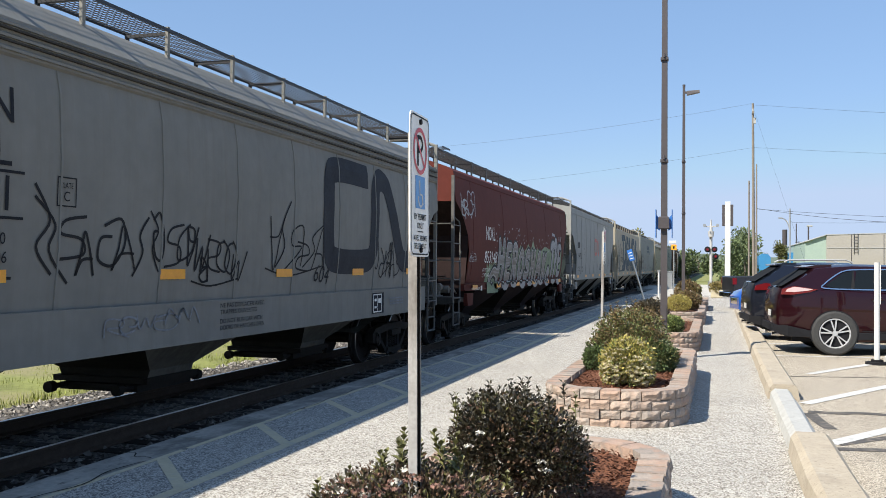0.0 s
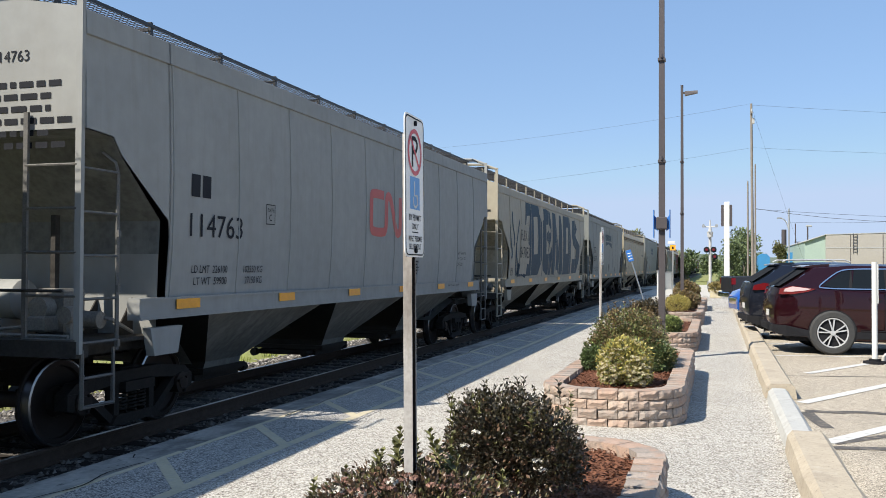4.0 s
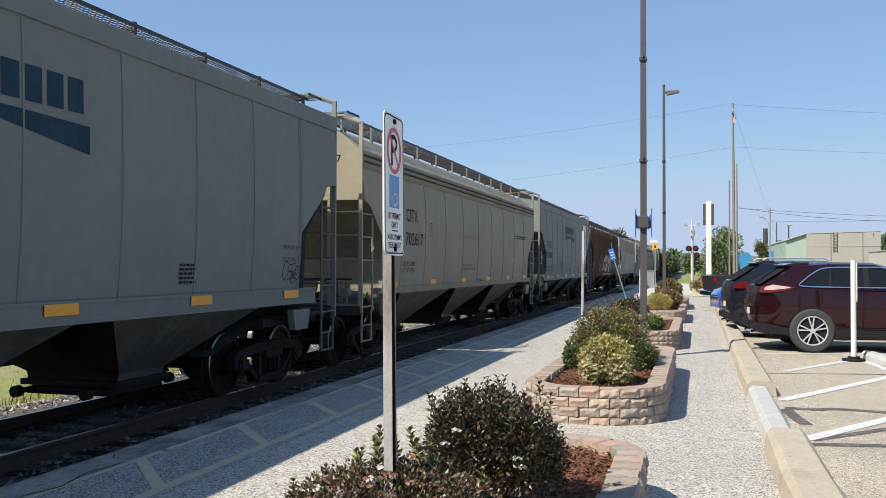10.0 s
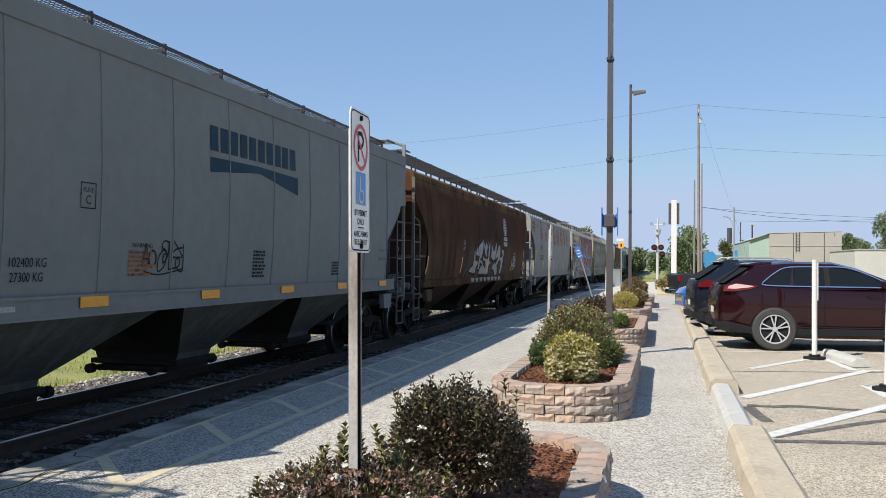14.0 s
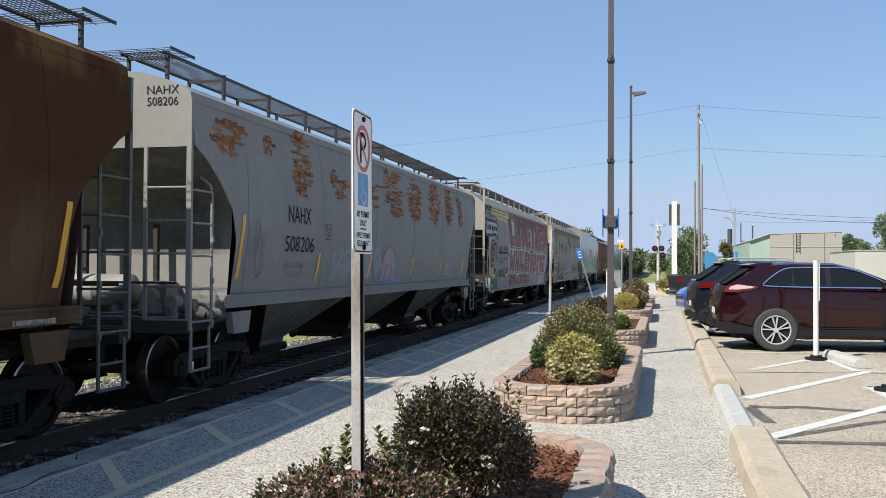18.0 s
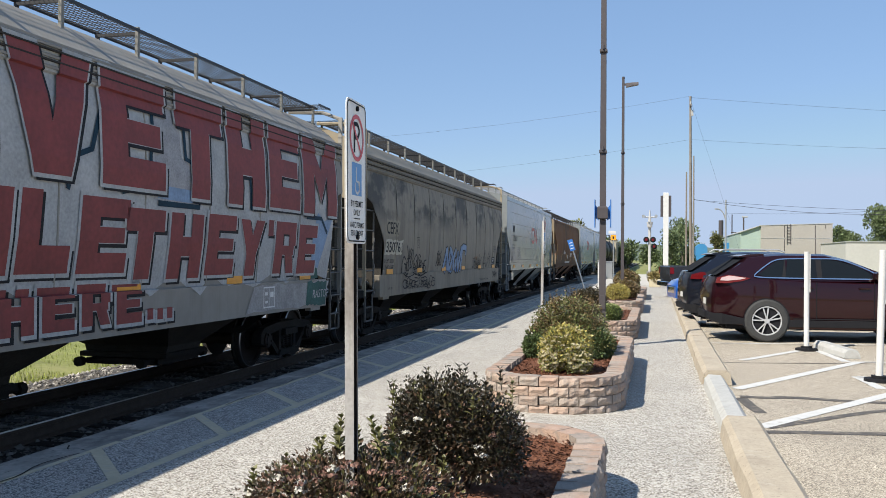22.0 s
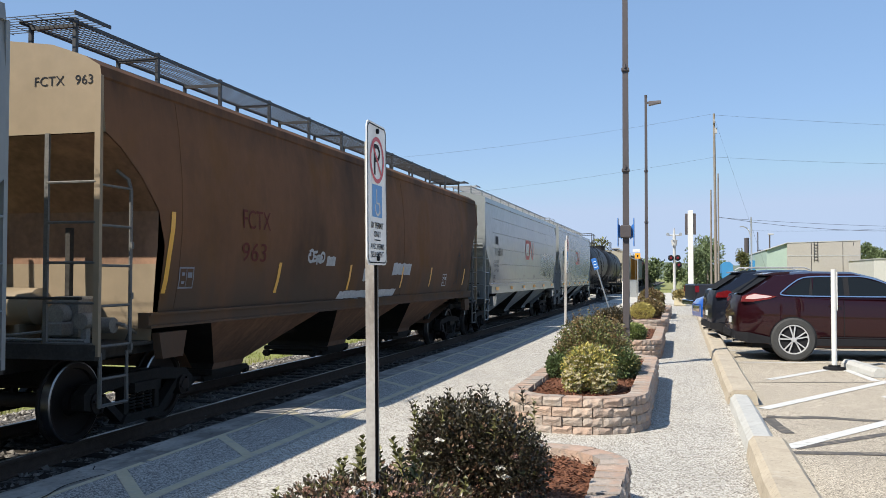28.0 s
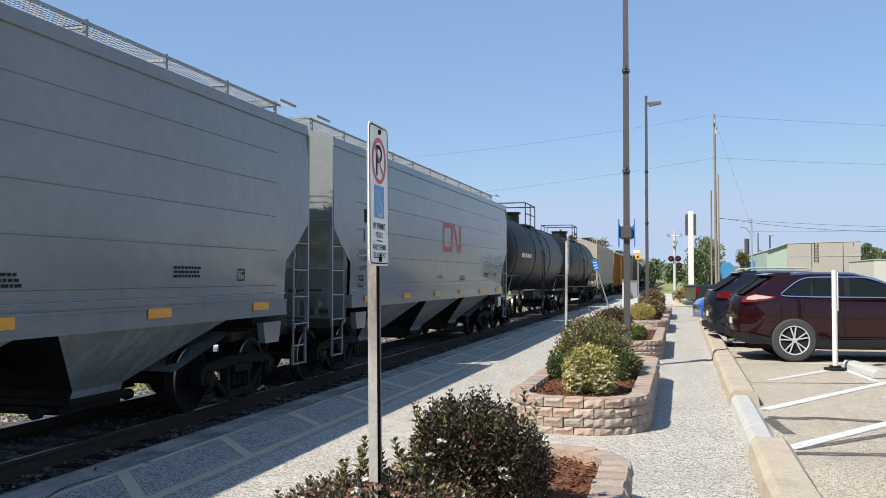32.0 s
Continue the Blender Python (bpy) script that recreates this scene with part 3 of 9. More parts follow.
def sill(L, s, shape):
    """One side sill: a flanged channel."""
    low, high, w = SILL[shape]
    y0, y1 = 0.86, L - 0.86
    prof = [(1.40, high), (1.565, high), (1.565, high - 0.03), (w, high - 0.03), (w, low + 0.01), (1.565, low + 0.01), (1.565, low - 0.02), (1.40, low - 0.02)]
    g = G()
    g.prism([(s * x, z) for x, z in prof], "y", y0, y1)
    return g


def jacking_pad(s):
    return G().prism([(0, 1.2), (0.6, 1.2), (0.52, 0.90), (0.08, 0.90)], "x", *sorted((s * 1.45, s * 1.553)))


def hopper_bay(w, kind):
    """One discharge hopper: a tapering chute with a flanged gate."""
    g = G()
    h = w / 2
    rings = []
    for x, f, z in ((1.46, 1.0, 1.42), (1.43, 0.93, 1.33), (1.40, 0.84, 1.27), (0.66, None, 0.56), (0.62, None, 0.44)):
        b = 0.48 if f is None else h * f
        rings.append([(-x, -b, z), (x, -b, z), (x, b, z), (-x, b, z)])
    g.loft(rings)
    # faces towards the gaps between bays carry the painted shade
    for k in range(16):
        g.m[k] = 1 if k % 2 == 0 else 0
    return g


def hopper_gate():
    g = G()
    g.box(-0.68, 0.68, -0.56, 0.56, 0.40, 0.47)
    g.box(-0.56, 0.56, -0.58, 0.58, 0.30, 0.385)
    for s in (-1, 1):
        g.cyl((s * 0.48, -0.84, 0.36), (s * 0.48, 0.84, 0.36), 0.035, 8)
        g.cyl((s * 0.48, -0.90, 0.36), (s * 0.48, -0.80, 0.36), 0.07, 8)
        g.cyl((s * 0.48, 0.80, 0.36), (s * 0.48, 0.90, 0.36), 0.07, 8)
    return g


def grating(y0, y1, x0, x1, z, step=0.065):
    g = G()
    n = 11
    for k in range(n):
        x = x0 + (x1 - x0) * k / (n - 1)
        g.box(x - 0.003, x + 0.003, y0, y1, z + 0.002, z + 0.009)
    y = y0
    while y < y1:
        g.box(x0, x1, y, y + 0.008, z, z + 0.007)
        y += step
    for s in (x0 - 0.012, x1):
        g.box(s, s + 0.012, y0, y1, z - 0.015, z + 0.025)
    return g


def walk_bracket(x0, x1, z, zo, zi):
    """One walkway support: an outer and an inner leg joined by a cross bar."""
    g = G()
    a, b = sorted((x1 - 0.02, x1 + 0.02))
    c, d = sorted((x0 - 0.02, x0 + 0.02))
    g.box(a, b, -0.025, 0.025, zo, z + 0.05)
    g.box(*sorted((x0, x1)), -0.02, 0.02, z - 0.05, z - 0.012, 1)
    g.box(c, d, -0.02, 0.02, zi, z, 1)
    return g


def corner_post(sx, sy, top):
    g = G()
    x0, x1 = sorted((sx * 1.462, sx * 1.53))
    y0, y1 = sorted((sy * -0.05, 0.0))
    g.box(x0, x1, y0, y1, 1.02, top)
    if top > 4.4:
        g.tube([(sx * 1.49, sy * -0.03, top - 0.03), (sx * 1.15, sy * -0.03, top + 0.10), (sx * 0.45, sy * -0.03, top + 0.13)], 0.035, 6)
    return g


def side_ladder(sx, sy):
    g = G()
    x = sx * 1.515
    a = 0.53
    for k in range(3):
        g.box(*sorted((x - sx * 0.01, x + sx * 0.03)), *sorted((sy * (a - 0.02), sy * (a + 0.02))), 1.05 + 0.55 * k, 1.12 + 0.55 * k)
    g.tube([(x, sy * a, 1.02), (x, sy * a, 2.78), (x - sx * 0.02, sy * (a - 0.02), 2.90), (x - sx * 0.12, sy * (a - 0.1), 3.0)], 0.021, 6)
    for k in range(5):
        z = 1.12 + 0.42 * k
        g.cyl((x, sy * -0.03, z), (x, sy * a, z), 0.015, 6)
    return g


def end_ladder(sx, sy):
    g = G()
    g.box(*sorted((sx * 0.86, sx * 0.91)), *sorted((sy * -0.05, sy * -0.02)), 1.10, 3.35)
    for k in range(5):
        z = 1.15 + 0.42 * k
        g.cyl((sx * 0.885, sy * -0.04, z), (sx * 1.48, sy * -0.04, z), 0.015, 6)
    return g


def stirrup(sx, sy):
    g = G()
    x = sx * 1.50
    g.tube([(x, sy * 0.03, 1.05), (x, sy * 0.03, 0.50), (x, sy * 0.50, 0.50), (x, sy * 0.50, 1.05)], 0.02, 6)
    g.cyl((x, sy * 0.03, 0.78), (x, sy * 0.50, 0.78), 0.016, 6)
    return g


def end_deck(sy):
    """The platform over the truck, in its pieces: (name, shape)."""
    def b(x0, x1, y0, y1, z0, z1):
        y0, y1 = sorted((sy * y0, sy * y1))
        return G().box(x0, x1, y0, y1, z0, z1)

    out = [("end_sill", b(-1.50, 1.50, -0.06, 0.12, 0.98, 1.14)), ("deck_plate", b(-1.46, 1.46, 0.12, 1.55, 1.08, 1.12)), ("draft_sill", b(-0.22, 0.22, -0.02, 2.4, 0.78, 1.08))]
    for s in (-1, 1):
        out.append(("deck_beam", b(s * 1.2 - 0.04, s * 1.2 + 0.04, 0.1, 2.0, 0.96, 1.08)))
        out.append(("deck_post", b(s * 0.55 - 0.03, s * 0.55 + 0.03, 0.75, 0.82, 1.12, 2.4)))
    out.append(("grab_rail", G().cyl((-1.35, sy * -0.08, 1.62), (1.35, sy * -0.08, 1.62), 0.016, 6)))
    for x in (-1.1, -0.5, 0.2, 0.75, 1.2):
        y0, y1 = sy * 0.92, sy * 1.3
        out.append(("gusset", G().prism([(y0, 1.12), (y1, 1.12), (y1, 1.62)], "x", x - 0.008, x + 0.008)))
    return out


def coupler(sy):
    g = G()
    y0, y1 = sorted((sy * -0.42, sy * 0.1))
    g.box(-0.09, 0.09, y0, y1, 0.78, 0.98, 0, 0.02)
    y0, y1 = sorted((sy * -0.70, sy * -0.40))
    g.prism([(-0.14, y0), (0.10, y0), (0.16, (y0 + y1) / 2), (0.12, y1), (-0.16, y1)], "z", 0.74, 1.02)
    g.tube([(0.3, sy * 0.0, 0.92), (0.42, sy * -0.25, 0.62), (0.38, sy * -0.5, 0.58)], 0.028, 6)
    return g


def air_reservoir():
    g = G()
    n = 18
    prof = [(-1.05, 0.03), (-1.03, 0.14), (-0.96, 0.215), (-0.3, 0.22), (-0.29, 0.228), (-0.26, 0.228), (-0.25, 0.22), (0.22, 0.215), (0.29, 0.14), (0.31, 0.03)]
    g.loft([[(x, 0.72 + r * math.cos(6.28319 * i / n), 1.50 + r * math.sin(6.28319 * i / n)) for i in range(n)] for x, r in prof])
    for x in (-0.8, 0.05):
        g.box(x - 0.03, x + 0.03, 0.55, 0.90, 1.12, 1.30)
    return g


def brake_gear():
    """Control valve, its pipe bracket, piping and rods on the deck."""
    g = G()
    g.box(0.45, 0.80, 0.62, 0.95, 1.14, 1.62, 0, 0.03)
    g.cyl((0.62, 0.6, 1.42), (0.62, 0.45, 1.42), 0.12, 10)
    g.box(0.50, 0.74, 0.42, 0.62, 1.18, 1.34, 0, 0.02)
    g.cyl((0.95, 0.7, 1.3), (1.2, 0.7, 1.3), 0.09, 10)
    g.cyl((1.02, 0.45, 1.12), (1.02, 0.45, 1.40), 0.05, 8)
    g.cyl((1.02, 0.36, 1.36), (1.02, 0.54, 1.36), 0.09, 10)
    g.tube([(-0.95, 0.55, 1.40), (-1.25, 0.5, 1.25), (-1.25, 0.3, 1.2)], 0.02, 6)
    g.tube([(0.8, 0.8, 1.4), (1.3, 0.75, 1.3), (1.3, 1.1, 1.15)], 0.018, 6)
    g.tube([(-1.3, 0.30, 1.20), (0.2, 0.28, 1.20), (0.55, 0.45, 1.24)], 0.018, 6)
    g.tube([(-1.1, 0.2, 1.16), (1.2, 0.2, 1.16)], 0.022, 6)
    g.box(-0.35, -0.15, 0.12, 0.34, 1.12, 1.28, 0, 0.02)
    return g


def hand_wheel():
    g = G()
    g.torus((0, 0, 0), (0, 1, 0), 0.27, 0.018, 20, 5)
    for k in range(5):
        t = 6.283 * k / 5
        g.cyl((0, 0, 0), (0.27 * math.cos(t), 0, 0.27 * math.sin(t)), 0.012, 5)
    g.cyl((0, -0.03, 0), (0, 0.12, 0), 0.05, 8)
    return g


def side_frame():
    """Cast truck side frame with its window for the springs."""
    g = G()
    outer = [(-1.12, 0.56), (-0.98, 0.66), (-0.45, 0.72), (0.45, 0.72), (0.98, 0.66), (1.12, 0.56), (1.10, 0.40), (0.92, 0.38), (0.62, 0.42),
             (0.36, 0.24), (0.30, 0.17), (-0.30, 0.17), (-0.36, 0.24), (-0.62, 0.42), (-0.92, 0.38), (-1.10, 0.40)]
    top = [(-1.12, 0.56), (-0.98, 0.66), (-0.45, 0.72), (0.45, 0.72), (0.98, 0.66), (1.12, 0.56), (1.08, 0.47), (0.80, 0.54), (0.40, 0.58), (-0.40, 0.58), (-0.80, 0.54), (-1.08, 0.47)]
    g.prism(top, "x", -0.07, 0.07)
    for s in (-1, 1):
        g.prism([(s * 0.92, 0.36), (s * 1.12, 0.40), (s * 1.12, 0.56), (s * 0.80, 0.56)], "x", -0.08, 0.08)
        g.prism([(s * 0.78, 0.56), (s * 0.92, 0.56), (s * 0.42, 0.17), (s * 0.28, 0.17)], "x", -0.06, 0.06)
        g.prism([(s * 0.27, 0.60), (s * 0.36, 0.60), (s * 0.36, 0.20), (s * 0.27, 0.20)], "x", -0.06, 0.06)
    g.prism([(-0.44, 0.15), (0.44, 0.15), (0.36, 0.25), (-0.36, 0.25)], "x", -0.10, 0.10)
    return g


def coil_spring():
    g = G()
    turns, n = 6, 12
    g.tube([(0.062 * math.cos(6.28319 * k / n), 0.062 * math.sin(6.28319 * k / n), 0.262 + 0.038 * k / n) for k in range(turns * n + 1)], 0.014, 5)
    return g


def wheel_pair():
    """Axle, two flanged wheels and the bearing ends, turned in one piece, with three cap bolts."""
    half = [(0.0, 0.085), (0.66, 0.085), (0.685, 0.14), (0.685, 0.485), (0.715, 0.483), (0.725, 0.457), (0.815, 0.450), (0.825, 0.430), (0.820, 0.375), (0.785, 0.365), (0.765, 0.16), (0.83, 0.14),
            (0.84, 0.085), (0.92, 0.085), (0.925, 0.125), (1.12, 0.125), (1.125, 0.07), (1.135, 0.068), (1.136, 0.005)]
    prof = [(-x, r) for x, r in reversed(half[1:])] + half
    n = 28
    g = G()
    g.loft([[(x, r * math.cos(6.28319 * i / n), r * math.sin(6.28319 * i / n)) for i in range(n)] for x, r in prof])
    for k in range(len(prof) - 1):
        if prof[k][1] > 0.425 and prof[k + 1][1] > 0.425 and min(prof[k][1], prof[k + 1][1]) < 0.457:
            for i in range(n):
                g.m[k * n + i] = 1
    for k in range(3):
        t = 2.094 * k
        g.cyl((1.115, 0.095 * math.cos(t), 0.095 * math.sin(t)), (1.15, 0.095 * math.cos(t), 0.095 * math.sin(t)), 0.02, 6)
    return g


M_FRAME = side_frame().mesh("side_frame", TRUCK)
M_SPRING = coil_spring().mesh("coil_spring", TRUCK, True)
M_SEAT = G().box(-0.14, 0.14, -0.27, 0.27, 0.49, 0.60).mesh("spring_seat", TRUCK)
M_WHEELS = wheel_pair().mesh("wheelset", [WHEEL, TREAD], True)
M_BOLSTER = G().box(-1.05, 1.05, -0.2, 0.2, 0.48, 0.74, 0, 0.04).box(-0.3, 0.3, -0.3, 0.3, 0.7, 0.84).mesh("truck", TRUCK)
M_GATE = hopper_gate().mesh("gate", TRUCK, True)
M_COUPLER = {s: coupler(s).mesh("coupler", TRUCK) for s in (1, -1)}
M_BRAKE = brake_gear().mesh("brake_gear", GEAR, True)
M_HAND = hand_wheel().mesh("hand_brake_wheel", BLACKM, True)
M_REFL = G().box(0, 0.004, -0.24, 0.24, -0.055, 0.055).mesh("reflector", ORANGE)
CACHE = {}


def cached(key, make):
    if key not in CACHE:
        CACHE[key] = make()
    return CACHE[key]


def add_truck(root, y, u, spin=True):
    truck = part("truck", M_BOLSTER, None, root, "grimy black cast-steel wheel truck", at=pose(0, y, 0))
    for s in (-1, 1):
        part("side_frame", M_FRAME, None, truck, at=pose(s * 1.02, 0, 0))
        part("spring_seat", M_SEAT, None, truck, at=pose(s * 1.02, 0, 0))
        for dy in (-0.17, 0.0, 0.17):
            part("coil_spring", M_SPRING, None, truck, at=pose(s * 1.02, dy, 0))
    for a in (-0.889, 0.889):
        w = part("wheelset", M_WHEELS, None, truck, "steel wheels with bright worn rims", at=pose(0, a, 0.457))
        if spin:
            WHEELSETS.append((w, a, u + y + a))
    return truck


def hopper_car(kind, label, u, L, paint, bays=3, trims=None, under=None, spin=True, refl=True, thin=False, refl_z=None, ends=None, clean=True, group="cars of the passing freight train"):
    """A covered hopper car whose front end stands at u along the train."""
    root = thing("covered_hopper_car", label, "freight car", None, group)
    trims = trims or paint
    under = under or cached(("under", paint.name), lambda: shaded_grime(paint))
    # recess sheets take the darkened paint; the bulkhead too where it should look unlit
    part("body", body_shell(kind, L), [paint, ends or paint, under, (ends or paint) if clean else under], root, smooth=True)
    level, upright = seam_spots(kind, L)
    if ends and kind == "acf":  # a car with flush welded sides
        upright = upright[::3]
    for z in level:
        part("seam", cached(("lseam", kind, round(L, 1), z, paint.name), lambda: level_seam(kind, L, z).mesh("seam", paint)), None, root)
    for y in upright:
        part("seam", cached(("useam", kind, paint.name), lambda: upright_seam(kind).mesh("seam", paint)), None, root, at=pose(0, y, 0))
    # dark strips draw the shadow lines beneath the roof-edge ribs
    if kind == "cyl":
        for z in (3.735, 3.840):
            for s in (-1, 1):
                part("fascia_rib", cached(("rib", round(L, 1), z, s), lambda: G().box(*sorted((s * 1.49, s * 1.553)), 0.04, L - 0.04, z, z + 0.018).mesh("fascia_rib", DECK)), None, root, "thin dark strip for the shadow under a roof-edge rib")
    for s in (-1, 1):
        beam = part("side_sill", sill(L, s, kind if kind != "cyl" else "thin" if thin else "deep"), trims, root)
        for y in (1.05, L - 1.65):
            part("jacking_pad", cached(("pad", s, trims.name), lambda: jacking_pad(s).mesh("jacking_pad", trims)), None, beam, at=pose(0, y, 0))
    w = (L - 4.3) / bays
    shape = cached(("bay", round(w, 2), kind, under.name), lambda: hopper_bay(w, kind).mesh("hopper", [under, VOID_SHADE]))
    for k in range(bays):
        bay = part("hopper", shape, None, root, at=pose(0, 2.15 + w * (k + 0.5), 0))
        part("gate", M_GATE, None, bay)
    zr = PROF[kind][1][-2][1]
    zw = {"acf": 4.58, "cyl": 4.62, "rib": 4.63}.get(kind, zr + 0.16)
    wm = TRIM_GREY if kind == "nsc" else BLACKM
    for s in (-1, 1):
        x0, x1 = (0.45, 1.05) if s > 0 else (-1.05, -0.45)
        board = part("running_board", cached(("grate", round(L, 1), s, kind, wm.name), lambda: grating(0.05, L - 0.05, x0, x1, zw).mesh("running_board", wm)), None, root, "open steel-mesh roof walkway")
        legs = GREYLEG if kind == "cyl" else wm if kind in ("acf", "tall") else trims
        shape = cached(("brk", s, kind, legs.name), lambda: walk_bracket(s * 0.47, s * 1.03, zw, roof_z(kind, 1.03) - 0.03, roof_z(kind, 0.47) - 0.03).mesh("bracket", [legs, wm]))
        nb = round((L - 0.4) / 1.55)
        for k in range(nb + 1):
            part("bracket", shape, None, board, at=pose(0, 0.2 + (L - 0.4) * k / nb, 0))
    for ye in (-0.12, L - 0.5):
        part("end_walkway", cached(("endw", kind, wm.name), lambda: grating(0.0, 0.62, -1.25, 1.25, zw + 0.005, 0.08).mesh("end_walkway", wm)), None, root, at=pose(0, ye, 0))
    hatch = G()
    n = 5
    for k in range(n):
        y = L * (k + 0.5) / n
        hatch.box(-0.38, 0.38, y - L / n * 0.45, y + L / n * 0.45, zr - 0.02, zr + 0.06, 0, 0.03)
    part("roof_hatch", hatch, paint, root)
    top = {"rib": 4.60, "tall": 4.60, "cyl": 4.46}[kind] if kind in ("rib", "tall", "cyl") else PROF[kind][1][0][1]
    rail = ends or (LADDERM if kind == "acf" and not clean else trims)
    rung = rail if paint.name.split("_")[0] in ("beige", "cream", "blue", "silver") else LADDERM
    for sx in (-1, 1):
        for sy, y in ((1, 0.0), (-1, L)):
            key, at = (sx, sy, round(top, 2), rail.name, rung.name), pose(0, y, 0)
            part("corner_post", cached(("post", *key), lambda: corner_post(sx, sy, top).mesh("corner_post", rail)), None, root, at=at)
            part("side_ladder", cached(("sidel", *key), lambda: side_ladder(sx, sy).mesh("side_ladder", rung)), None, root, at=at)
            part("end_ladder", cached(("endl", *key), lambda: end_ladder(sx, sy).mesh("end_ladder", rung)), None, root, at=at)
            part("stirrup_step", cached(("stir", *key), lambda: stirrup(sx, sy).mesh("stirrup_step", rung)), None, root, at=at)
    for sy, y in ((1, 0.0), (-1, L)):
        for name, shape in cached(("deck", sy, under.name), lambda: [(a, g.mesh(a, DECK)) for a, g in end_deck(sy)]):
            part(name, shape, None, root, at=pose(0, y, 0))
        part("coupler", M_COUPLER[sy], None, root, at=pose(0, y, 0))
        add_truck(root, y + sy * 1.45, u, spin)
    part("centre_sill", cached(("csill", round(L, 1)), lambda: G().box(-0.2, 0.2, 2.4, L - 2.4, 0.78, 1.1).mesh("centre_sill", TRUCK)), None, root)
    part("air_reservoir", cached(("tank", (ends or paint).name), lambda: air_reservoir().mesh("air_reservoir", ends or paint, True)), None, root, "painted air tank across the end deck")
    part("brake_gear", M_BRAKE, None, root, "dusty brake valves and piping")
    part("hand_brake_wheel", M_HAND, None, root, at=pose(-0.7, L + 0.02, 2.3))
    if refl:
        zf = refl_z or {"rib": 1.44, "tall": 1.44, "nsc": 1.44, "acf": 1.335, "cyl": 1.50}[kind]
        xf = 1.566 if kind in ("rib", "tall", "nsc") else 1.568 if zf < 1.42 else half_width(kind, zf - 0.05) + 0.012
        for k in range(6):
            part("reflector", M_REFL, None, root, "orange-yellow reflective strip", at=pose(xf, 1.75 + (L - 3.5) * k / 5, zf))
    TRAIN.append((root, u))
    root["kindof"] = kind
    return root


# ---- paint on the cars ----
def text_mesh(txt, bold=0.0):
    def make():
        c = bpy.data.curves.new("letters", "FONT")
        c.body = txt
        c.offset = bold
        c.resolution_u = 3
        ob = bpy.data.objects.new("letters", c)
        scene.collection.objects.link(ob)
        dg = bpy.context.evaluated_depsgraph_get()
        me = bpy.data.meshes.new_from_object(ob.evaluated_get(dg))
        co = [tuple(v.co) for v in me.vertices]
        fs = [tuple(p.vertices) for p in me.polygons]
        bpy.data.objects.remove(ob)
        bpy.data.curves.remove(c)
        bpy.data.meshes.remove(me)
        x0, x1 = min(p[0] for p in co), max(p[0] for p in co)
        y0, y1 = min(p[1] for p in co), max(p[1] for p in co)
        return [((x - x0) / max(1e-6, x1 - x0), (y - y0) / max(1e-6, y1 - y0)) for x, y, _ in co], fs, (x1 - x0) / max(1e-6, y1 - y0)
    return cached(("text", txt, bold), make)


def flat_to_side(root, name, uv, fs, m, proud, label=""):
    """Lay a flat shape of (along, height) on the near side of a car, following its curve."""
    kind = root["kindof"]
    step = 1.522 if kind in ("rib", "tall", "nsc") else 1.437
    if step > 1.5 and max(z for _, z in uv) < 1.40:
        uv = [(y, z + 0.12) for y, z in uv]
    bm = bmesh.new()
    vs = [bm.verts.new((0, y, z)) for y, z in uv]
    for f in fs:
        if len(set(f)) > 2:
            try:
                bm.faces.new([vs[i] for i in f])
            except ValueError:
                pass
    bmesh.ops.remove_doubles(bm, verts=bm.verts[:], dist=0.0002)
    if kind in PROF:
        for z in [step, step + 0.006] + [z for _, z in PROF[kind][0][1:]] + [PROF[kind][1][0][1]]:
            bmesh.ops.bisect_plane(bm, geom=bm.verts[:] + bm.edges[:] + bm.faces[:], plane_co=(0, 0, z), plane_no=(0, 0, 1))
        for v in bm.verts:
            v.co.x = (1.566 if v.co.z < step + 0.003 else half_width(kind, v.co.z)) + proud
    elif kind == "tank":
        for v in bm.verts:
            v.co.x = math.sqrt(max(0.1, 1.52 ** 2 - (v.co.z - 2.75) ** 2)) + proud
    for f in bm.faces:
        f.normal_update()
        if f.normal.x < 0:
            f.normal_flip()
    me = bpy.data.meshes.new(name)
    bm.to_mesh(me)
    bm.free()
    me.materials.append(m)
    return part(name, me, None, root, label)


def letters(root, txt, y, z, h, m=None, width=None, proud=0.008, bold=0.0, slant=0.0, name="lettering", label="", tilt=0.0):
    uv, fs, asp = text_mesh(txt, bold)
    w = width or asp * h
    pts = [(y + a * w + slant * b * h, z + b * h + tilt * a * w) for a, b in uv]
    return flat_to_side(root, name, pts, fs, m or INK, proud, label)


def end_letters(root, txt, x, z, h, m=None, width=None):
    uv, fs, asp = text_mesh(txt)
    w = width or asp * h
    g = G()
    g.add([(x + a * w, -0.006, z + b * h) for a, b in uv], fs)
    return part("lettering", g.mesh("lettering", m or INK, fix=False), None, root)


def side_shape(root, polys, m, proud=0.006, name="painted_shape", label=""):
    uv, fs = [], []
    for p in polys:
        fs.append(tuple(range(len(uv), len(uv) + len(p))))
        uv += p
    return flat_to_side(root, name, uv, fs, m, proud, label)


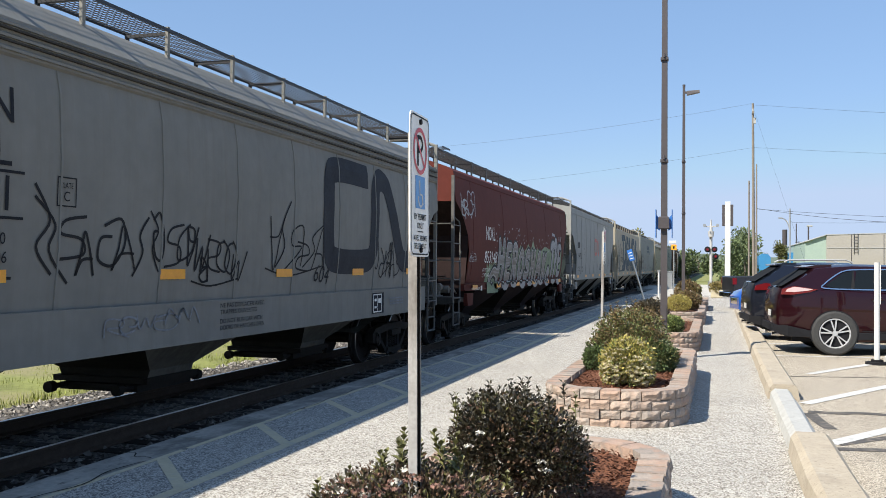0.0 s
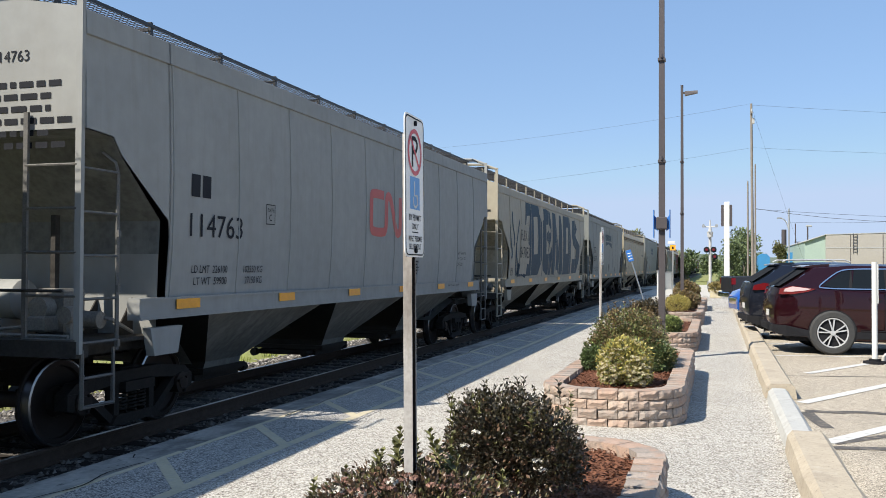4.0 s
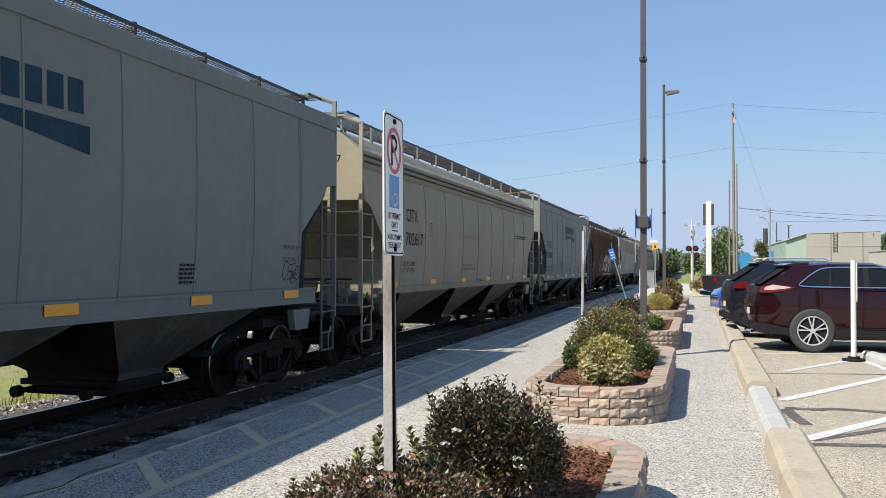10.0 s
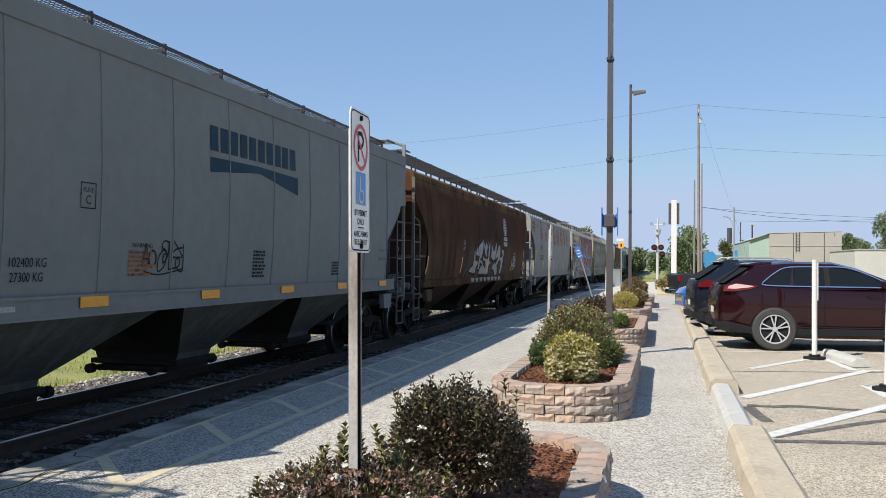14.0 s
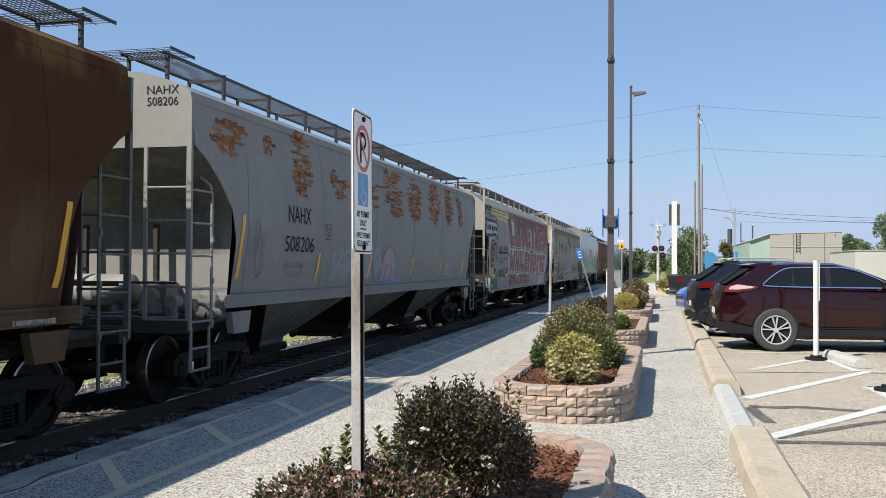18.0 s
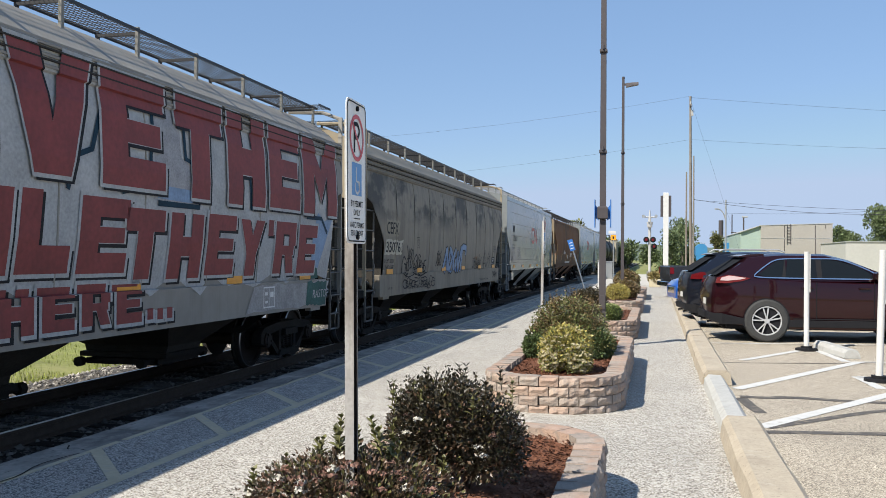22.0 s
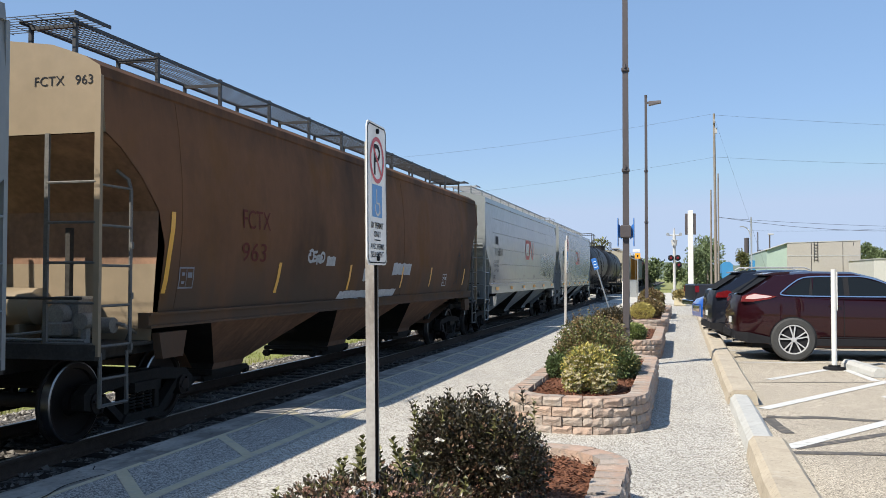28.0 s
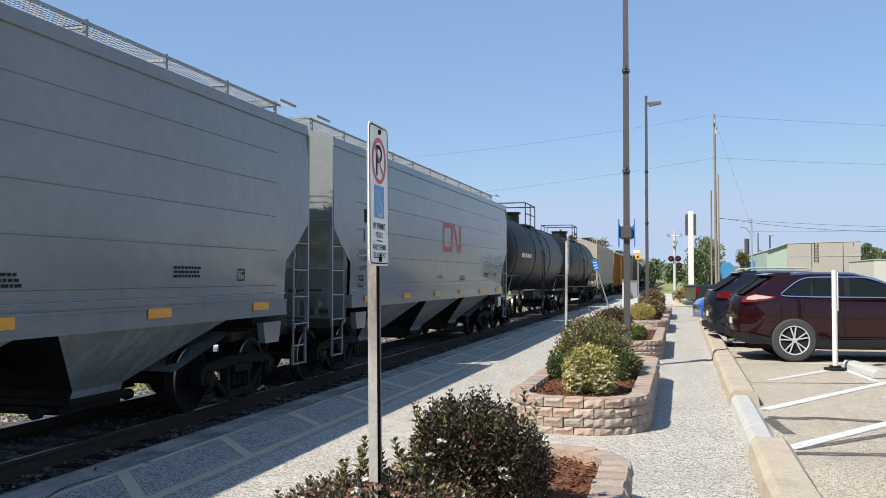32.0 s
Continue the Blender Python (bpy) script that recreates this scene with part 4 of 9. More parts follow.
def ribbon(pts, w):
    """A painted stroke of even width along points of (along, height), as quads."""
    out = []
    n = len(pts)
    nor = []
    for i in range(n):
        a, b = pts[max(0, i - 1)], pts[min(n - 1, i + 1)]
        d = math.hypot(b[0] - a[0], b[1] - a[1]) or 1
        nor.append((-(b[1] - a[1]) / d * w / 2, (b[0] - a[0]) / d * w / 2))
    for i in range(n - 1):
        p, q, a, b = pts[i], pts[i + 1], nor[i], nor[i + 1]
        out.append([(p[0] - a[0], p[1] - a[1]), (q[0] - b[0], q[1] - b[1]), (q[0] + b[0], q[1] + b[1]), (p[0] + a[0], p[1] + a[1])])
    return out


def smooth_line(pts, k=6):
    """Catmull-Rom curve through points."""
    out = []
    for i in range(len(pts) - 1):
        p0, p1, p2, p3 = pts[max(0, i - 1)], pts[i], pts[i + 1], pts[min(len(pts) - 1, i + 2)]
        for j in range(k):
            t = j / k
            out.append(tuple(0.5 * (2 * b + (c - a) * t + (2 * a - 5 * b + 4 * c - d) * t * t + (3 * b - a - 3 * c + d) * t ** 3) for a, b, c, d in zip(p0, p1, p2, p3)))
    return out + [pts[-1]]


HOOKS = [
    [(0.8, 0.9), (0.2, 0.8), (0.1, 0.55), (0.7, 0.45), (0.8, 0.15), (0.1, 0.05)],
    [(0.1, 0), (0.3, 0.6), (0.5, 1.0), (0.65, 0.5), (0.85, 0.0), (0.6, 0.35), (0.15, 0.38)],
    [(0.2, 1), (0.15, 0.0), (0.3, 0.5), (0.8, 0.75), (0.7, 0.45), (0.3, 0.45), (0.9, 0.2), (0.6, 0.0), (0.15, 0.05)],
    [(0.8, 0.8), (0.3, 0.95), (0.05, 0.5), (0.3, 0.05), (0.8, 0.15), (0.85, 0.55), (0.5, 0.6)],
    [(0.0, 0.9), (0.25, 0.1), (0.5, 0.7), (0.75, 0.05), (1.0, 1.0)],
    [(0.1, 0.0), (0.2, 0.95), (0.75, 0.85), (0.7, 0.5), (0.2, 0.45), (0.95, -0.1)],
    [(0.5, 0.95), (0.1, 0.6), (0.3, 0.1), (0.85, 0.3), (0.8, 0.8), (0.4, 0.9)],
    [(0.9, 1.1), (0.4, 0.7), (0.6, 0.3), (0.1, -0.2)],
]


def scrawl(root, y, z, w, h, m, seed, stroke=0.03, n=7, proud=0.007, label="looping spray-paint scrawl"):
    """An unreadable hand-sprayed tag: hooked and looping strokes that run into one another, with an underline."""
    r = random.Random(seed)
    polys = []
    cw = w / n
    for k in range(n):
        g0 = HOOKS[r.randrange(len(HOOKS))]
        sx, sz, lean, up = cw * r.uniform(1.3, 2.3), h * r.uniform(0.6, 1.1), r.uniform(-0.15, 0.35) * h, h * r.uniform(-0.1, 0.2)
        if r.random() < 0.5:
            g0 = [(1 - a, b) for a, b in g0]
        if r.random() < 0.4:
            g0 = [(a, 1 - b) for a, b in g0]
        pts = [(y + cw * (k - 0.3) + a * sx + b * lean, z + up + b * sz) for a, b in g0]
        polys += ribbon(smooth_line(pts, 5), stroke * r.uniform(0.8, 1.15))
    if n > 3 and h > 0.3 and r.random() < 0.6:
        polys += ribbon(smooth_line([(y - 0.03 * w, z + 0.02 * h), (y + 0.4 * w, z - 0.12 * h), (y + w * 1.03, z + 0.06 * h)], 5), stroke * 0.8)
    return side_shape(root, polys, m, proud, "graffiti_tag", label)


def bars(root, y, z, w, h, rows, m=None, seed=1, proud=0.008):
    """Small print that cannot be read: rows of short bars."""
    r = random.Random(seed)
    polys = []
    for k in range(rows):
        zz = z - k * h * 1.7
        x = y
        while x < y + w * r.uniform(0.75, 1.0):
            l = r.uniform(1.0, 3.2) * h
            polys.append([(x, zz), (x + l, zz), (x + l, zz + h), (x, zz + h)])
            x += l + h * 0.6
    return side_shape(root, polys, m or INK, proud, "small_print")


def consol(root, y, z, s=0.34, m=None):
    """The framed stencil panel at the end of a car's side."""
    f = 0.02
    out = []
    for a, b, c, d in ((0, s * 1.3, 0, f), (0, s * 1.3, s - f, s), (0, f, 0, s), (s * 1.3 - f, s * 1.3, 0, s), (s * 0.62, s * 0.66, 0, s), (0.06, s * 0.5, 0.22 * s, 0.34 * s), (0.06, s * 0.5, 0.6 * s, 0.75 * s), (s * 0.75, s * 1.15, 0.5 * s, 0.75 * s)):
        out.append([(y + a, z + c), (y + b, z + c), (y + b, z + d), (y + a, z + d)])
    return side_shape(root, out, m or INK, 0.007, "stencil_panel")


def wave_mark(root, y, z, w, h, t, m):
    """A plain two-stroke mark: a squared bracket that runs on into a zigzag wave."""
    c = [(y + w * 0.42, z + h * 0.94), (y + w * 0.10, z + h * 0.94), (y + w * 0.03, z + h * 0.80), (y + w * 0.03, z + h * 0.20), (y + w * 0.10, z + h * 0.06), (y + w * 0.40, z + h * 0.06),
         (y + w * 0.47, z + h * 0.14), (y + w * 0.49, z + h * 0.30), (y + w * 0.50, z + h * 0.78), (y + w * 0.54, z + h * 0.93), (y + w * 0.60, z + h * 0.93), (y + w * 0.66, z + h * 0.80),
         (y + w * 0.80, z + h * 0.20), (y + w * 0.86, z + h * 0.07), (y + w * 0.92, z + h * 0.07), (y + w * 0.965, z + h * 0.2), (y + w * 0.97, z + h * 0.97)]
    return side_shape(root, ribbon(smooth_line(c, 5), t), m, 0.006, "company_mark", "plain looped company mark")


GREYLEG = mat("grey_beige_leg_paint", (0.20, 0.19, 0.165), 0.6, 0, 0.2, 6)
TRIM_GREY = mat("grey_grating_steel", (0.30, 0.31, 0.32), 0.6, 0.4, 0.15, 6)
P_CN0 = rail_paint("old_grey_car_paint", (0.36, 0.37, 0.36), 0.0, 0.7)
P_RED = rail_paint("maroon_car_paint", (0.205, 0.062, 0.052), 0.0, 0.35, 0.55)
P_CNL = rail_paint("pale_grey_car_paint", (0.50, 0.53, 0.54), 0.0, 0.35, 0.36)
P_FURX = rail_paint("beige_grey_car_paint", (0.60, 0.57, 0.48), 0.0, 0.35)
P_TRGX = rail_paint("plain_grey_car_paint", (0.335, 0.37, 0.375), 0.0, 0.25)
P_CITX = rail_paint("cream_grey_car_paint", (0.53, 0.495, 0.39), 0.0, 0.45)
mix_in(P_CITX, (0.15, 0.075, 0.032), 1.3, 0.56, 0.74, (1, 1, 1), 0.9, (3.75, 4.3), amount=0.75)
P_IC = rail_paint("rusty_brown_car_paint", (0.125, 0.060, 0.034), 0.0, 0.6, 0.85)
mix_in(P_IC, (0.030, 0.021, 0.016), 0.45, 0.47, 0.66, (1, 1, 0.8), amount=0.65)
mix_in(P_IC, (0.15, 0.075, 0.035), 0.7, 0.52, 0.68, (1, 1, 0.5), 0.9, amount=0.5)
mix_in(P_IC, (0.135, 0.088, 0.052), 0.9, 0.36, 0.60, (1, 1.6, 0.35), 0.9, (2.75, 2.1), amount=0.8)
mix_in(P_IC, (0.15, 0.095, 0.04), 1.6, 0.42, 0.58, (1, 1.5, 0.3), 0.9, (3.72, 3.9), amount=0.8)
P_NAHX = rail_paint("blue_grey_car_paint", (0.44, 0.45, 0.45), 0.0, 0.25)
P_NKLX = rail_paint("white_grey_car_paint", (0.52, 0.51, 0.48), 0.0, 0.5)
P_CEFX = rail_paint("dusty_beige_car_paint", (0.50, 0.46, 0.385), 0.0, 0.9)
mix_in(P_CEFX, (0.055, 0.053, 0.050), 0.62, 0.50, 0.60, (1, 1, 1.6), zband=(2.5, 2.95), amount=0.9)
mix_in(P_CEFX, (0.10, 0.088, 0.07), 1.4, 0.5, 0.7, (1, 1.3, 0.35), amount=0.6)
mix_in(P_CEFX, (0.235, 0.215, 0.175), 1.5, 0.0, 0.3, (1, 2.0, 0.5), zband=(3.60, 3.66), amount=0.85)
P_CNW = rail_paint("silver_grey_car_paint", (0.37, 0.42, 0.455), 0.0, 0.15, 0.22)
P_FCTX = rail_paint("brown_car_paint", (0.275, 0.148, 0.086), 0.0, 0.5, 0.65)
mix_in(P_FCTX, (0.052, 0.034, 0.022), 0.35, 0.46, 0.62, (1, 1, 0.7), amount=0.7)
mix_in(P_FCTX, (0.045, 0.032, 0.024), 0.9, 0.40, 0.60, (1, 1.6, 0.5), zband=(3.55, 3.95), amount=0.7)
mix_in(P_FCTX, (0.085, 0.062, 0.045), 0.7, 0.30, 0.55, (1, 1.2, 0.4), zband=(2.3, 1.55), amount=0.85)
mix_in(P_FCTX, (0.15, 0.075, 0.025), 0.8, 0.55, 0.72, (1, 1, 0.6), 0.9, amount=0.6)
P_TANK = mat("black_tank_paint", (0.015, 0.015, 0.016), 0.5, 0, 0.2, 1.2, 0.06, 8, spec=0.3)
P_ORNG = rail_paint("orange_yellow_car_paint", (0.62, 0.30, 0.05), 0.0, 0.4)

C0 = hopper_car("cyl", "grey covered hopper car with graffiti and a dark looped mark", 1.6, 17.0, P_CN0, refl_z=1.75)
C1 = hopper_car("acf", "dark maroon covered hopper car with grey bubble-letter graffiti", 20.0, 16.1, P_RED, clean=False)
C2 = hopper_car("tall", "pale grey covered hopper car with a small red mark", 37.5, 15.9, P_CNL)
C3 = hopper_car("rib", "beige covered hopper car with huge dark blue graffiti letters", 54.7, 17.2, P_FURX)
C4 = hopper_car("tall", "plain grey covered hopper car with black lettering", 73.5, 16.0, P_TRGX, clean=False)
C5 = hopper_car("cyl", "cream-grey covered hopper car with a rust-streaked roof edge", 90.8, 17.55, P_CITX, thin=True, clean=True)
C6 = hopper_car("tall", "plain grey covered hopper car with black lettering", 109.8, 16.0, P_TRGX, clean=False)
C7 = hopper_car("acf", "rust-brown covered hopper car with white graffiti", 126.7, 18.2, P_IC, refl=False, clean=False)
C8 = hopper_car("acf", "blue-grey covered hopper car with orange rust patches", 146.3, 17.6, P_NAHX, refl=False, clean=True)
# C9 and C10: end recess and chutes near black, their shade in the colour
C9 = hopper_car("cyl", "covered hopper car painted over with red block letters", 165.6, 16.75, P_NKLX, clean=False, under=DECK)
# lighter cream on C10's ends has the sun's brightness in the colour
C10 = hopper_car("cyl", "dusty beige covered hopper car with dark stains and tags", 183.9, 16.9, P_CEFX, clean=False, under=DECK, ends=rail_paint("cream_car_end_paint", (0.56, 0.49, 0.37), 0.0, 0.3))
C11 = hopper_car("nsc", "silver-grey covered hopper car with a red looped mark", 202.1, 16.08, P_CNW)
C12 = hopper_car("acf", "plain brown covered hopper car with patched paint", 219.6, 17.9, P_FCTX, refl=False, ends=rail_paint("tan_car_end_paint", (0.45, 0.37, 0.265), 0.0, 0.3))
C13 = hopper_car("nsc", "silver-grey covered hopper car with a red looped mark", 238.75, 16.4, P_CNW)
C14 = hopper_car("nsc", "silver-grey covered hopper car with a red looped mark", 256.25, 16.1, P_CNW)


def tank_car(label, u, L):
    root = thing("tank_car", label, "freight car", None, "cars of the passing freight train")
    g = G()
    n = 28
    rings = []
    for k, (y, r) in enumerate([(0.55, 0.05), (0.60, 0.55), (0.75, 1.05), (0.98, 1.38), (1.25, 1.52), (L - 1.25, 1.52), (L - 0.98, 1.38), (L - 0.75, 1.05), (L - 0.6, 0.55), (L - 0.55, 0.05)]):
        rings.append([(r * math.cos(6.28319 * i / n), y, 2.75 + r * math.sin(6.28319 * i / n)) for i in range(n)])
    g.loft(rings)
    part("tank", g, P_TANK, root, "glossy black cylindrical tank", True)
    for k in range(4):
        part("weld_band", G().torus((0, 1.6 + (L - 3.2) * k / 3, 2.75), (0, 1, 0), 1.525, 0.02, 28, 5), P_TANK, root)
    g = G()
    g.cyl((0, L / 2, 4.2), (0, L / 2, 4.62), 0.45, 18)
    g.cyl((0, L / 2, 4.62), (0, L / 2, 4.68), 0.52, 18)
    part("valve_dome", g, P_TANK, root)
    g = G()
    for sx in (-1, 1):
        for y in (L / 2 - 1.3, L / 2, L / 2 + 1.3):
            g.cyl((sx * 0.95, y, 3.95), (sx * 0.95, y, 5.0), 0.025, 6)
        for z in (4.55, 5.0):
            g.cyl((sx * 0.95, L / 2 - 1.3, z), (sx * 0.95, L / 2 + 1.3, z), 0.025, 6)
    for y in (L / 2 - 1.3, L / 2 + 1.3):
        g.cyl((-0.95, y, 5.0), (0.95, y, 5.0), 0.025, 6)
    g.box(-0.95, -0.55, L / 2 - 1.3, L / 2 + 1.3, 4.06, 4.1)
    g.box(0.55, 0.95, L / 2 - 1.3, L / 2 + 1.3, 4.06, 4.1)
    part("dome_railing", g, BLACKM, root)
    g = G()
    for s in (-1, 1):
        y0, y1 = (0.0, 2.9) if s < 0 else (L - 2.9, L)
        g.box(-0.25, 0.25, y0, y1, 0.75, 1.15)
        g.box(-1.4, 1.4, y0 + (0.0 if s < 0 else 2.75), y0 + (0.15 if s < 0 else 2.9), 0.9, 1.12)
        ym = 1.95 if s < 0 else L - 1.95
        g.prism([(-1.1, 1.2), (1.1, 1.2), (1.35, 2.2), (-1.35, 2.2)], "y", ym - 0.1, ym + 0.1)
        g.tube([(1.4, y0 + 0.05, 1.1), (1.4, y0 + 0.05, 1.9), (1.4, y0 + 2.8, 1.9), (1.4, y0 + 2.8, 1.1)], 0.02, 6)
    part("stub_frame", g, BLACKM, root)
    g = G()
    for y in (L / 2 - 0.25, L / 2 + 0.25):
        g.tube([(1.5, y, 0.7), (1.56, y, 2.75), (1.3, y, 3.7), (0.95, y, 4.1)], 0.02, 6)
    for k in range(8):
        z = 0.8 + 0.38 * k
        x = 1.5 if z < 2.7 else 1.56 - (z - 2.7) * 0.2
        g.cyl((x, L / 2 - 0.25, z), (x, L / 2 + 0.25, z), 0.014, 6)
    part("ladder", g, BLACKM, root)
    for sy, y in ((1, 0.0), (-1, L)):
        part("coupler", M_COUPLER[sy], None, root, at=pose(0, y, 0))
        add_truck(root, y + sy * 1.95, u, False)
    root["kindof"] = "tank"
    TRAIN.append((root, u))
    return root


def box_car(label, u, L, paint):
    root = thing("box_car", label, "freight car", None, "cars of the passing freight train")
    g = G()
    g.box(-1.5, 1.5, 0, L, 1.0, 4.0, 0, 0.04)
    g.prism([(-1.55, 4.0), (1.55, 4.0), (0, 4.3)], "y", 0, L)
    part("body", g, paint, root)
    g = G()
    for k in range(14):
        y = 0.3 + (L - 0.6) * k / 13
        g.box(1.5, 1.56, y - 0.04, y + 0.04, 1.05, 3.95)
    part("side_post", g, paint, root)
    part("door", G().box(1.56, 1.62, L / 2 - 1.5, L / 2 + 1.5, 1.05, 3.9, 0, 0.02), paint, root)
    for sy, y in ((1, 0.0), (-1, L)):
        part("coupler", M_COUPLER[sy], None, root, at=pose(0, y, 0))
        add_truck(root, y + sy * 1.95, u, False)
    root["kindof"] = "box"
    TRAIN.append((root, u))
    return root


C15 = tank_car("glossy black tank car with a domed fitting on top", 272.9, 16.4)
C16 = tank_car("glossy black tank car coupled behind another", 290.2, 16.4)
C17 = hopper_car("rib", "cream covered hopper car far back in the train", 307.6, 16.6, P_FURX, spin=False)
C18 = box_car("orange-yellow box car far back in the train", 325.6, 16.0, P_ORNG)
C19 = hopper_car("rib", "grey covered hopper car far back in the train", 342.6, 16.6, P_TRGX, spin=False)
C20 = hopper_car("acf", "maroon covered hopper car far back in the train", 360.4, 17.0, P_RED, spin=False)
C21 = tank_car("black tank car far back in the train", 378.8, 16.4)
C22 = hopper_car("rib", "grey covered hopper car far back in the train", 396.4, 16.6, P_TRGX, spin=False)
C23 = box_car("brown box car far back in the train", 414.6, 16.0, P_FCTX)

# lettering, graffiti and stains, car by car
GREYP = mat("sprayed_grey", (0.30, 0.285, 0.27), 0.6, 0, 0.35, 4)
BLACKP = mat("sprayed_black", (0.016, 0.016, 0.018), 0.6, 0, 0.2, 3)
NAVYP = mat("rolled_dark_blue", (0.013, 0.038, 0.060), 0.6, 0, 0.3, 2)
PALEP = mat("sprayed_white", (0.38, 0.38, 0.37), 0.6, 0, 0.25, 3)
GREENP = mat("sprayed_dull_green", (0.105, 0.115, 0.072), 0.7, 0, 0.4, 3)
REDP = mat("sprayed_red", (0.20, 0.032, 0.028), 0.6, 0, 0.25, 2)
CNRED = mat("red_mark_paint", (0.42, 0.06, 0.045), 0.5, 0, 0.1, 3)
SKYP = mat("sprayed_sky_blue", (0.20, 0.29, 0.42), 0.6, 0, 0.25, 3)
PINKP = mat("sprayed_faded_pink", (0.34, 0.24, 0.27), 0.6, 0, 0.3, 3)
CREAMP = mat("sprayed_cream", (0.44, 0.40, 0.30), 0.6, 0, 0.25, 3)
TEALP = mat("sprayed_dark_teal", (0.045, 0.11, 0.095), 0.6, 0, 0.3, 3)
FROSTP = mat("sprayed_frost_grey", (0.31, 0.30, 0.30), 0.6, 0, 0.35, 5)
OUTL = mat("faded_outline_grey", (0.17, 0.18, 0.20), 0.6, 0, 0.3, 4)
FADED_RED = mat("faded_red_lettering", (0.33, 0.19, 0.17), 0.6, 0, 0.25, 9)
RUSTP = mat("flaking_rust", (0.24, 0.088, 0.024), 0.9, 0, 0.45, 5, island=0.4)
REFL_Y = mat("yellow_reflective_strip", (0.72, 0.36, 0.03), 0.4, 0, 0.08, 9)


def slant_strips(root, ys, z=1.60, h=0.45):
    for y in ys:
        side_shape(root, [[(y, z), (y + 0.09, z), (y + 0.20, z + h), (y + 0.11, z + h)]], REFL_Y, 0.009, "reflector", "slanting yellow reflective strip")


def rough_patch(root, y, z, w, h, m, seed, n=14, proud=0.005, name="paint_patch", label="rolled-over paint patch"):
    """A patch with a ragged outline."""
    r = random.Random(seed)
    pts = []
    for k in range(n):
        pts.append((y + w * k / n, z + r.uniform(-0.06, 0.06) * h))
    for k in range(n):
        pts.append((y + w * (n - k) / n, z + h * (1 + r.uniform(-0.08, 0.08))))
    return side_shape(root, [pts], m, proud, name, label)


def rust_patch(root, y, z, w, h, seed, n=70):
    """Flaked rust in broken level bands, with a few thin runs below."""
    r = random.Random(seed)
    polys = []
    rows = max(6, int(h / 0.055))
    for k in range(rows):
        v = (k + 0.5) / rows
        reach = 0.5 * math.sin(3.14 * v) ** 0.4 * r.uniform(0.6, 1.05)
        mid = 0.5 + 0.12 * math.sin(seed + 2.2 * v)
        a = mid - reach
        while a < mid + reach:
            l = r.uniform(0.06, 0.34)
            if r.random() < 0.80:
                t = h / rows * r.uniform(0.7, 1.5)
                b = z + h * v + r.uniform(-0.2, 0.2) * h / rows
                m = 5
                top = [(y + w * (a + l * i / m), b + t * r.uniform(0.55, 1.0)) for i in range(m, -1, -1)]
                low = [(y + w * (a + l * i / m), b + t * r.uniform(-0.15, 0.25)) for i in range(m + 1)]
                polys.append(low + top)
            a += l * r.uniform(0.8, 1.2)
    for k in range(7):
        a = y + w * r.uniform(0.25, 0.8)
        polys.append([(a, z + h * 0.4), (a + 0.010, z - h * r.uniform(0, 0.2)), (a + 0.022, z + h * 0.4)])
    return side_shape(root, polys, RUSTP, 0.006, "rust_patch", "orange-brown flaking rust")


def splash(root, y0, y1, z, m, seed, h=0.35):
    """A ragged band of spray above a piece of graffiti."""
    r = random.Random(seed)
    pts = [(y0, z)]
    n = 26
    for k in range(n + 1):
        pts.append((y0 + (y1 - y0) * k / n, z + h * r.uniform(0.15, 1.0) * (1 if k % 3 else 1.5)))
    pts.append((y1, z))
    quads = [[(a[0], z - 0.6), (b[0], z - 0.6), b, a] for a, b in zip(pts[1:-1], pts[2:-1])]
    return side_shape(root, quads, m, 0.004, "spray_cloud", "dull green spray behind the letters")


def plate_box(root, y, z, m=None):
    f = 0.012
    side_shape(root, [[(y, z), (y + 0.26, z), (y + 0.26, z + f), (y, z + f)], [(y, z + 0.26), (y + 0.26, z + 0.26), (y + 0.26, z + 0.26 + f), (y, z + 0.26 + f)], [(y, z), (y + f, z), (y + f, z + 0.26), (y, z + 0.26)],
                      [(y + 0.26 - f, z), (y + 0.26, z), (y + 0.26, z + 0.26), (y + 0.26 - f, z + 0.26)]], m or INK, 0.007, "stencil_box")
    letters(root, "PLATE", y + 0.05, z + 0.17, 0.05, m, 0.16)
    letters(root, "C", y + 0.09, z + 0.05, 0.09, m)


def weights(root, y, z, a, b, m=None):
    letters(root, "LD LMT  " + a, y, z + 0.14, 0.09, m, 0.80)
    letters(root, "LT WT  " + b, y + 0.06, z, 0.09, m, 0.74)


def initials_bar(root, y, z, h, m=None):
    side_shape(root, [[(y, z), (y + h * 0.7, z), (y + h * 0.7, z + h), (y, z + h)], [(y + h * 0.9, z), (y + h * 1.6, z), (y + h * 1.6, z + h), (y + h * 0.9, z + h)]], m or INK, 0.007, "initials", "plain lettering bars")


def end_bars(root, x, z, rows, seed):
    r = random.Random(seed)
    g = G()
    for k in range(rows):
        a = x
        while a < x + 0.85 * r.uniform(0.7, 1):
            l = r.uniform(0.06, 0.2)
            g.add([(a, -0.006, z - k * 0.12), (a + l, -0.006, z - k * 0.12), (a + l, -0.006, z - k * 0.12 + 0.06), (a, -0.006, z - k * 0.12 + 0.06)], [(0, 1, 2, 3)])
            a += l + 0.04
    part("small_print", g, INK, root)


STREAKP = mat("streaked_silver_brown", (0.19, 0.155, 0.13), 0.55, 0, 0.2, 3)
mix_in(STREAKP, (0.34, 0.32, 0.30), 2.0, 0.45, 0.6, (1, 0.6, 9.0), amount=0.8)
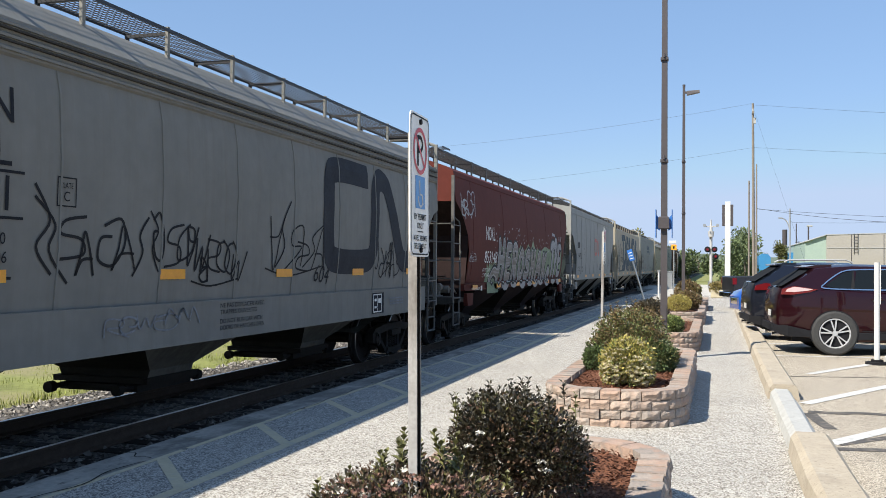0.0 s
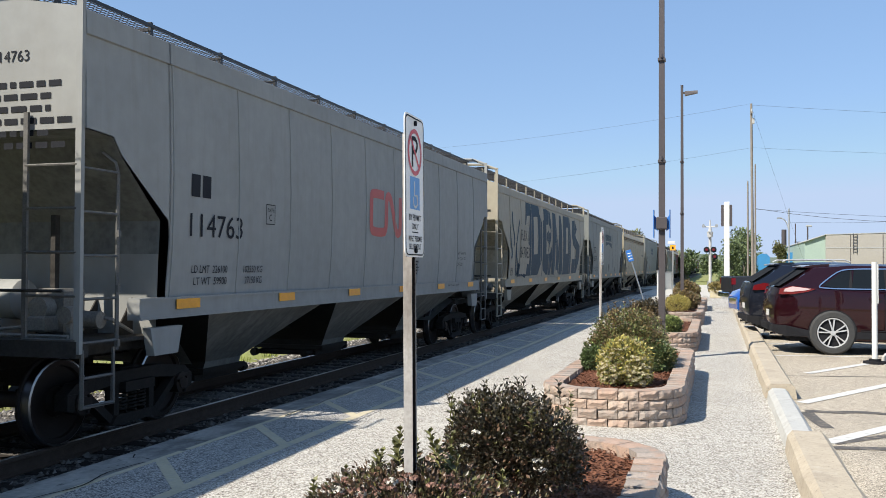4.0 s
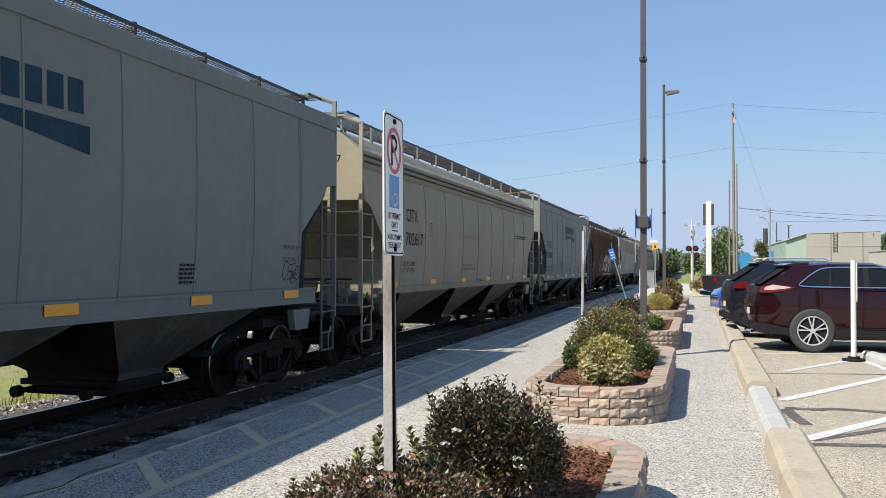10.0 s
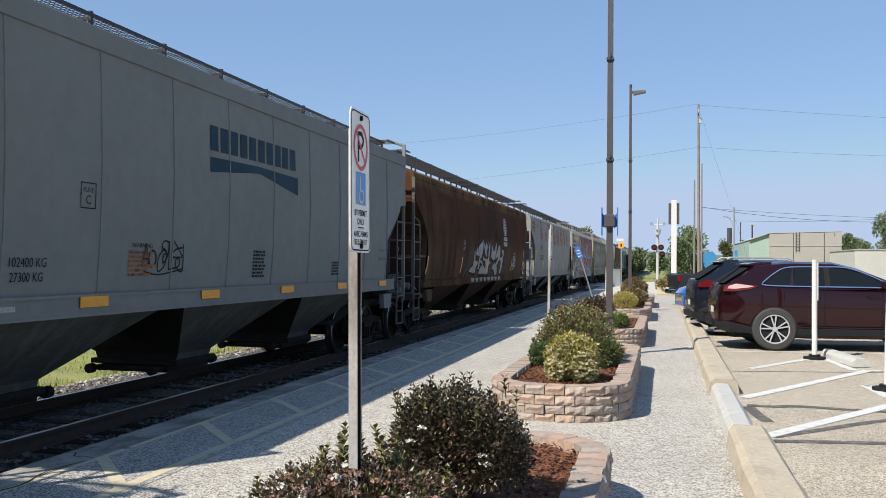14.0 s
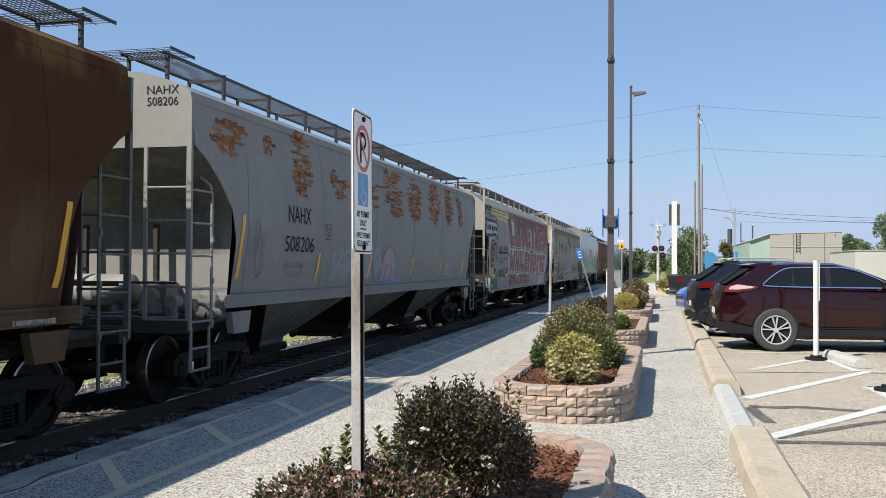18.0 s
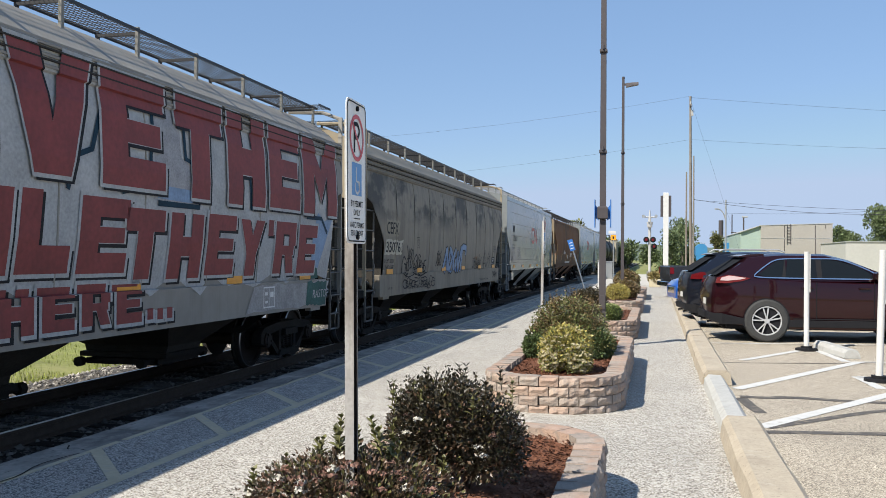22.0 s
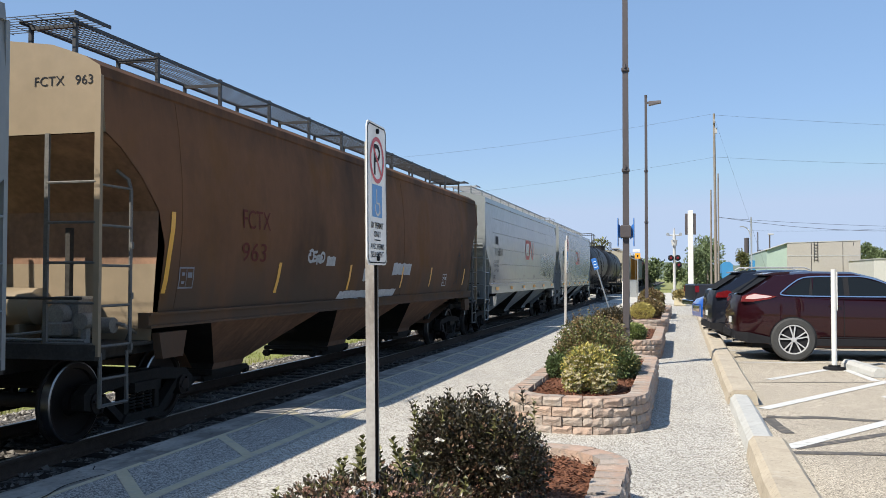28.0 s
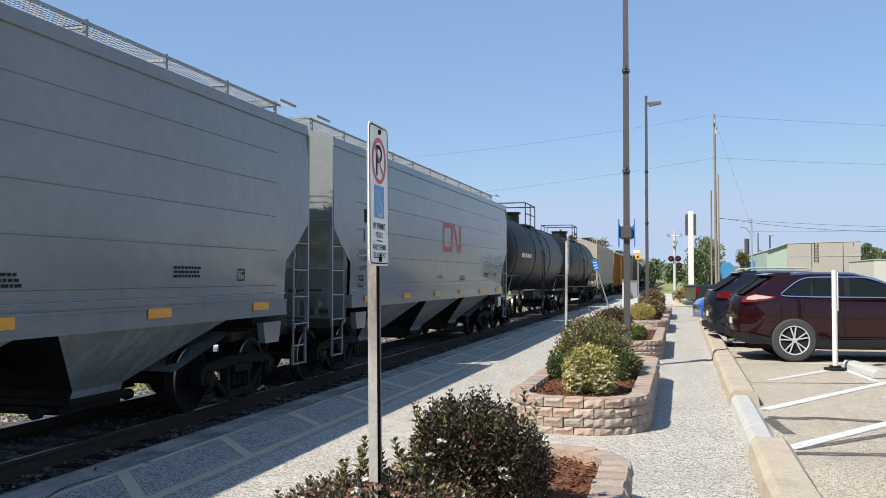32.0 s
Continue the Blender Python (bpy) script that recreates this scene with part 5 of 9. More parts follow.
GREENQ = mat("sprayed_pale_green", (0.20, 0.25, 0.145), 0.7, 0, 0.4, 3)


def bubbles(root, y, z, w, h, n, seed, fill, edge):
    """A row of fat rounded shapes with dark rims, leaning into one another."""
    r = random.Random(seed)
    for k in range(n):
        cx, cz = y + w * (k + 0.5) / n, z + h * 0.5
        rx, rz = w / n * r.uniform(0.50, 0.72), h * 0.5
        lean, pts = r.uniform(-0.12, 0.2), []
        for i in range(12):
            a = 6.283 * i / 12
            q = r.choice((0.62, 0.8, 1.0, 1.05))
            pts.append((rx * q * math.cos(a) + lean * math.sin(a) * h, rz * min(1.0, q + 0.1) * math.sin(a)))
        ring = smooth_line(pts + pts[:1], 4)
        side_shape(root, [[(cx + a * 1.14, cz + b * 1.08) for a, b in ring]], edge, 0.004 + 0.0012 * k, "graffiti_rim", "black rim of a fat graffiti shape")
        side_shape(root, [[(cx + a * 0.96, cz + b * 0.97) for a, b in ring]], fill, 0.0046 + 0.0012 * k, "graffiti_shape", "fat silver graffiti shape")
        hole = [(cx + rx * 0.25 * math.cos(6.283 * i / 8) + r.uniform(-0.03, 0.03), cz + rz * (0.1 + 0.3 * math.sin(6.283 * i / 8))) for i in range(8)]
        side_shape(root, ribbon(smooth_line(hole[:6], 3), 0.07), edge, 0.0052 + 0.0012 * k, "graffiti_line", "black inner line")


FAT = {
    "H": [[(0.16, 0.0), (0.20, 0.5), (0.18, 1.0)], [(0.84, 0.0), (0.80, 0.5), (0.84, 1.0)], [(0.2, 0.5), (0.8, 0.52)]],
    "E": [[(0.88, 0.96), (0.5, 0.97), (0.2, 0.93), (0.14, 0.5), (0.2, 0.07), (0.5, 0.03), (0.9, 0.04)], [(0.2, 0.5), (0.72, 0.52)]],
    "R": [[(0.16, 0.0), (0.17, 0.5), (0.18, 0.97), (0.6, 1.0), (0.82, 0.78), (0.6, 0.52), (0.25, 0.5)], [(0.45, 0.5), (0.65, 0.25), (0.9, 0.0)]],
    "O": [[(0.5, 1.0), (0.18, 0.78), (0.14, 0.3), (0.45, 0.02), (0.82, 0.2), (0.86, 0.7), (0.5, 1.0)]],
    "S": [[(0.88, 0.86), (0.55, 1.0), (0.2, 0.84), (0.26, 0.6), (0.7, 0.44), (0.84, 0.2), (0.5, 0.02), (0.1, 0.10)]],
    "A": [[(0.1, 0.0), (0.26, 0.5), (0.42, 0.97), (0.62, 0.97), (0.76, 0.5), (0.9, 0.0)], [(0.25, 0.36), (0.75, 0.36)]],
    "K": [[(0.16, 0.0), (0.16, 0.5), (0.2, 1.0)], [(0.86, 1.0), (0.55, 0.7), (0.25, 0.5), (0.6, 0.25), (0.92, 0.0)]],
    "T": [[(0.04, 0.86), (0.5, 0.98), (0.98, 0.92)], [(0.5, 0.95), (0.46, 0.5), (0.5, 0.0)]],
    "P": [[(0.2, 0.0), (0.2, 0.5), (0.16, 0.97), (0.6, 1.0), (0.86, 0.75), (0.6, 0.46), (0.25, 0.45)]],
}


def fat_strokes(root, lines, width, coats, name="graffiti_letter"):
    """Broad sprayed strokes laid over one another: coats of (paint, extra width, height off the sheet, label)."""
    for m, wide, proud, lab in coats:
        polys = []
        for pts in lines:
            polys += ribbon(smooth_line(pts, 5), width + wide)
            for a, b in (pts[0], pts[-1]):
                q = (width + wide) / 2
                polys.append([(a + q * math.cos(0.7854 * i), b + q * math.sin(0.7854 * i)) for i in range(8)])
        side_shape(root, polys, m, proud, name, lab)


def fat_letter(root, ch, y, z, w, h, width, coats, lean=0.0):
    q = width / 2
    fat_strokes(root, [[(y + q + a * (w - width) + lean * b * h, z + q + b * (h - width)) for a, b in pts] for pts in FAT[ch]], width, coats)


def spatter(root, y0, y1, z0, z1, n, m, seed):
    r = random.Random(seed)
    polys = []
    for k in range(n):
        a, b, q = r.uniform(y0, y1), z0 + (z1 - z0) * r.random() ** 1.6, r.uniform(0.012, 0.035)
        polys.append([(a + q * math.cos(6.283 * i / 7), b + q * math.sin(6.283 * i / 7)) for i in range(7)])
    spots = side_shape(root, polys, m, 0.006, "spray_spots", "spray-paint spots")
    tagged(spots, "spray-paint spots", kind="stuff")


# first grey car
MARKDARK = mat("faded_black_mark_paint", (0.026, 0.028, 0.034), 0.65, 0, 0.3, 3)
wave_mark(C0, 11.18, 1.84, 4.18, 1.62, 0.40, MARKDARK)
letters(C0, "N", 4.45, 3.05, 0.30, INK)
letters(C0, "L", 4.52, 2.68, 0.30, INK)
letters(C0, "31", 4.36, 2.30, 0.30, INK)
side_shape(C0, [[(4.0, 2.62), (4.85, 2.62), (4.85, 2.645), (4.0, 2.645)], [(4.0, 2.23), (4.85, 2.23), (4.85, 2.255), (4.0, 2.255)], [(4.0, 1.72), (4.75, 1.72), (4.75, 1.745), (4.0, 1.745)]], INK, 0.007, "painted_rule")
letters(C0, "250", 4.45, 2.02, 0.10)
letters(C0, "96", 4.55, 1.86, 0.10)
plate_box(C0, 5.26, 2.38)
for a, b, w, h, s in ((4.83, 1.80, 1.5, 0.6, 11), (6.45, 1.82, 1.05, 0.55, 12), (7.55, 1.66, 1.0, 0.45, 13), (9.32, 1.80, 1.7, 0.75, 14), (13.3, 1.66, 1.2, 0.62, 15)):
    scrawl(C0, a, b, w, h, BLACKP, s, 0.028, 6, label="looping black spray-paint scrawl")
letters(C0, "604", 10.8, 1.62, 0.26, BLACKP, slant=0.3, tilt=-0.1)
scrawl(C0, 5.97, 1.16, 1.6, 0.24, OUTL, 16, 0.02, 6)
letters(C0, "NE PAS DEPLACER AVEC", 8.1, 1.34, 0.055, width=1.1)
letters(C0, "TRAPPES OUVERTES", 8.1, 1.26, 0.055, width=0.9)
letters(C0, "DO NOT RUN CAR WITH", 8.1, 1.15, 0.055, width=1.05)
letters(C0, "DOORS OR HATCHES OPEN", 8.1, 1.07, 0.055, width=1.1)
side_shape(C0, [[(13.14, 1.02), (13.7, 1.02), (13.7, 1.38), (13.14, 1.38)]], INK, 0.006, "stencil_panel")
consol(C0, 13.18, 1.04, 0.32, INKW)
slant_strips(C0, [15.5], 1.73, 0.84)
bars(C0, 14.0, 1.25, 0.8, 0.03, 3, OUTL, 4)

# maroon car
letters(C1, "NOKL", 2.73, 2.53, 0.36, INKW, 0.97)
letters(C1, "853148", 2.66, 1.94, 0.31, INKW, 1.37)
weights(C1, 2.55, 1.58, "226600", "59400", INKW)
end_letters(C1, "NOKL", 0.50, 3.98, 0.12, INKW)
end_letters(C1, "853148", 0.45, 3.79, 0.12, INKW)
splash(C1, 2.95, 4.2, 1.75, GREENQ, 6, 0.22)
splash(C1, 4.2, 14.6, 2.15, GREENQ, 3, 0.42)
spatter(C1, 3.6, 14.8, 2.35, 3.0, 130, PALEP, 5)
SILVER_COATS = [(BLACKP, 0.13, 0.007, "black outline of a fat graffiti letter"), (PALEP, 0.0, 0.010, "pale rim of a fat graffiti letter"), (STREAKP, -0.07, 0.013, "streaky grey-brown graffiti letter")]
edges = [4.02, 5.04, 5.88, 6.77, 7.75, 8.64, 9.55, 10.63, 11.53]
for ch, a, b, t in zip("HEROSHAK", edges, edges[1:], (2.66, 2.58, 2.55, 2.44, 2.42, 2.42, 2.38, 2.36)):
    fat_letter(C1, ch, a - 0.02, 1.38, b - a + 0.06, t - 1.38, 0.28, SILVER_COATS)
PALE_COATS = [(BLACKP, 0.15, 0.007, "black outline of a pale graffiti letter"), (FROSTP, 0.0, 0.011, "pale grey graffiti letter")]
fat_letter(C1, "T", 12.15, 1.46, 1.05, 1.36, 0.26, PALE_COATS)
fat_letter(C1, "P", 13.0, 1.44, 0.75, 1.44, 0.22, PALE_COATS)
fat_letter(C1, "E", 13.68, 1.44, 0.86, 1.30, 0.22, PALE_COATS)
fat_strokes(C1, [[(11.75, 1.46), (11.9, 1.75), (12.15, 1.62)]], 0.26, PALE_COATS)
side_shape(C1, ribbon([(12.55, 2.95), (12.62, 3.02), (13.1, 2.98)], 0.10) + ribbon([(14.0, 2.98), (14.05, 2.8)], 0.10) + ribbon([(14.3, 2.98), (14.34, 2.8)], 0.10), FROSTP, 0.009, "graffiti_stroke", "pale sprayed stroke")
fat_strokes(C1, [[(3.45, 1.52), (3.75, 1.72), (4.15, 1.66)]], 0.24, SILVER_COATS)
for k in range(10):
    a = 3.7 + k * 1.08 + 0.15 * math.sin(5 * k)
    ar = [(a + 0.46 * math.cos(radians(t)) + 0.45, 1.40 + (0.17 + 0.05 * (k % 2)) * math.sin(radians(t))) for t in range(180, 361, 20)]
    side_shape(C1, [ar], GREYP, 0.004, "graffiti_drip", "silver drip below a graffiti letter")
scrawl(C1, 0.45, 2.95, 1.1, 0.65, PALEP, 21, 0.035, 4, label="white spray-paint scrawl")
scrawl(C1, 1.2, 1.95, 0.6, 0.22, PALEP, 22, 0.012, 5)
letters(C1, "2 IN TREADGUARD SHOE", 1.35, 1.27, 0.06, INKW, 0.9)
side_shape(C1, [[(2.30, 1.24), (2.45, 1.24), (2.45, 1.36), (2.30, 1.36)]], INKW, 0.006, "white_square")
splash(C1, 14.9, 15.7, 1.95, GREENP, 9, 0.4)

# pale car with the small red mark
initials_bar(C2, 1.80, 2.66, 0.26)
letters(C2, "114763", 1.78, 2.20, 0.27, INK, 1.2)
plate_box(C2, 3.6, 2.42)
weights(C2, 1.85, 1.64, "226100", "59900")
letters(C2, "102550 KG", 3.05, 1.78, 0.09, INK, 0.5)
letters(C2, "27150 KG", 3.1, 1.64, 0.09, INK, 0.45)
wave_mark(C2, 7.42, 2.44, 1.6, 0.75, 0.16, CNRED)
bars(C2, 9.4, 1.95, 0.8, 0.035, 5, INK, 7)
letters(C2, "EX W 10-8  H 9-9", 13.0, 2.15, 0.07, INK, 0.72)
letters(C2, "EW  8-4  H 15-1", 13.0, 2.02, 0.07, INK, 0.70)
letters(C2, "CU FT 5431", 13.0, 1.89, 0.07, INK, 0.46)
letters(C2, "EMPTY LOAD @ RAIL INBOW"[:17], 12.2, 1.30, 0.05, INK, 0.9)
end_letters(C2, "114763", 0.45, 3.86, 0.11)
end_bars(C2, 0.42, 3.6, 6, 2)

# beige car with huge dark blue letters
def rolled(*polys):
    """A huge letter rolled on in broad overlapping strokes, with a ragged lower edge of the roller."""
    side_shape(C3, polys, NAVYP, 0.007, "graffiti_letter", "huge rolled dark blue graffiti letter")


rolled([(3.64, 3.22), (3.7, 3.1), (3.91, 3.5), (4.44, 3.52), (5.02, 3.52), (5.7, 3.56), (6.09, 3.66), (5.98, 3.92), (3.78, 3.92)],
       [(4.22, 2.25), (5.05, 2.28), (5.02, 3.52), (4.44, 3.52), (4.27, 3.11)],
       [(5.7, 2.30), (5.86, 1.60), (6.5, 2.1), (6.53, 3.4), (6.09, 3.66), (5.7, 3.56), (5.79, 2.82)],
       [(2.6, 1.57), (5.86, 1.60), (5.7, 2.30), (5.05, 2.28), (4.22, 2.25), (3.6, 2.02), (2.6, 1.98)])
rolled([(6.64, 2.0), (6.8, 1.75), (7.36, 1.62), (7.34, 3.92), (6.87, 3.9), (6.88, 3.5), (6.7, 3.48)],
       [(7.35, 3.36), (7.85, 3.40), (8.21, 3.24), (8.37, 2.99), (8.39, 3.4), (8.13, 3.86), (7.34, 3.92)],
       [(7.36, 1.60), (8.23, 1.58), (8.53, 2.24), (8.49, 2.65), (8.08, 2.36), (7.35, 2.32)])
rolled([(7.45, 2.81), (7.9, 2.68), (7.66, 2.44), (7.79, 2.42), (8.32, 2.95), (8.2, 3.16), (8.07, 3.08), (7.71, 3.18), (7.45, 3.06)])
rolled([(8.58, 1.60), (9.14, 1.58), (9.22, 2.62), (9.30, 3.86), (8.66, 3.88), (8.60, 2.66)],
       [(9.30, 3.86), (9.22, 2.85), (9.50, 1.75), (9.82, 1.75), (9.86, 2.45)],
       [(9.86, 2.45), (9.82, 1.75), (9.98, 1.60), (10.12, 2.7), (10.14, 3.84), (10.05, 3.3)],
       [(10.14, 3.84), (10.12, 2.7), (10.20, 1.58), (10.90, 1.58), (10.72, 3.5), (10.55, 3.87)])
rolled([(11.02, 1.58), (11.75, 1.58), (11.75, 2.40), (11.84, 3.46), (11.84, 3.89), (11.16, 3.89), (10.95, 2.72)],
       [(12.3, 1.58), (12.96, 1.6), (13.04, 2.93), (12.74, 3.88), (12.33, 3.89), (12.33, 3.46)],
       [(11.75, 1.58), (12.3, 1.58), (12.31, 2.42), (11.75, 2.40)], [(11.84, 3.46), (12.33, 3.46), (12.33, 3.89), (11.84, 3.89)])
rolled([(13.25, 1.60), (14.6, 1.62), (15.3, 2.2), (15.5, 2.8), (14.5, 3.1), (14.3, 3.25), (14.75, 3.5), (14.25, 3.86), (13.5, 3.8), (13.3, 3.2), (13.6, 2.8), (14.4, 2.6), (14.3, 2.2), (13.3, 2.2)])
for k, (a, b, l) in enumerate(((4.05, 3.3, 1.0), (8.5, 2.5, 0.9), (9.4, 2.3, 0.75), (10.15, 2.4, 0.8), (6.6, 1.85, 0.3), (15.7, 2.4, 0.7))):
    side_shape(C3, ribbon([(a, b), (a + 0.05, b - l * 0.5), (a - 0.02, b - l)], 0.05), NAVYP, 0.007, "graffiti_drip", "dry edge of a roller stroke")
for k in range(26):
    a = 3.9 + 0.43 * k
    side_shape(C3, ribbon([(a, 3.2 - 0.04 * (k % 5)), (a + 0.012, 1.9 + 0.09 * (k % 4))], 0.012), INK, 0.0085, "roller_streak", "darker streak in rolled paint") if k % 6 in (1, 4) and 3.9 < a < 13 else None
for k, (a, b) in enumerate(((1.45, 2.2), (1.75, 2.6), (2.3, 1.7))):
    side_shape(C3, ribbon(smooth_line([(a, b + 0.9), (a + 0.06, b + 0.5), (a + 0.28, b + 0.1), (a + 0.2, b - 0.1)], 5), 0.13), NAVYP, 0.007, "graffiti_stroke", "dark blue brush stroke")
side_shape(C3, ribbon(smooth_line([(2.35, 1.6), (2.25, 2.2), (2.45, 2.8), (2.8, 3.3)], 6), 0.10) + ribbon(smooth_line([(2.5, 1.6), (2.75, 1.9), (3.1, 1.75), (3.8, 1.62)], 6), 0.22), NAVYP, 0.007, "graffiti_stroke", "dark blue brush stroke")
rough_patch(C3, 2.84, 2.55, 1.25, 0.62, P_FURX, 3, proud=0.012)
rough_patch(C3, 2.75, 1.98, 1.62, 0.55, P_FURX, 4, proud=0.012)
letters(C3, "FURX", 2.96, 2.68, 0.34, INK, 0.94, 0.016)
letters(C3, "847083", 2.83, 2.14, 0.36, INK, 1.44, 0.016)
rough_patch(C3, 2.80, 1.64, 1.15, 0.36, P_FURX, 5, proud=0.012)
weights(C3, 2.85, 1.68, "224300", "61700")
consol(C3, 1.62, 1.62, 0.22)
for a in (14.9, 15.35):
    side_shape(C3, ribbon([(a, 2.3), (a + 0.1, 2.8)], 0.16), NAVYP, 0.007, "graffiti_stroke", "dark blue brush stroke")
letters(C3, "HC113", 15.4, 1.75, 0.10, INK, 0.5)
end_letters(C3, "FURX", 0.58, 4.12, 0.16)
end_letters(C3, "847083", 0.42, 3.90, 0.16)
end_bars(C3, 0.42, 3.76, 6, 3)

# the two plain grey cars
for c, num, a, b in ((C4, "856779", "225800", "60200"), (C6, "856848", "225600", "60400")):
    letters(c, "TRGX", 1.62, 2.58, 0.29, INK, 0.97)
    letters(c, num, 1.60, 2.18, 0.26, INK, 1.25)
    weights(c, 1.75, 1.66, a, b)
    letters(c, "102400 KG", 3.0, 1.80, 0.09, INK, 0.52)
    letters(c, "27300 KG", 3.02, 1.66, 0.09, INK, 0.46)
    plate_box(c, 4.0, 2.40)
    consol(c, 1.38, 1.68, 0.20)
    for k in range(10):
        side_shape(c, [[(6.72 + k * 0.29, 3.33), (6.94 + k * 0.29, 3.33), (6.94 + k * 0.29, 3.66), (6.72 + k * 0.29, 3.66)]], NAVYP, 0.007, "company_name_bar", "plain dark bar of a company name")
    side_shape(c, [[(6.72, 3.04), (6.72, 3.24), (8.2, 3.26), (9.64, 3.22), (9.64, 2.94), (8.2, 3.16)]], NAVYP, 0.007, "company_mark", "curved dark underline of a company name")
    bars(c, 4.9, 1.95, 0.48, 0.03, 6, RUSTP, 8)
    bars(c, 8.05, 2.0, 0.42, 0.03, 8, INK, 9)
    bars(c, 11.3, 1.85, 0.40, 0.03, 5, INK, 10)
    letters(c, "WARNING", 4.95, 2.02, 0.05, INK, 0.42)
    letters(c, "EX W 10-8  H 9-9", 14.0, 2.10, 0.06, INK, 0.6)
    letters(c, "CU FT 5400", 14.0, 1.92, 0.06, INK, 0.45)
    letters(c, "2 INCH TREAD COND. SHOES", 2.15, 1.27, 0.05, INKW, 0.9)
    end_letters(c, "TRGX", 0.58, 4.04, 0.10)
    end_letters(c, num, 0.52, 3.85, 0.10)
    end_bars(c, 0.36, 3.48, 4, 4)
g1 = [(4.61 + 0.30 * math.cos(radians(t)), 2.06 + 0.30 * math.sin(radians(t))) for t in range(-60, 241, 15)]
side_shape(C4, ribbon(g1, 0.05) + ribbon([(4.47, 1.80), (4.47, 1.70)], 0.05) + ribbon([(4.76, 1.80), (4.76, 1.70)], 0.05), OUTL, 0.008, "bulb_painting", "spray-painted light bulb outline")
side_shape(C4, [[(4.44, 1.70 - k * 0.055), (4.78 - k * 0.02, 1.70 - k * 0.055), (4.76 - k * 0.02, 1.665 - k * 0.055), (4.46 + k * 0.01, 1.665 - k * 0.055)] for k in range(4)], TEALP, 0.008, "bulb_painting", "dark green painted bulb cap")
side_shape(C4, ribbon(smooth_line([(4.52, 1.75), (4.50, 2.05), (4.58, 2.0), (4.63, 2.2), (4.67, 2.0), (4.74, 2.05), (4.71, 1.75)], 4), 0.02), PALEP, 0.009, "bulb_painting", "pale painted filament")
scrawl(C4, 14.0, 1.62, 0.75, 0.30, BLACKP, 41, 0.015, 5)
scrawl(C6, 5.2, 1.75, 0.85, 0.36, BLACKP, 42, 0.022, 6)
scrawl(C6, 12.0, 1.75, 0.7, 0.3, OUTL, 43, 0.02, 5)

# cream car
letters(C5, "CITX", 2.40, 2.77, 0.27, INK, 0.78)
letters(C5, "702617", 2.38, 2.29, 0.26, INK, 1.2)
weights(C5, 2.25, 1.72, "224300", "61700")
plate_box(C5, 4.06, 2.54)
consol(C5, 1.45, 1.60, 0.26)
letters(C5, "DO NOT HAMMER ON CAR", 6.85, 2.54, 0.115, FADED_RED, 1.98)
letters(C5, "CLOSE LOCK AND CARSEAL HATCH", 7.16, 1.86, 0.05, INK, 1.05)
letters(C5, "COVERS AND OUTLETS BEFORE MOVING CAR", 7.14, 1.755, 0.05, INK, 1.30)
letters(C5, "CAUTION", 8.72, 1.475, 0.055, INK, 0.33)
bars(C5, 9.10, 1.475, 0.36, 0.02, 2, INK, 16)
bars(C5, 14.10, 2.82, 1.85, 0.038, 2, INK, 13)
side_shape(C5, ribbon([(10.58, 1.87), (10.65, 2.0), (10.72, 1.87), (10.65, 1.74), (10.58, 1.87)], 0.016), INK, 0.008, "data_mark", "small outlined diamond mark")
for k in range(3):
    side_shape(C5, ribbon([(13.36 + k * 0.2, 2.08), (13.53 + k * 0.2, 2.08), (13.53 + k * 0.2, 1.78), (13.36 + k * 0.2, 1.78), (13.36 + k * 0.2, 2.08)], 0.02), PALEP, 0.008, "data_panel", "white outlined panel of small print")
side_shape(C5, ribbon(smooth_line([(15.72, 1.72), (15.70, 1.88), (15.78, 2.0), (15.92, 2.02), (16.0, 1.92), (15.97, 1.80), (16.02, 1.74), (15.95, 1.66), (15.85, 1.64), (15.80, 1.55)], 5), 0.012) + ribbon([(15.6, 1.58), (15.8, 1.62)], 0.012) + ribbon([(15.9, 1.6), (16.1, 1.55)], 0.012), INK, 0.008, "graffiti_tag", "thin line drawing in marker")
scrawl(C5, 12.10, 1.62, 0.5, 0.5, OUTL, 51, 0.014, 3)
end_letters(C5, "CITX", 0.55, 3.92, 0.13)
end_letters(C5, "702617", 0.55, 3.74, 0.13)
letters(C5, "JACK HERE", 13.90, 1.30, 0.05, INK, 0.35)
rust_patch(C5, 7.70, 3.68, 1.0, 0.26, 61, 60)
rust_patch(C5, 11.00, 3.66, 0.9, 0.30, 62, 70)
rust_patch(C5, 1.30, 3.76, 1.0, 0.22, 63, 60)
rust_patch(C5, 13.60, 3.68, 0.5, 0.18, 64, 60)
rust_patch(C5, 14.90, 3.70, 0.9, 0.24, 65, 60)
rust_patch(C5, 15.75, 3.68, 1.1, 0.30, 66, 60)

# brown car
FADEDP = mat("faded_grey_spray", (0.225, 0.235, 0.25), 0.6, 0, 0.25, 4)
SPRAYDARK = mat("sooty_black_spray", (0.022, 0.019, 0.017), 0.7, 0, 0.3, 3, spec=0.2)
SILVERP = mat("sprayed_silver", (0.22, 0.22, 0.215), 0.5, 0, 0.3, 2.5)
mix_in(SILVERP, (0.09, 0.085, 0.08), 3.0, 0.50, 0.68, amount=0.6)
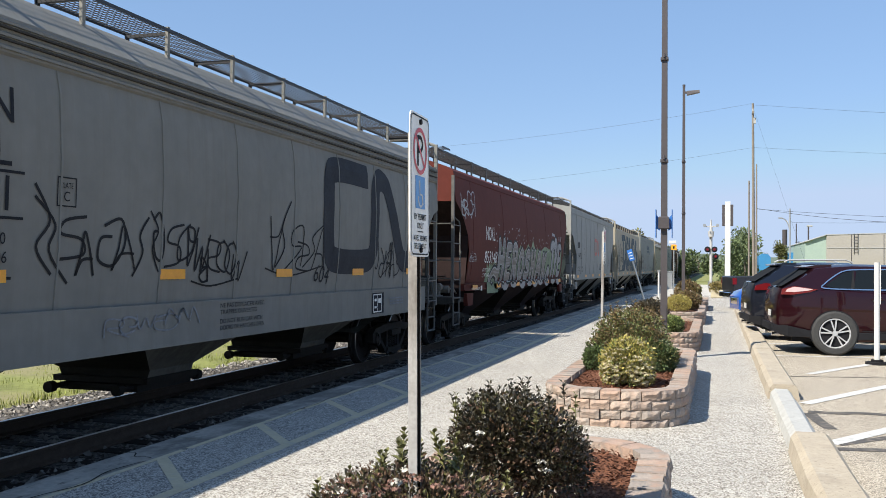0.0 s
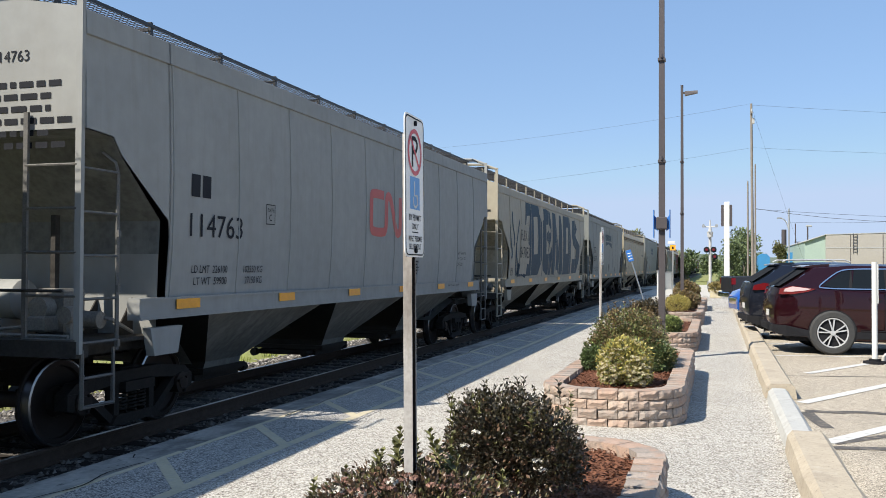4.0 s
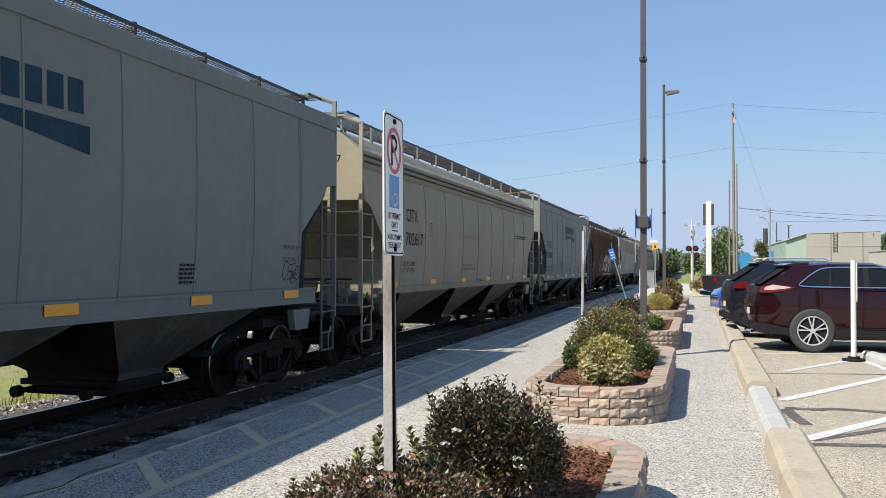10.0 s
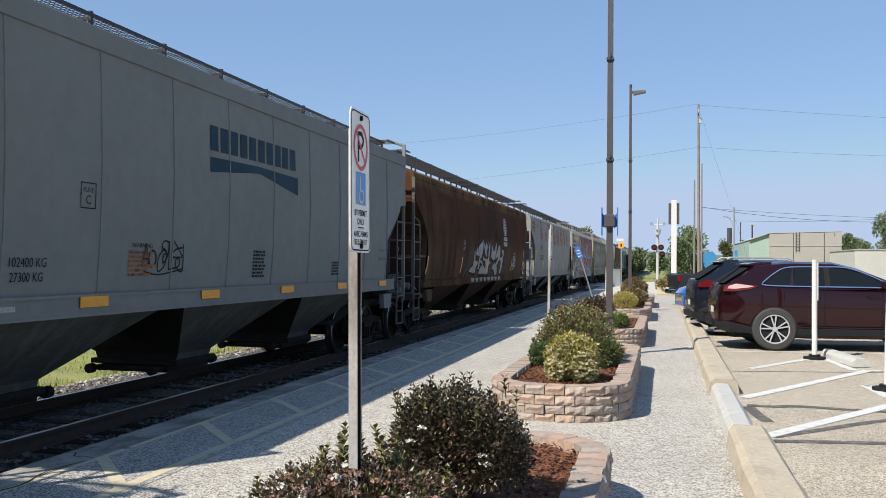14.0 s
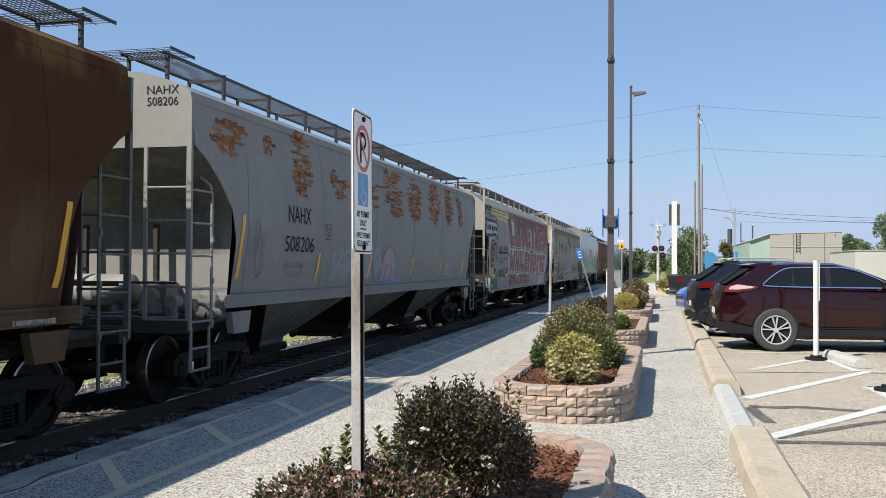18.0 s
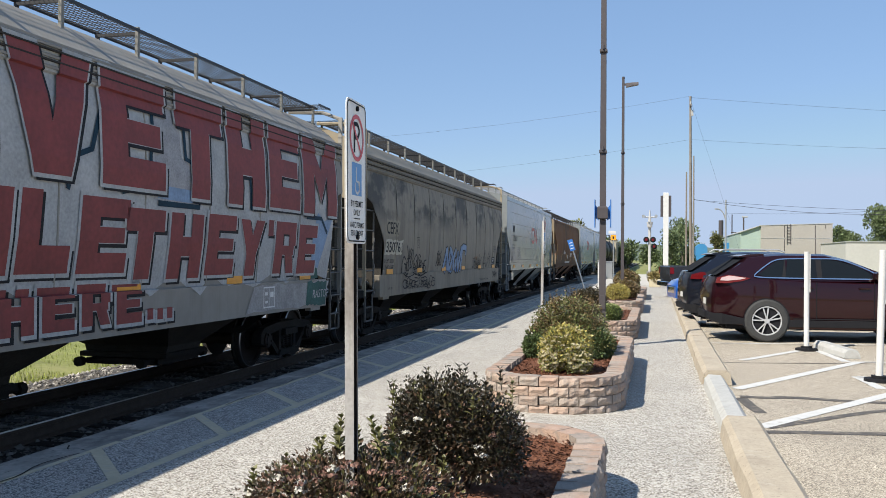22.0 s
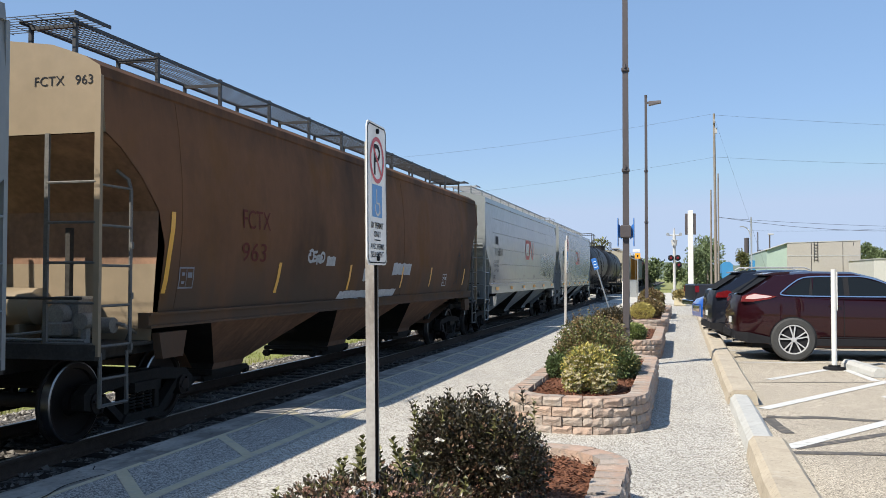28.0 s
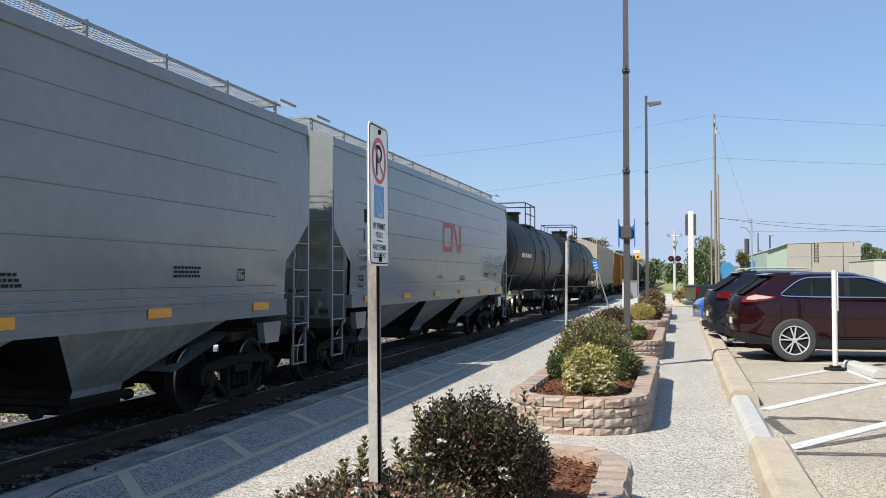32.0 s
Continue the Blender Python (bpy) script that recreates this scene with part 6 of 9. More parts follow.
def flame_letter(pts):
    """A smudged silver letter with a broad dark outline; pts go round it once."""
    rim = smooth_line(pts + pts[:1], 4)
    side_shape(C7, ribbon(rim, 0.17), SPRAYDARK, 0.005, "graffiti_outline", "dark sprayed outline of a silver letter")
    side_shape(C7, [rim[:-1]], SILVERP, 0.0075, "graffiti_letter", "smudged silver flame-like letter")


flame_letter([(6.83, 2.05), (6.90, 2.29), (7.02, 2.05), (7.09, 1.96), (7.46, 1.93), (7.40, 1.84), (7.22, 1.75), (7.19, 1.57), (6.76, 1.59), (6.29, 1.63), (6.49, 1.74), (6.73, 1.82)])
flame_letter([(7.07, 2.16), (7.18, 2.39), (7.30, 2.29), (7.35, 2.13)])
flame_letter([(7.41, 2.12), (7.39, 2.34), (7.47, 2.43), (7.54, 2.40), (7.52, 2.12)])
flame_letter([(7.57, 2.14), (7.56, 2.40), (7.71, 2.50), (7.99, 2.56), (8.11, 2.67), (8.18, 2.55), (8.16, 2.32), (8.03, 2.09), (7.86, 2.02), (7.69, 2.10)])
flame_letter([(7.52, 1.73), (7.67, 2.09), (7.76, 2.03), (7.74, 1.71), (7.61, 1.69)])
flame_letter([(7.80, 1.55), (7.95, 1.74), (8.19, 1.84), (7.81, 1.92), (7.81, 1.99), (8.23, 1.93), (8.28, 1.84), (8.67, 1.73), (8.54, 1.54)])
flame_letter([(8.34, 2.40), (8.35, 2.57), (8.55, 2.46), (8.74, 2.57), (8.91, 2.43), (8.82, 2.24), (8.85, 2.09), (8.59, 2.19)])
flame_letter([(8.29, 2.16), (8.38, 2.07), (9.04, 2.03), (9.16, 2.17), (9.08, 2.64), (9.24, 2.47), (9.36, 2.61), (9.41, 2.50), (9.37, 2.00), (9.68, 1.92), (9.33, 1.80), (9.38, 1.54), (8.72, 1.53), (8.59, 1.62), (8.80, 1.80), (8.60, 1.98), (8.33, 1.96)])
flame_letter([(9.70, 2.09), (9.71, 2.52), (10.11, 2.29), (10.52, 2.58), (10.60, 2.50), (10.51, 2.11), (10.27, 1.99), (10.04, 2.01)])
flame_letter([(10.51, 2.03), (10.86, 2.41), (11.20, 2.53), (11.36, 2.41), (11.48, 2.09), (11.91, 2.19), (11.68, 2.35), (12.03, 2.37), (12.13, 2.20), (11.98, 1.82), (11.93, 1.55), (11.60, 1.53), (11.66, 1.91), (11.34, 2.02), (10.93, 1.83), (10.67, 1.86), (11.12, 2.15), (10.87, 2.09)])
flame_letter([(10.10, 1.81), (10.48, 1.93), (10.59, 1.87), (10.90, 1.77), (11.13, 1.53), (10.79, 1.48), (10.35, 1.68), (10.06, 1.66)])
for k in range(8):
    a = 6.4 + k * 0.66
    side_shape(C7, [[(a + 0.26 + 0.24 * math.cos(radians(t)), 1.42 + 0.13 * math.sin(radians(t))) for t in range(180, 361, 20)]], SILVERP, 0.004, "graffiti_drip", "silver drip below the letters")
fat_strokes(C7, [[(5.55, 1.50), (5.93, 1.80), (6.12, 2.02), (6.45, 2.16), (6.75, 2.19)]], 0.26, [(BLACKP, 0.0, 0.006, "dark sprayed curling shape")], "graffiti_shape")
for a, b, q in ((5.14, 2.03, 0.13), (5.40, 1.83, 0.22), (5.66, 1.72, 0.10)):
    side_shape(C7, [[(a + q * (1.0 if i % 2 == 0 else 0.3) * math.sin(0.7854 * i), b + q * (1.0 if i % 2 == 0 else 0.3) * math.cos(0.7854 * i)) for i in range(8)]], BLACKP, 0.006, "painted_star", "black four-pointed star")
plate_box(C7, 5.2, 2.27, PALEP)
ov = []
for k in range(11):
    zz = 2.92 + k * 0.06
    hw = 0.36 * math.sqrt(max(0.05, 1 - ((zz - 3.22) / 0.36) ** 2))
    ov.append([(12.45 - hw, zz), (12.45 + hw, zz), (12.45 + hw, zz + 0.03), (12.45 - hw, zz + 0.03)])
for stripe in ov:
    side_shape(C7, [stripe], PALEP, 0.007, "company_mark", "pale stripe of an oval mark")
side_shape(C7, ribbon([(12.45, 2.95), (12.45, 3.35)], 0.13), PALEP, 0.009, "company_mark")
side_shape(C7, [[(12.12 + k * 0.11, z), (12.20 + k * 0.11, z), (12.20 + k * 0.11, z + 0.15), (12.12 + k * 0.11, z + 0.15)] for z in (2.52, 2.71) for k in range(7)], PALEP, 0.007, "company_name_bars", "two rows of plain pale bars")
fat_strokes(C7, [[(12.05, 1.58), (12.5, 1.85), (13.0, 2.15), (13.55, 2.5)], [(12.4, 1.6), (12.8, 1.75), (13.3, 1.95)], [(12.9, 1.62), (13.05, 2.0)]], 0.13, [(BLACKP, 0.0, 0.006, "dark sprayed figure")], "graffiti_shape")
scrawl(C7, 14.2, 1.75, 0.9, 0.5, PALEP, 75, 0.025, 6, 0.007, "white spray-paint scrawl")
slant_strips(C7, [1.0, 5.0, 9.05, 14.0])
slant_strips(C7, [16.9], 1.62, 0.85)
consol(C7, 14.4, 1.62, 0.28, PALEP)
letters(C7, "2 INCH HF COMP SHOES", 16.3, 1.28, 0.05, INKW, 0.6)

# blue-grey car with rust
letters(C8, "NAHX", 2.86, 2.52, 0.27, INK, 0.93)
letters(C8, "508206", 2.76, 2.06, 0.25, INK, 1.2)
weights(C8, 2.75, 1.66, "223800", "62200", OUTL)
plate_box(C8, 4.48, 2.29)
for k, (a, b, w, h) in enumerate(((0.55, 3.35, 0.8, 0.45), (2.0, 3.5, 0.4, 0.25), (3.0, 3.0, 0.75, 0.95), (4.76, 3.05, 0.72, 0.45), (6.19, 2.98, 1.25, 0.95), (8.14, 2.93, 1.15, 0.95), (9.95, 2.93, 1.0, 0.9), (11.7, 2.93, 1.1, 0.95), (13.4, 2.95, 0.8, 0.9), (14.9, 2.95, 0.6, 0.8))):
    rust_patch(C8, a - 0.1 * w, b - 0.05 * h, w * 1.2, h * 1.12, 80 + k, 85 if w > 0.7 else 40)
bubbles(C8, 4.85, 1.48, 2.9, 0.80, 5, 83, FADEDP, OUTL)
dome = [(8.35 + 0.55 * math.cos(radians(t)), 1.55 + 0.72 * math.sin(radians(t))) for t in range(0, 181, 12)]
side_shape(C8, [dome], PINKP, 0.006, "graffiti_dome", "faded pink domed figure")
side_shape(C8, ribbon(dome, 0.10) + ribbon([(x * 0.45 + 8.35 * 0.55, 1.55 + (z - 1.55) * 0.45) for x, z in dome], 0.07), OUTL, 0.008, "graffiti_outline", "grey outline of a domed figure")
scrawl(C8, 7.7, 1.45, 1.5, 0.14, SKYP, 88, 0.04, 6)
slant_strips(C8, [4.1, 6.94, 10.1, 12.9, 15.6])
slant_strips(C8, [1.15], 1.65, 0.90)
scrawl(C8, 1.4, 1.7, 0.6, 0.7, OUTL, 89, 0.015, 5)
consol(C8, 13.6, 1.62, 0.28, PALEP)
end_letters(C8, "NAHX", 0.87, 4.03, 0.11)
end_letters(C8, "508206", 0.87, 3.88, 0.11, width=0.44)

# car painted over with red block letters
rough_patch(C9, 4.45, 1.44, 12.0, 2.38, PALEP, 91, 30, 0.003, "painted_ground", "pale painted ground of the letters")


def box2(a, b, c, d):
    return [(a, b), (c, b), (c, d), (a, d)]


def both_sides(p):
    return [p, [(1 - u, v) for u, v in reversed(p)]]


BLOCKS = {
    "L": [box2(0, 0, 0.38, 1), box2(0.38, 0, 1, 0.34)],
    "O": [box2(0, 0, 0.38, 1), box2(0.66, 0, 1, 1), box2(0.38, 0, 0.66, 0.34), box2(0.38, 0.68, 0.66, 1)],
    "V": both_sides([(0, 1), (0.36, 1), (0.5, 0.42), (0.5, 0), (0.28, 0)]),
    "E": [box2(0, 0, 0.38, 1), box2(0.38, 0, 1, 0.27), box2(0.38, 0.40, 0.92, 0.61), box2(0.38, 0.74, 1, 1)],
    "T": [box2(0, 0.68, 1, 1), box2(0.30, 0, 0.70, 0.68)],
    "H": [box2(0, 0, 0.37, 1), box2(0.63, 0, 1, 1), box2(0.37, 0.34, 0.63, 0.64)],
    "M": both_sides([(0, 0), (0.30, 0), (0.30, 0.55), (0.5, 0.18), (0.5, 0.6), (0.30, 1), (0, 1)]),
    "W": both_sides([(0.14, 0), (0.36, 0), (0.5, 0.45), (0.5, 0.86), (0.32, 0.5), (0.26, 1), (0, 1)]),
    "I": [box2(0, 0, 1, 1)],
    "Y": both_sides([(0, 1), (0.36, 1), (0.5, 0.72), (0.5, 0), (0.30, 0), (0.30, 0.4)]),
    "R": [box2(0, 0, 0.37, 1), box2(0.37, 0.76, 1, 1), box2(0.66, 0.54, 1, 0.76), box2(0.37, 0.36, 0.92, 0.54), [(0.5, 0.36), (0.86, 0.36), (1, 0), (0.64, 0)]],
    "S": [box2(0, 0.76, 1, 1), box2(0, 0.60, 0.36, 0.76), box2(0, 0.40, 1, 0.60), box2(0.64, 0.24, 1, 0.40), box2(0, 0, 1, 0.24)],
    "'": [box2(0, 0.7, 1, 1)],
    ".": [box2(0, 0, 1, 0.3)],
}


def block_row(txt, y, z, w, h, lean=0.0, proud=0.009):
    """A row of heavy square letters: a black shadow, a pale rim and a red face each."""
    widths = {"I": 0.5, "'": 0.3, "M": 1.3, "W": 1.35, ".": 0.35, " ": 0.35, "L": 0.9}
    tot = sum(widths.get(c, 1.0) for c in txt)
    r = random.Random(len(txt))
    x = y
    for c in txt:
        cw = w * widths.get(c, 1.0) / tot
        up = r.uniform(-0.03, 0.03) * h
        if c != " ":
            for m, dx, dz, grow, k, lab in ((BLACKP, 0.05, -0.045, 0.012, 0, "black shadow of a block letter"), (PALEP, 0.0, 0.0, 0.03, 0.002, "pale rim of a block letter"), (REDP, 0.0, 0.0, -0.012, 0.004, "dark red block letter")):
                bw, bh = cw * 0.93 - 0.05, h - 0.04
                polys = [[(x + dx + u * bw + (u - 0.5) * 2 * grow + lean * v * bh, z + up + dz + v * bh + (v - 0.5) * 2 * grow) for u, v in p] for p in BLOCKS[c]]
                side_shape(C9, polys, m, proud + k, "graffiti_letter", lab)
        x += cw


block_row("LOVE", 4.85, 2.62, 5.65, 1.30, 0.0, 0.024)
block_row("THEM", 10.6, 2.58, 5.92, 1.34, 0.0, 0.024)
side_shape(C9, [[(15.20, 1.64), (15.22, 2.18), (15.43, 2.60), (15.76, 2.46), (16.20, 2.56), (15.85, 2.10), (15.55, 1.64)]], SKYP, 0.0095, "painted_panel", "pale blue painted field")
side_shape(C9, [[(15.0, 1.64), (15.52, 1.63), (15.6, 1.46), (15.0, 1.44)]], TEALP, 0.010, "painted_ground", "dark teal painted field")
rough_patch(C9, 14.9, 1.0, 1.0, 0.40, TEALP, 95, 12, 0.006)
block_row("WHILE", 4.85, 1.62, 4.85, 0.88, 0.08)
block_row("THEY'RE", 9.5, 1.56, 6.0, 0.88, 0.08)
block_row("STILL HERE...", 4.62, 1.08, 6.0, 0.50)
FADEDW = mat("sprayed_lilac", (0.27, 0.25, 0.31), 0.6, 0, 0.3, 3)
TANP = mat("sprayed_tan", (0.36, 0.30, 0.22), 0.6, 0, 0.3, 3)
STRAWP = mat("sprayed_straw_yellow", (0.50, 0.40, 0.19), 0.6, 0, 0.3, 2)
side_shape(C9, [[(0.43, 2.83), (2.18, 2.84), (2.39, 1.77), (1.96, 1.44), (0.82, 1.50), (0.47, 2.32)]], TANP, 0.003, "painted_ground", "tan painted ground behind a rose")
side_shape(C9, [[(0.84, 3.57), (4.65, 3.46), (4.52, 3.62), (0.97, 3.62)]], STRAWP, 0.003, "painted_band", "straw-yellow painted band")
side_shape(C9, [[(-0.05, 3.45), (0.82, 3.47), (1.0, 3.86), (0.59, 3.78), (0.29, 3.86), (0.13, 3.86)]], OUTL, 0.024, "painted_shape", "dark grey sprayed shape")
side_shape(C9, ribbon(smooth_line([(-0.1, 3.46), (0.13, 3.84), (0.45, 3.76), (0.62, 3.74), (1.02, 3.88), (0.84, 3.48)], 5), 0.07), BLACKP, 0.027, "graffiti_stroke", "sprayed outline stroke")
side_shape(C9, [[(1.02, 3.62), (4.64, 3.62), (4.70, 3.92), (1.06, 3.92)]], STRAWP, 0.024, "painted_band", "straw-yellow painted band")
side_shape(C9, [[(2.5, 1.69), (4.56, 1.76), (4.57, 1.44), (2.6, 1.44)]], TEALP, 0.004, "painted_ground", "dark teal painted field")
side_shape(C9, [[(2.45, 2.27), (4.55, 2.24), (4.49, 2.07), (2.46, 1.77)]], OUTL, 0.005, "painted_ground", "grey painted field")
rough_patch(C9, 0.9, 1.02, 1.3, 0.36, TEALP, 96, 12, 0.003)
rough_patch(C9, 2.2, 1.02, 2.2, 0.36, OUTL, 98, 12, 0.003)
ribbon_scroll = smooth_line([(-0.02, 3.41), (0.66, 3.40), (1.84, 3.40), (2.24, 3.27), (2.30, 3.0), (2.1, 2.81), (1.81, 2.94), (0.86, 2.90), (-0.02, 2.88)], 5)
side_shape(C9, [ribbon_scroll], PALEP, 0.004, "painted_scroll", "pale painted scroll")
side_shape(C9, ribbon(ribbon_scroll, 0.10), NAVYP, 0.006, "painted_outline", "dark outline of a painted scroll")
for k, (ch, a, b, h) in enumerate(zip("Iloveyoumom", (0.06, 0.32, 0.45, 0.60, 0.72, 0.98, 1.15, 1.30, 1.55, 1.78, 1.92), (3.05, 3.06, 3.06, 3.07, 3.06, 2.98, 3.06, 3.05, 3.08, 3.09, 3.07), (0.30, 0.32, 0.17, 0.19, 0.17, 0.28, 0.17, 0.17, 0.15, 0.15, 0.15))):
    letters(C9, ch, a, b, h, BLACKP, None, 0.009, 0.045, 0.25, "graffiti_words", "dark brush-script letter")
rose = smooth_line([(0.96, 2.6), (1.19, 2.73), (1.48, 2.71), (1.66, 2.79), (1.93, 2.73), (2.1, 2.46), (1.94, 2.23), (1.56, 2.03), (1.49, 1.9), (1.21, 1.81), (0.97, 1.9), (0.94, 2.1), (1.1, 2.28), (1.0, 2.44), (0.96, 2.6)], 4)
side_shape(C9, [[(0.8, 2.46), (1.03, 2.36), (1.1, 2.15), (0.87, 2.22)], [(2.1, 2.42), (2.31, 2.5), (2.27, 2.29), (1.87, 1.86), (1.83, 2.04)]], TEALP, 0.005, "rose_painting", "dark green painted leaves")
side_shape(C9, [rose], REDP, 0.007, "rose_painting", "dark red painted rose")
side_shape(C9, ribbon(rose, 0.075), BLACKP, 0.0085, "rose_painting", "black outline of a rose")
DEEPRED = mat("sprayed_deep_red", (0.085, 0.012, 0.014), 0.6, 0, 0.3, 3)
for k, (f, turn) in enumerate(((0.78, 0.10), (0.56, -0.12), (0.36, 0.15), (0.20, 0.0))):
    ring = []
    for a, b in rose:
        u, v = a - 1.50, b - 2.36
        q = f * (1 + 0.10 * math.sin(3.0 * math.atan2(v, u) + k * 1.3))
        ring.append((1.52 + q * (u * math.cos(turn) - v * math.sin(turn)), 2.38 + q * (u * math.sin(turn) + v * math.cos(turn))))
    side_shape(C9, [ring], DEEPRED if k % 2 == 0 else REDP, 0.009 + 0.0016 * k, "rose_painting", "layered petals of a painted rose")
    side_shape(C9, ribbon(ring[k * 4:len(ring) - 6], 0.030), CREAMP if k % 2 == 0 else BLACKP, 0.0098 + 0.0016 * k, "rose_painting", "petal line of a painted rose")
side_shape(C9, ribbon([(a * 0.96 + 0.06, b * 0.96 + 0.09) for a, b in rose[6:36]], 0.028), CREAMP, 0.0088, "rose_painting", "cream edge of a rose")
side_shape(C9, ribbon(smooth_line([(1.58, 1.94), (1.72, 1.7), (1.86, 1.45)], 5), 0.16) + ribbon(smooth_line([(1.9, 1.75), (2.15, 1.62), (2.35, 1.45)], 5), 0.10), NAVYP, 0.0055, "rose_painting", "dark painted stem")
fat_strokes(C9, [[(2.45, 2.22), (2.2, 1.95), (2.25, 1.6)], [(2.32, 3.2), (2.42, 2.9), (2.3, 2.6)]], 0.10, [(FADEDW, 0.0, 0.0052, "pale lilac spray shade")], "graffiti_stroke")
for pts, w, m in (([(2.45, 2.31), (3.61, 2.32), (4.61, 2.27), (4.71, 1.76), (4.57, 1.45)], 0.06, BLACKP), ([(1.56, 1.95), (1.88, 1.59), (2.05, 1.45)], 0.09, NAVYP), ([(-0.01, 2.87), (0.37, 2.82), (0.44, 2.4)], 0.08, NAVYP),
                  ([(0.57, 1.77), (0.82, 1.53), (0.9, 1.45)], 0.06, BLACKP), ([(1.12, 3.61), (1.10, 3.57), (1.98, 3.58), (2.45, 3.43)], 0.05, REDP), ([(2.3, 2.6), (2.2, 2.2), (2.35, 1.9), (2.25, 1.6)], 0.06, SKYP)):
    side_shape(C9, ribbon(smooth_line(pts, 5), w), m, 0.011, "graffiti_stroke", "sprayed outline stroke")
side_shape(C9, [[(3.68, 1.97), (3.95, 2.22), (4.1, 1.87), (3.85, 1.49), (3.53, 1.45), (3.79, 1.71)]], BLACKP, 0.009, "graffiti_claw", "black curved claw shape")
side_shape(C9, [[(3.72, 1.93), (3.93, 2.12), (4.03, 1.86), (3.82, 1.55), (3.66, 1.52), (3.84, 1.72)]], PALEP, 0.012, "graffiti_claw", "pale curved claw shape")
bars(C9, 0.0, 1.12, 1.0, 0.09, 1, PALEP, 99, 0.012)
letters(C9, "NKLX 200855", 2.45, 2.32, 0.26, INK, 1.95)
weights(C9, 2.45, 1.92, "224600", "61400")
letters(C9, "CU FT  5250", 3.4, 2.06, 0.09, INK, 0.75)
rough_patch(C9, 12.6, 1.0, 3.4, 0.40, GREYP, 97, 12, 0.003)
letters(C9, "RASTOP", 15.2, 1.12, 0.14, PALEP, 0.75, slant=0.2, proud=0.012)
consol(C9, 13.2, 1.05, 0.32, INKW)
end_letters(C9, "NKLX 200855", 0.3, 3.75, 0.10)
for p, m, lab in (([(10.12, 2.50), (11.26, 2.48), (11.2, 3.0), (10.75, 3.05), (10.7, 3.6), (10.15, 3.6)], FROSTP, "pale grey-green painted panel"), ([(10.2, 2.52), (11.2, 2.5), (11.2, 2.66), (10.2, 2.68)], SKYP, "pale blue painted band")):
    side_shape(C9, [p], m, 0.0065 if m is FROSTP else 0.008, "painted_panel", lab)
for pts in ([(8.5, 2.5), (8.6, 2.85), (8.9, 2.95), (9.15, 3.6)], [(9.45, 2.55), (10.0, 2.62), (10.1, 3.55)], [(10.2, 2.46), (11.2, 2.46), (11.25, 2.95), (10.85, 3.05), (10.8, 3.55)], [(12.3, 2.5), (12.4, 2.95), (12.7, 2.95), (12.75, 2.5)], [(14.9, 2.5), (15.6, 2.5), (15.9, 2.25)]):
    side_shape(C9, ribbon(pts, 0.07), NAVYP, 0.0145, "painted_outline", "dark blue outline between letters")

# dusty beige car
rough_patch(C10, 1.28, 2.29, 1.14, 0.36, P_CITX, 108, proud=0.004)
rough_patch(C10, 1.24, 1.88, 1.50, 0.33, CREAMP, 109, proud=0.004)
letters(C10, "CEFX", 1.36, 2.34, 0.27, INK, 0.92, bold=0.01)
letters(C10, "350761", 1.34, 1.93, 0.24, INK, 1.3, bold=0.015)
plate_box(C10, 3.97, 2.05)
weights(C10, 1.22, 1.55, "223400", "61600")
for a, b, w, h, s, st in ((2.75, 1.42, 1.1, 0.56, 101, 0.030), (3.8, 1.42, 1.15, 0.50, 110, 0.030), (2.7, 1.08, 1.5, 0.28, 111, 0.026), (4.3, 1.05, 1.4, 0.30, 102, 0.026), (6.08, 1.60, 0.55, 0.36, 103, 0.028), (11.2, 1.5, 1.2, 0.35, 104, 0.016), (11.8, 1.46, 0.8, 0.34, 105, 0.018), (14.6, 1.10, 0.9, 0.22, 107, 0.022)):
    scrawl(C10, a, b, w, h, BLACKP, s, st, 6, label="black spray-paint scrawl")
BLUE_COATS = [(BLACKP, 0.07, 0.006, "black outline of a sky-blue letter"), (SKYP, 0.0, 0.010, "sky-blue graffiti letter")]
for line in ([(6.95, 1.46), (7.16, 1.75), (7.32, 2.04), (7.44, 1.75), (7.52, 1.46)], [(7.74, 2.05), (7.68, 1.75), (7.66, 1.47), (7.9, 1.55), (8.06, 1.85), (7.80, 2.04)], [(8.48, 2.02), (8.24, 1.75), (8.40, 1.46), (8.60, 1.75), (8.66, 1.46)],
             [(8.80, 1.94), (8.90, 1.65), (8.97, 1.46), (9.12, 1.8), (9.25, 2.08)], [(9.34, 1.50), (9.36, 1.8), (9.42, 2.10), (9.72, 2.13), (9.98, 2.10), (9.94, 1.96)]):
    fat_strokes(C10, [line], 0.17, BLUE_COATS)
fat_strokes(C10, [[(12.88, 1.44), (13.05, 1.75), (13.22, 2.07), (13.4, 1.75), (13.62, 1.5), (13.85, 1.8), (14.02, 2.04)], [(13.02, 1.62), (13.4, 1.62)], [(13.75, 1.5), (14.0, 1.75), (14.3, 1.85), (14.2, 1.5)]], 0.035, [(BLACKP, 0.0, 0.007, "sweeping black spray line")], "graffiti_tag")
letters(C10, "young", 11.3, 1.72, 0.13, RUSTP, 0.6, slant=0.2)
letters(C10, "EXW 10-8 H 9-9", 14.78, 2.18, 0.055, INK, 0.62)
letters(C10, "EW  6-6 H 15-0", 14.78, 2.09, 0.055, INK, 0.60)
letters(C10, "CU FT 5150", 14.78, 2.0, 0.055, INK, 0.45)
side_shape(C10, [[(14.64, 1.50), (15.22, 1.50), (15.22, 1.83), (14.64, 1.83)]], INK, 0.006, "stencil_panel")
consol(C10, 14.72, 1.53, 0.27, INKW)
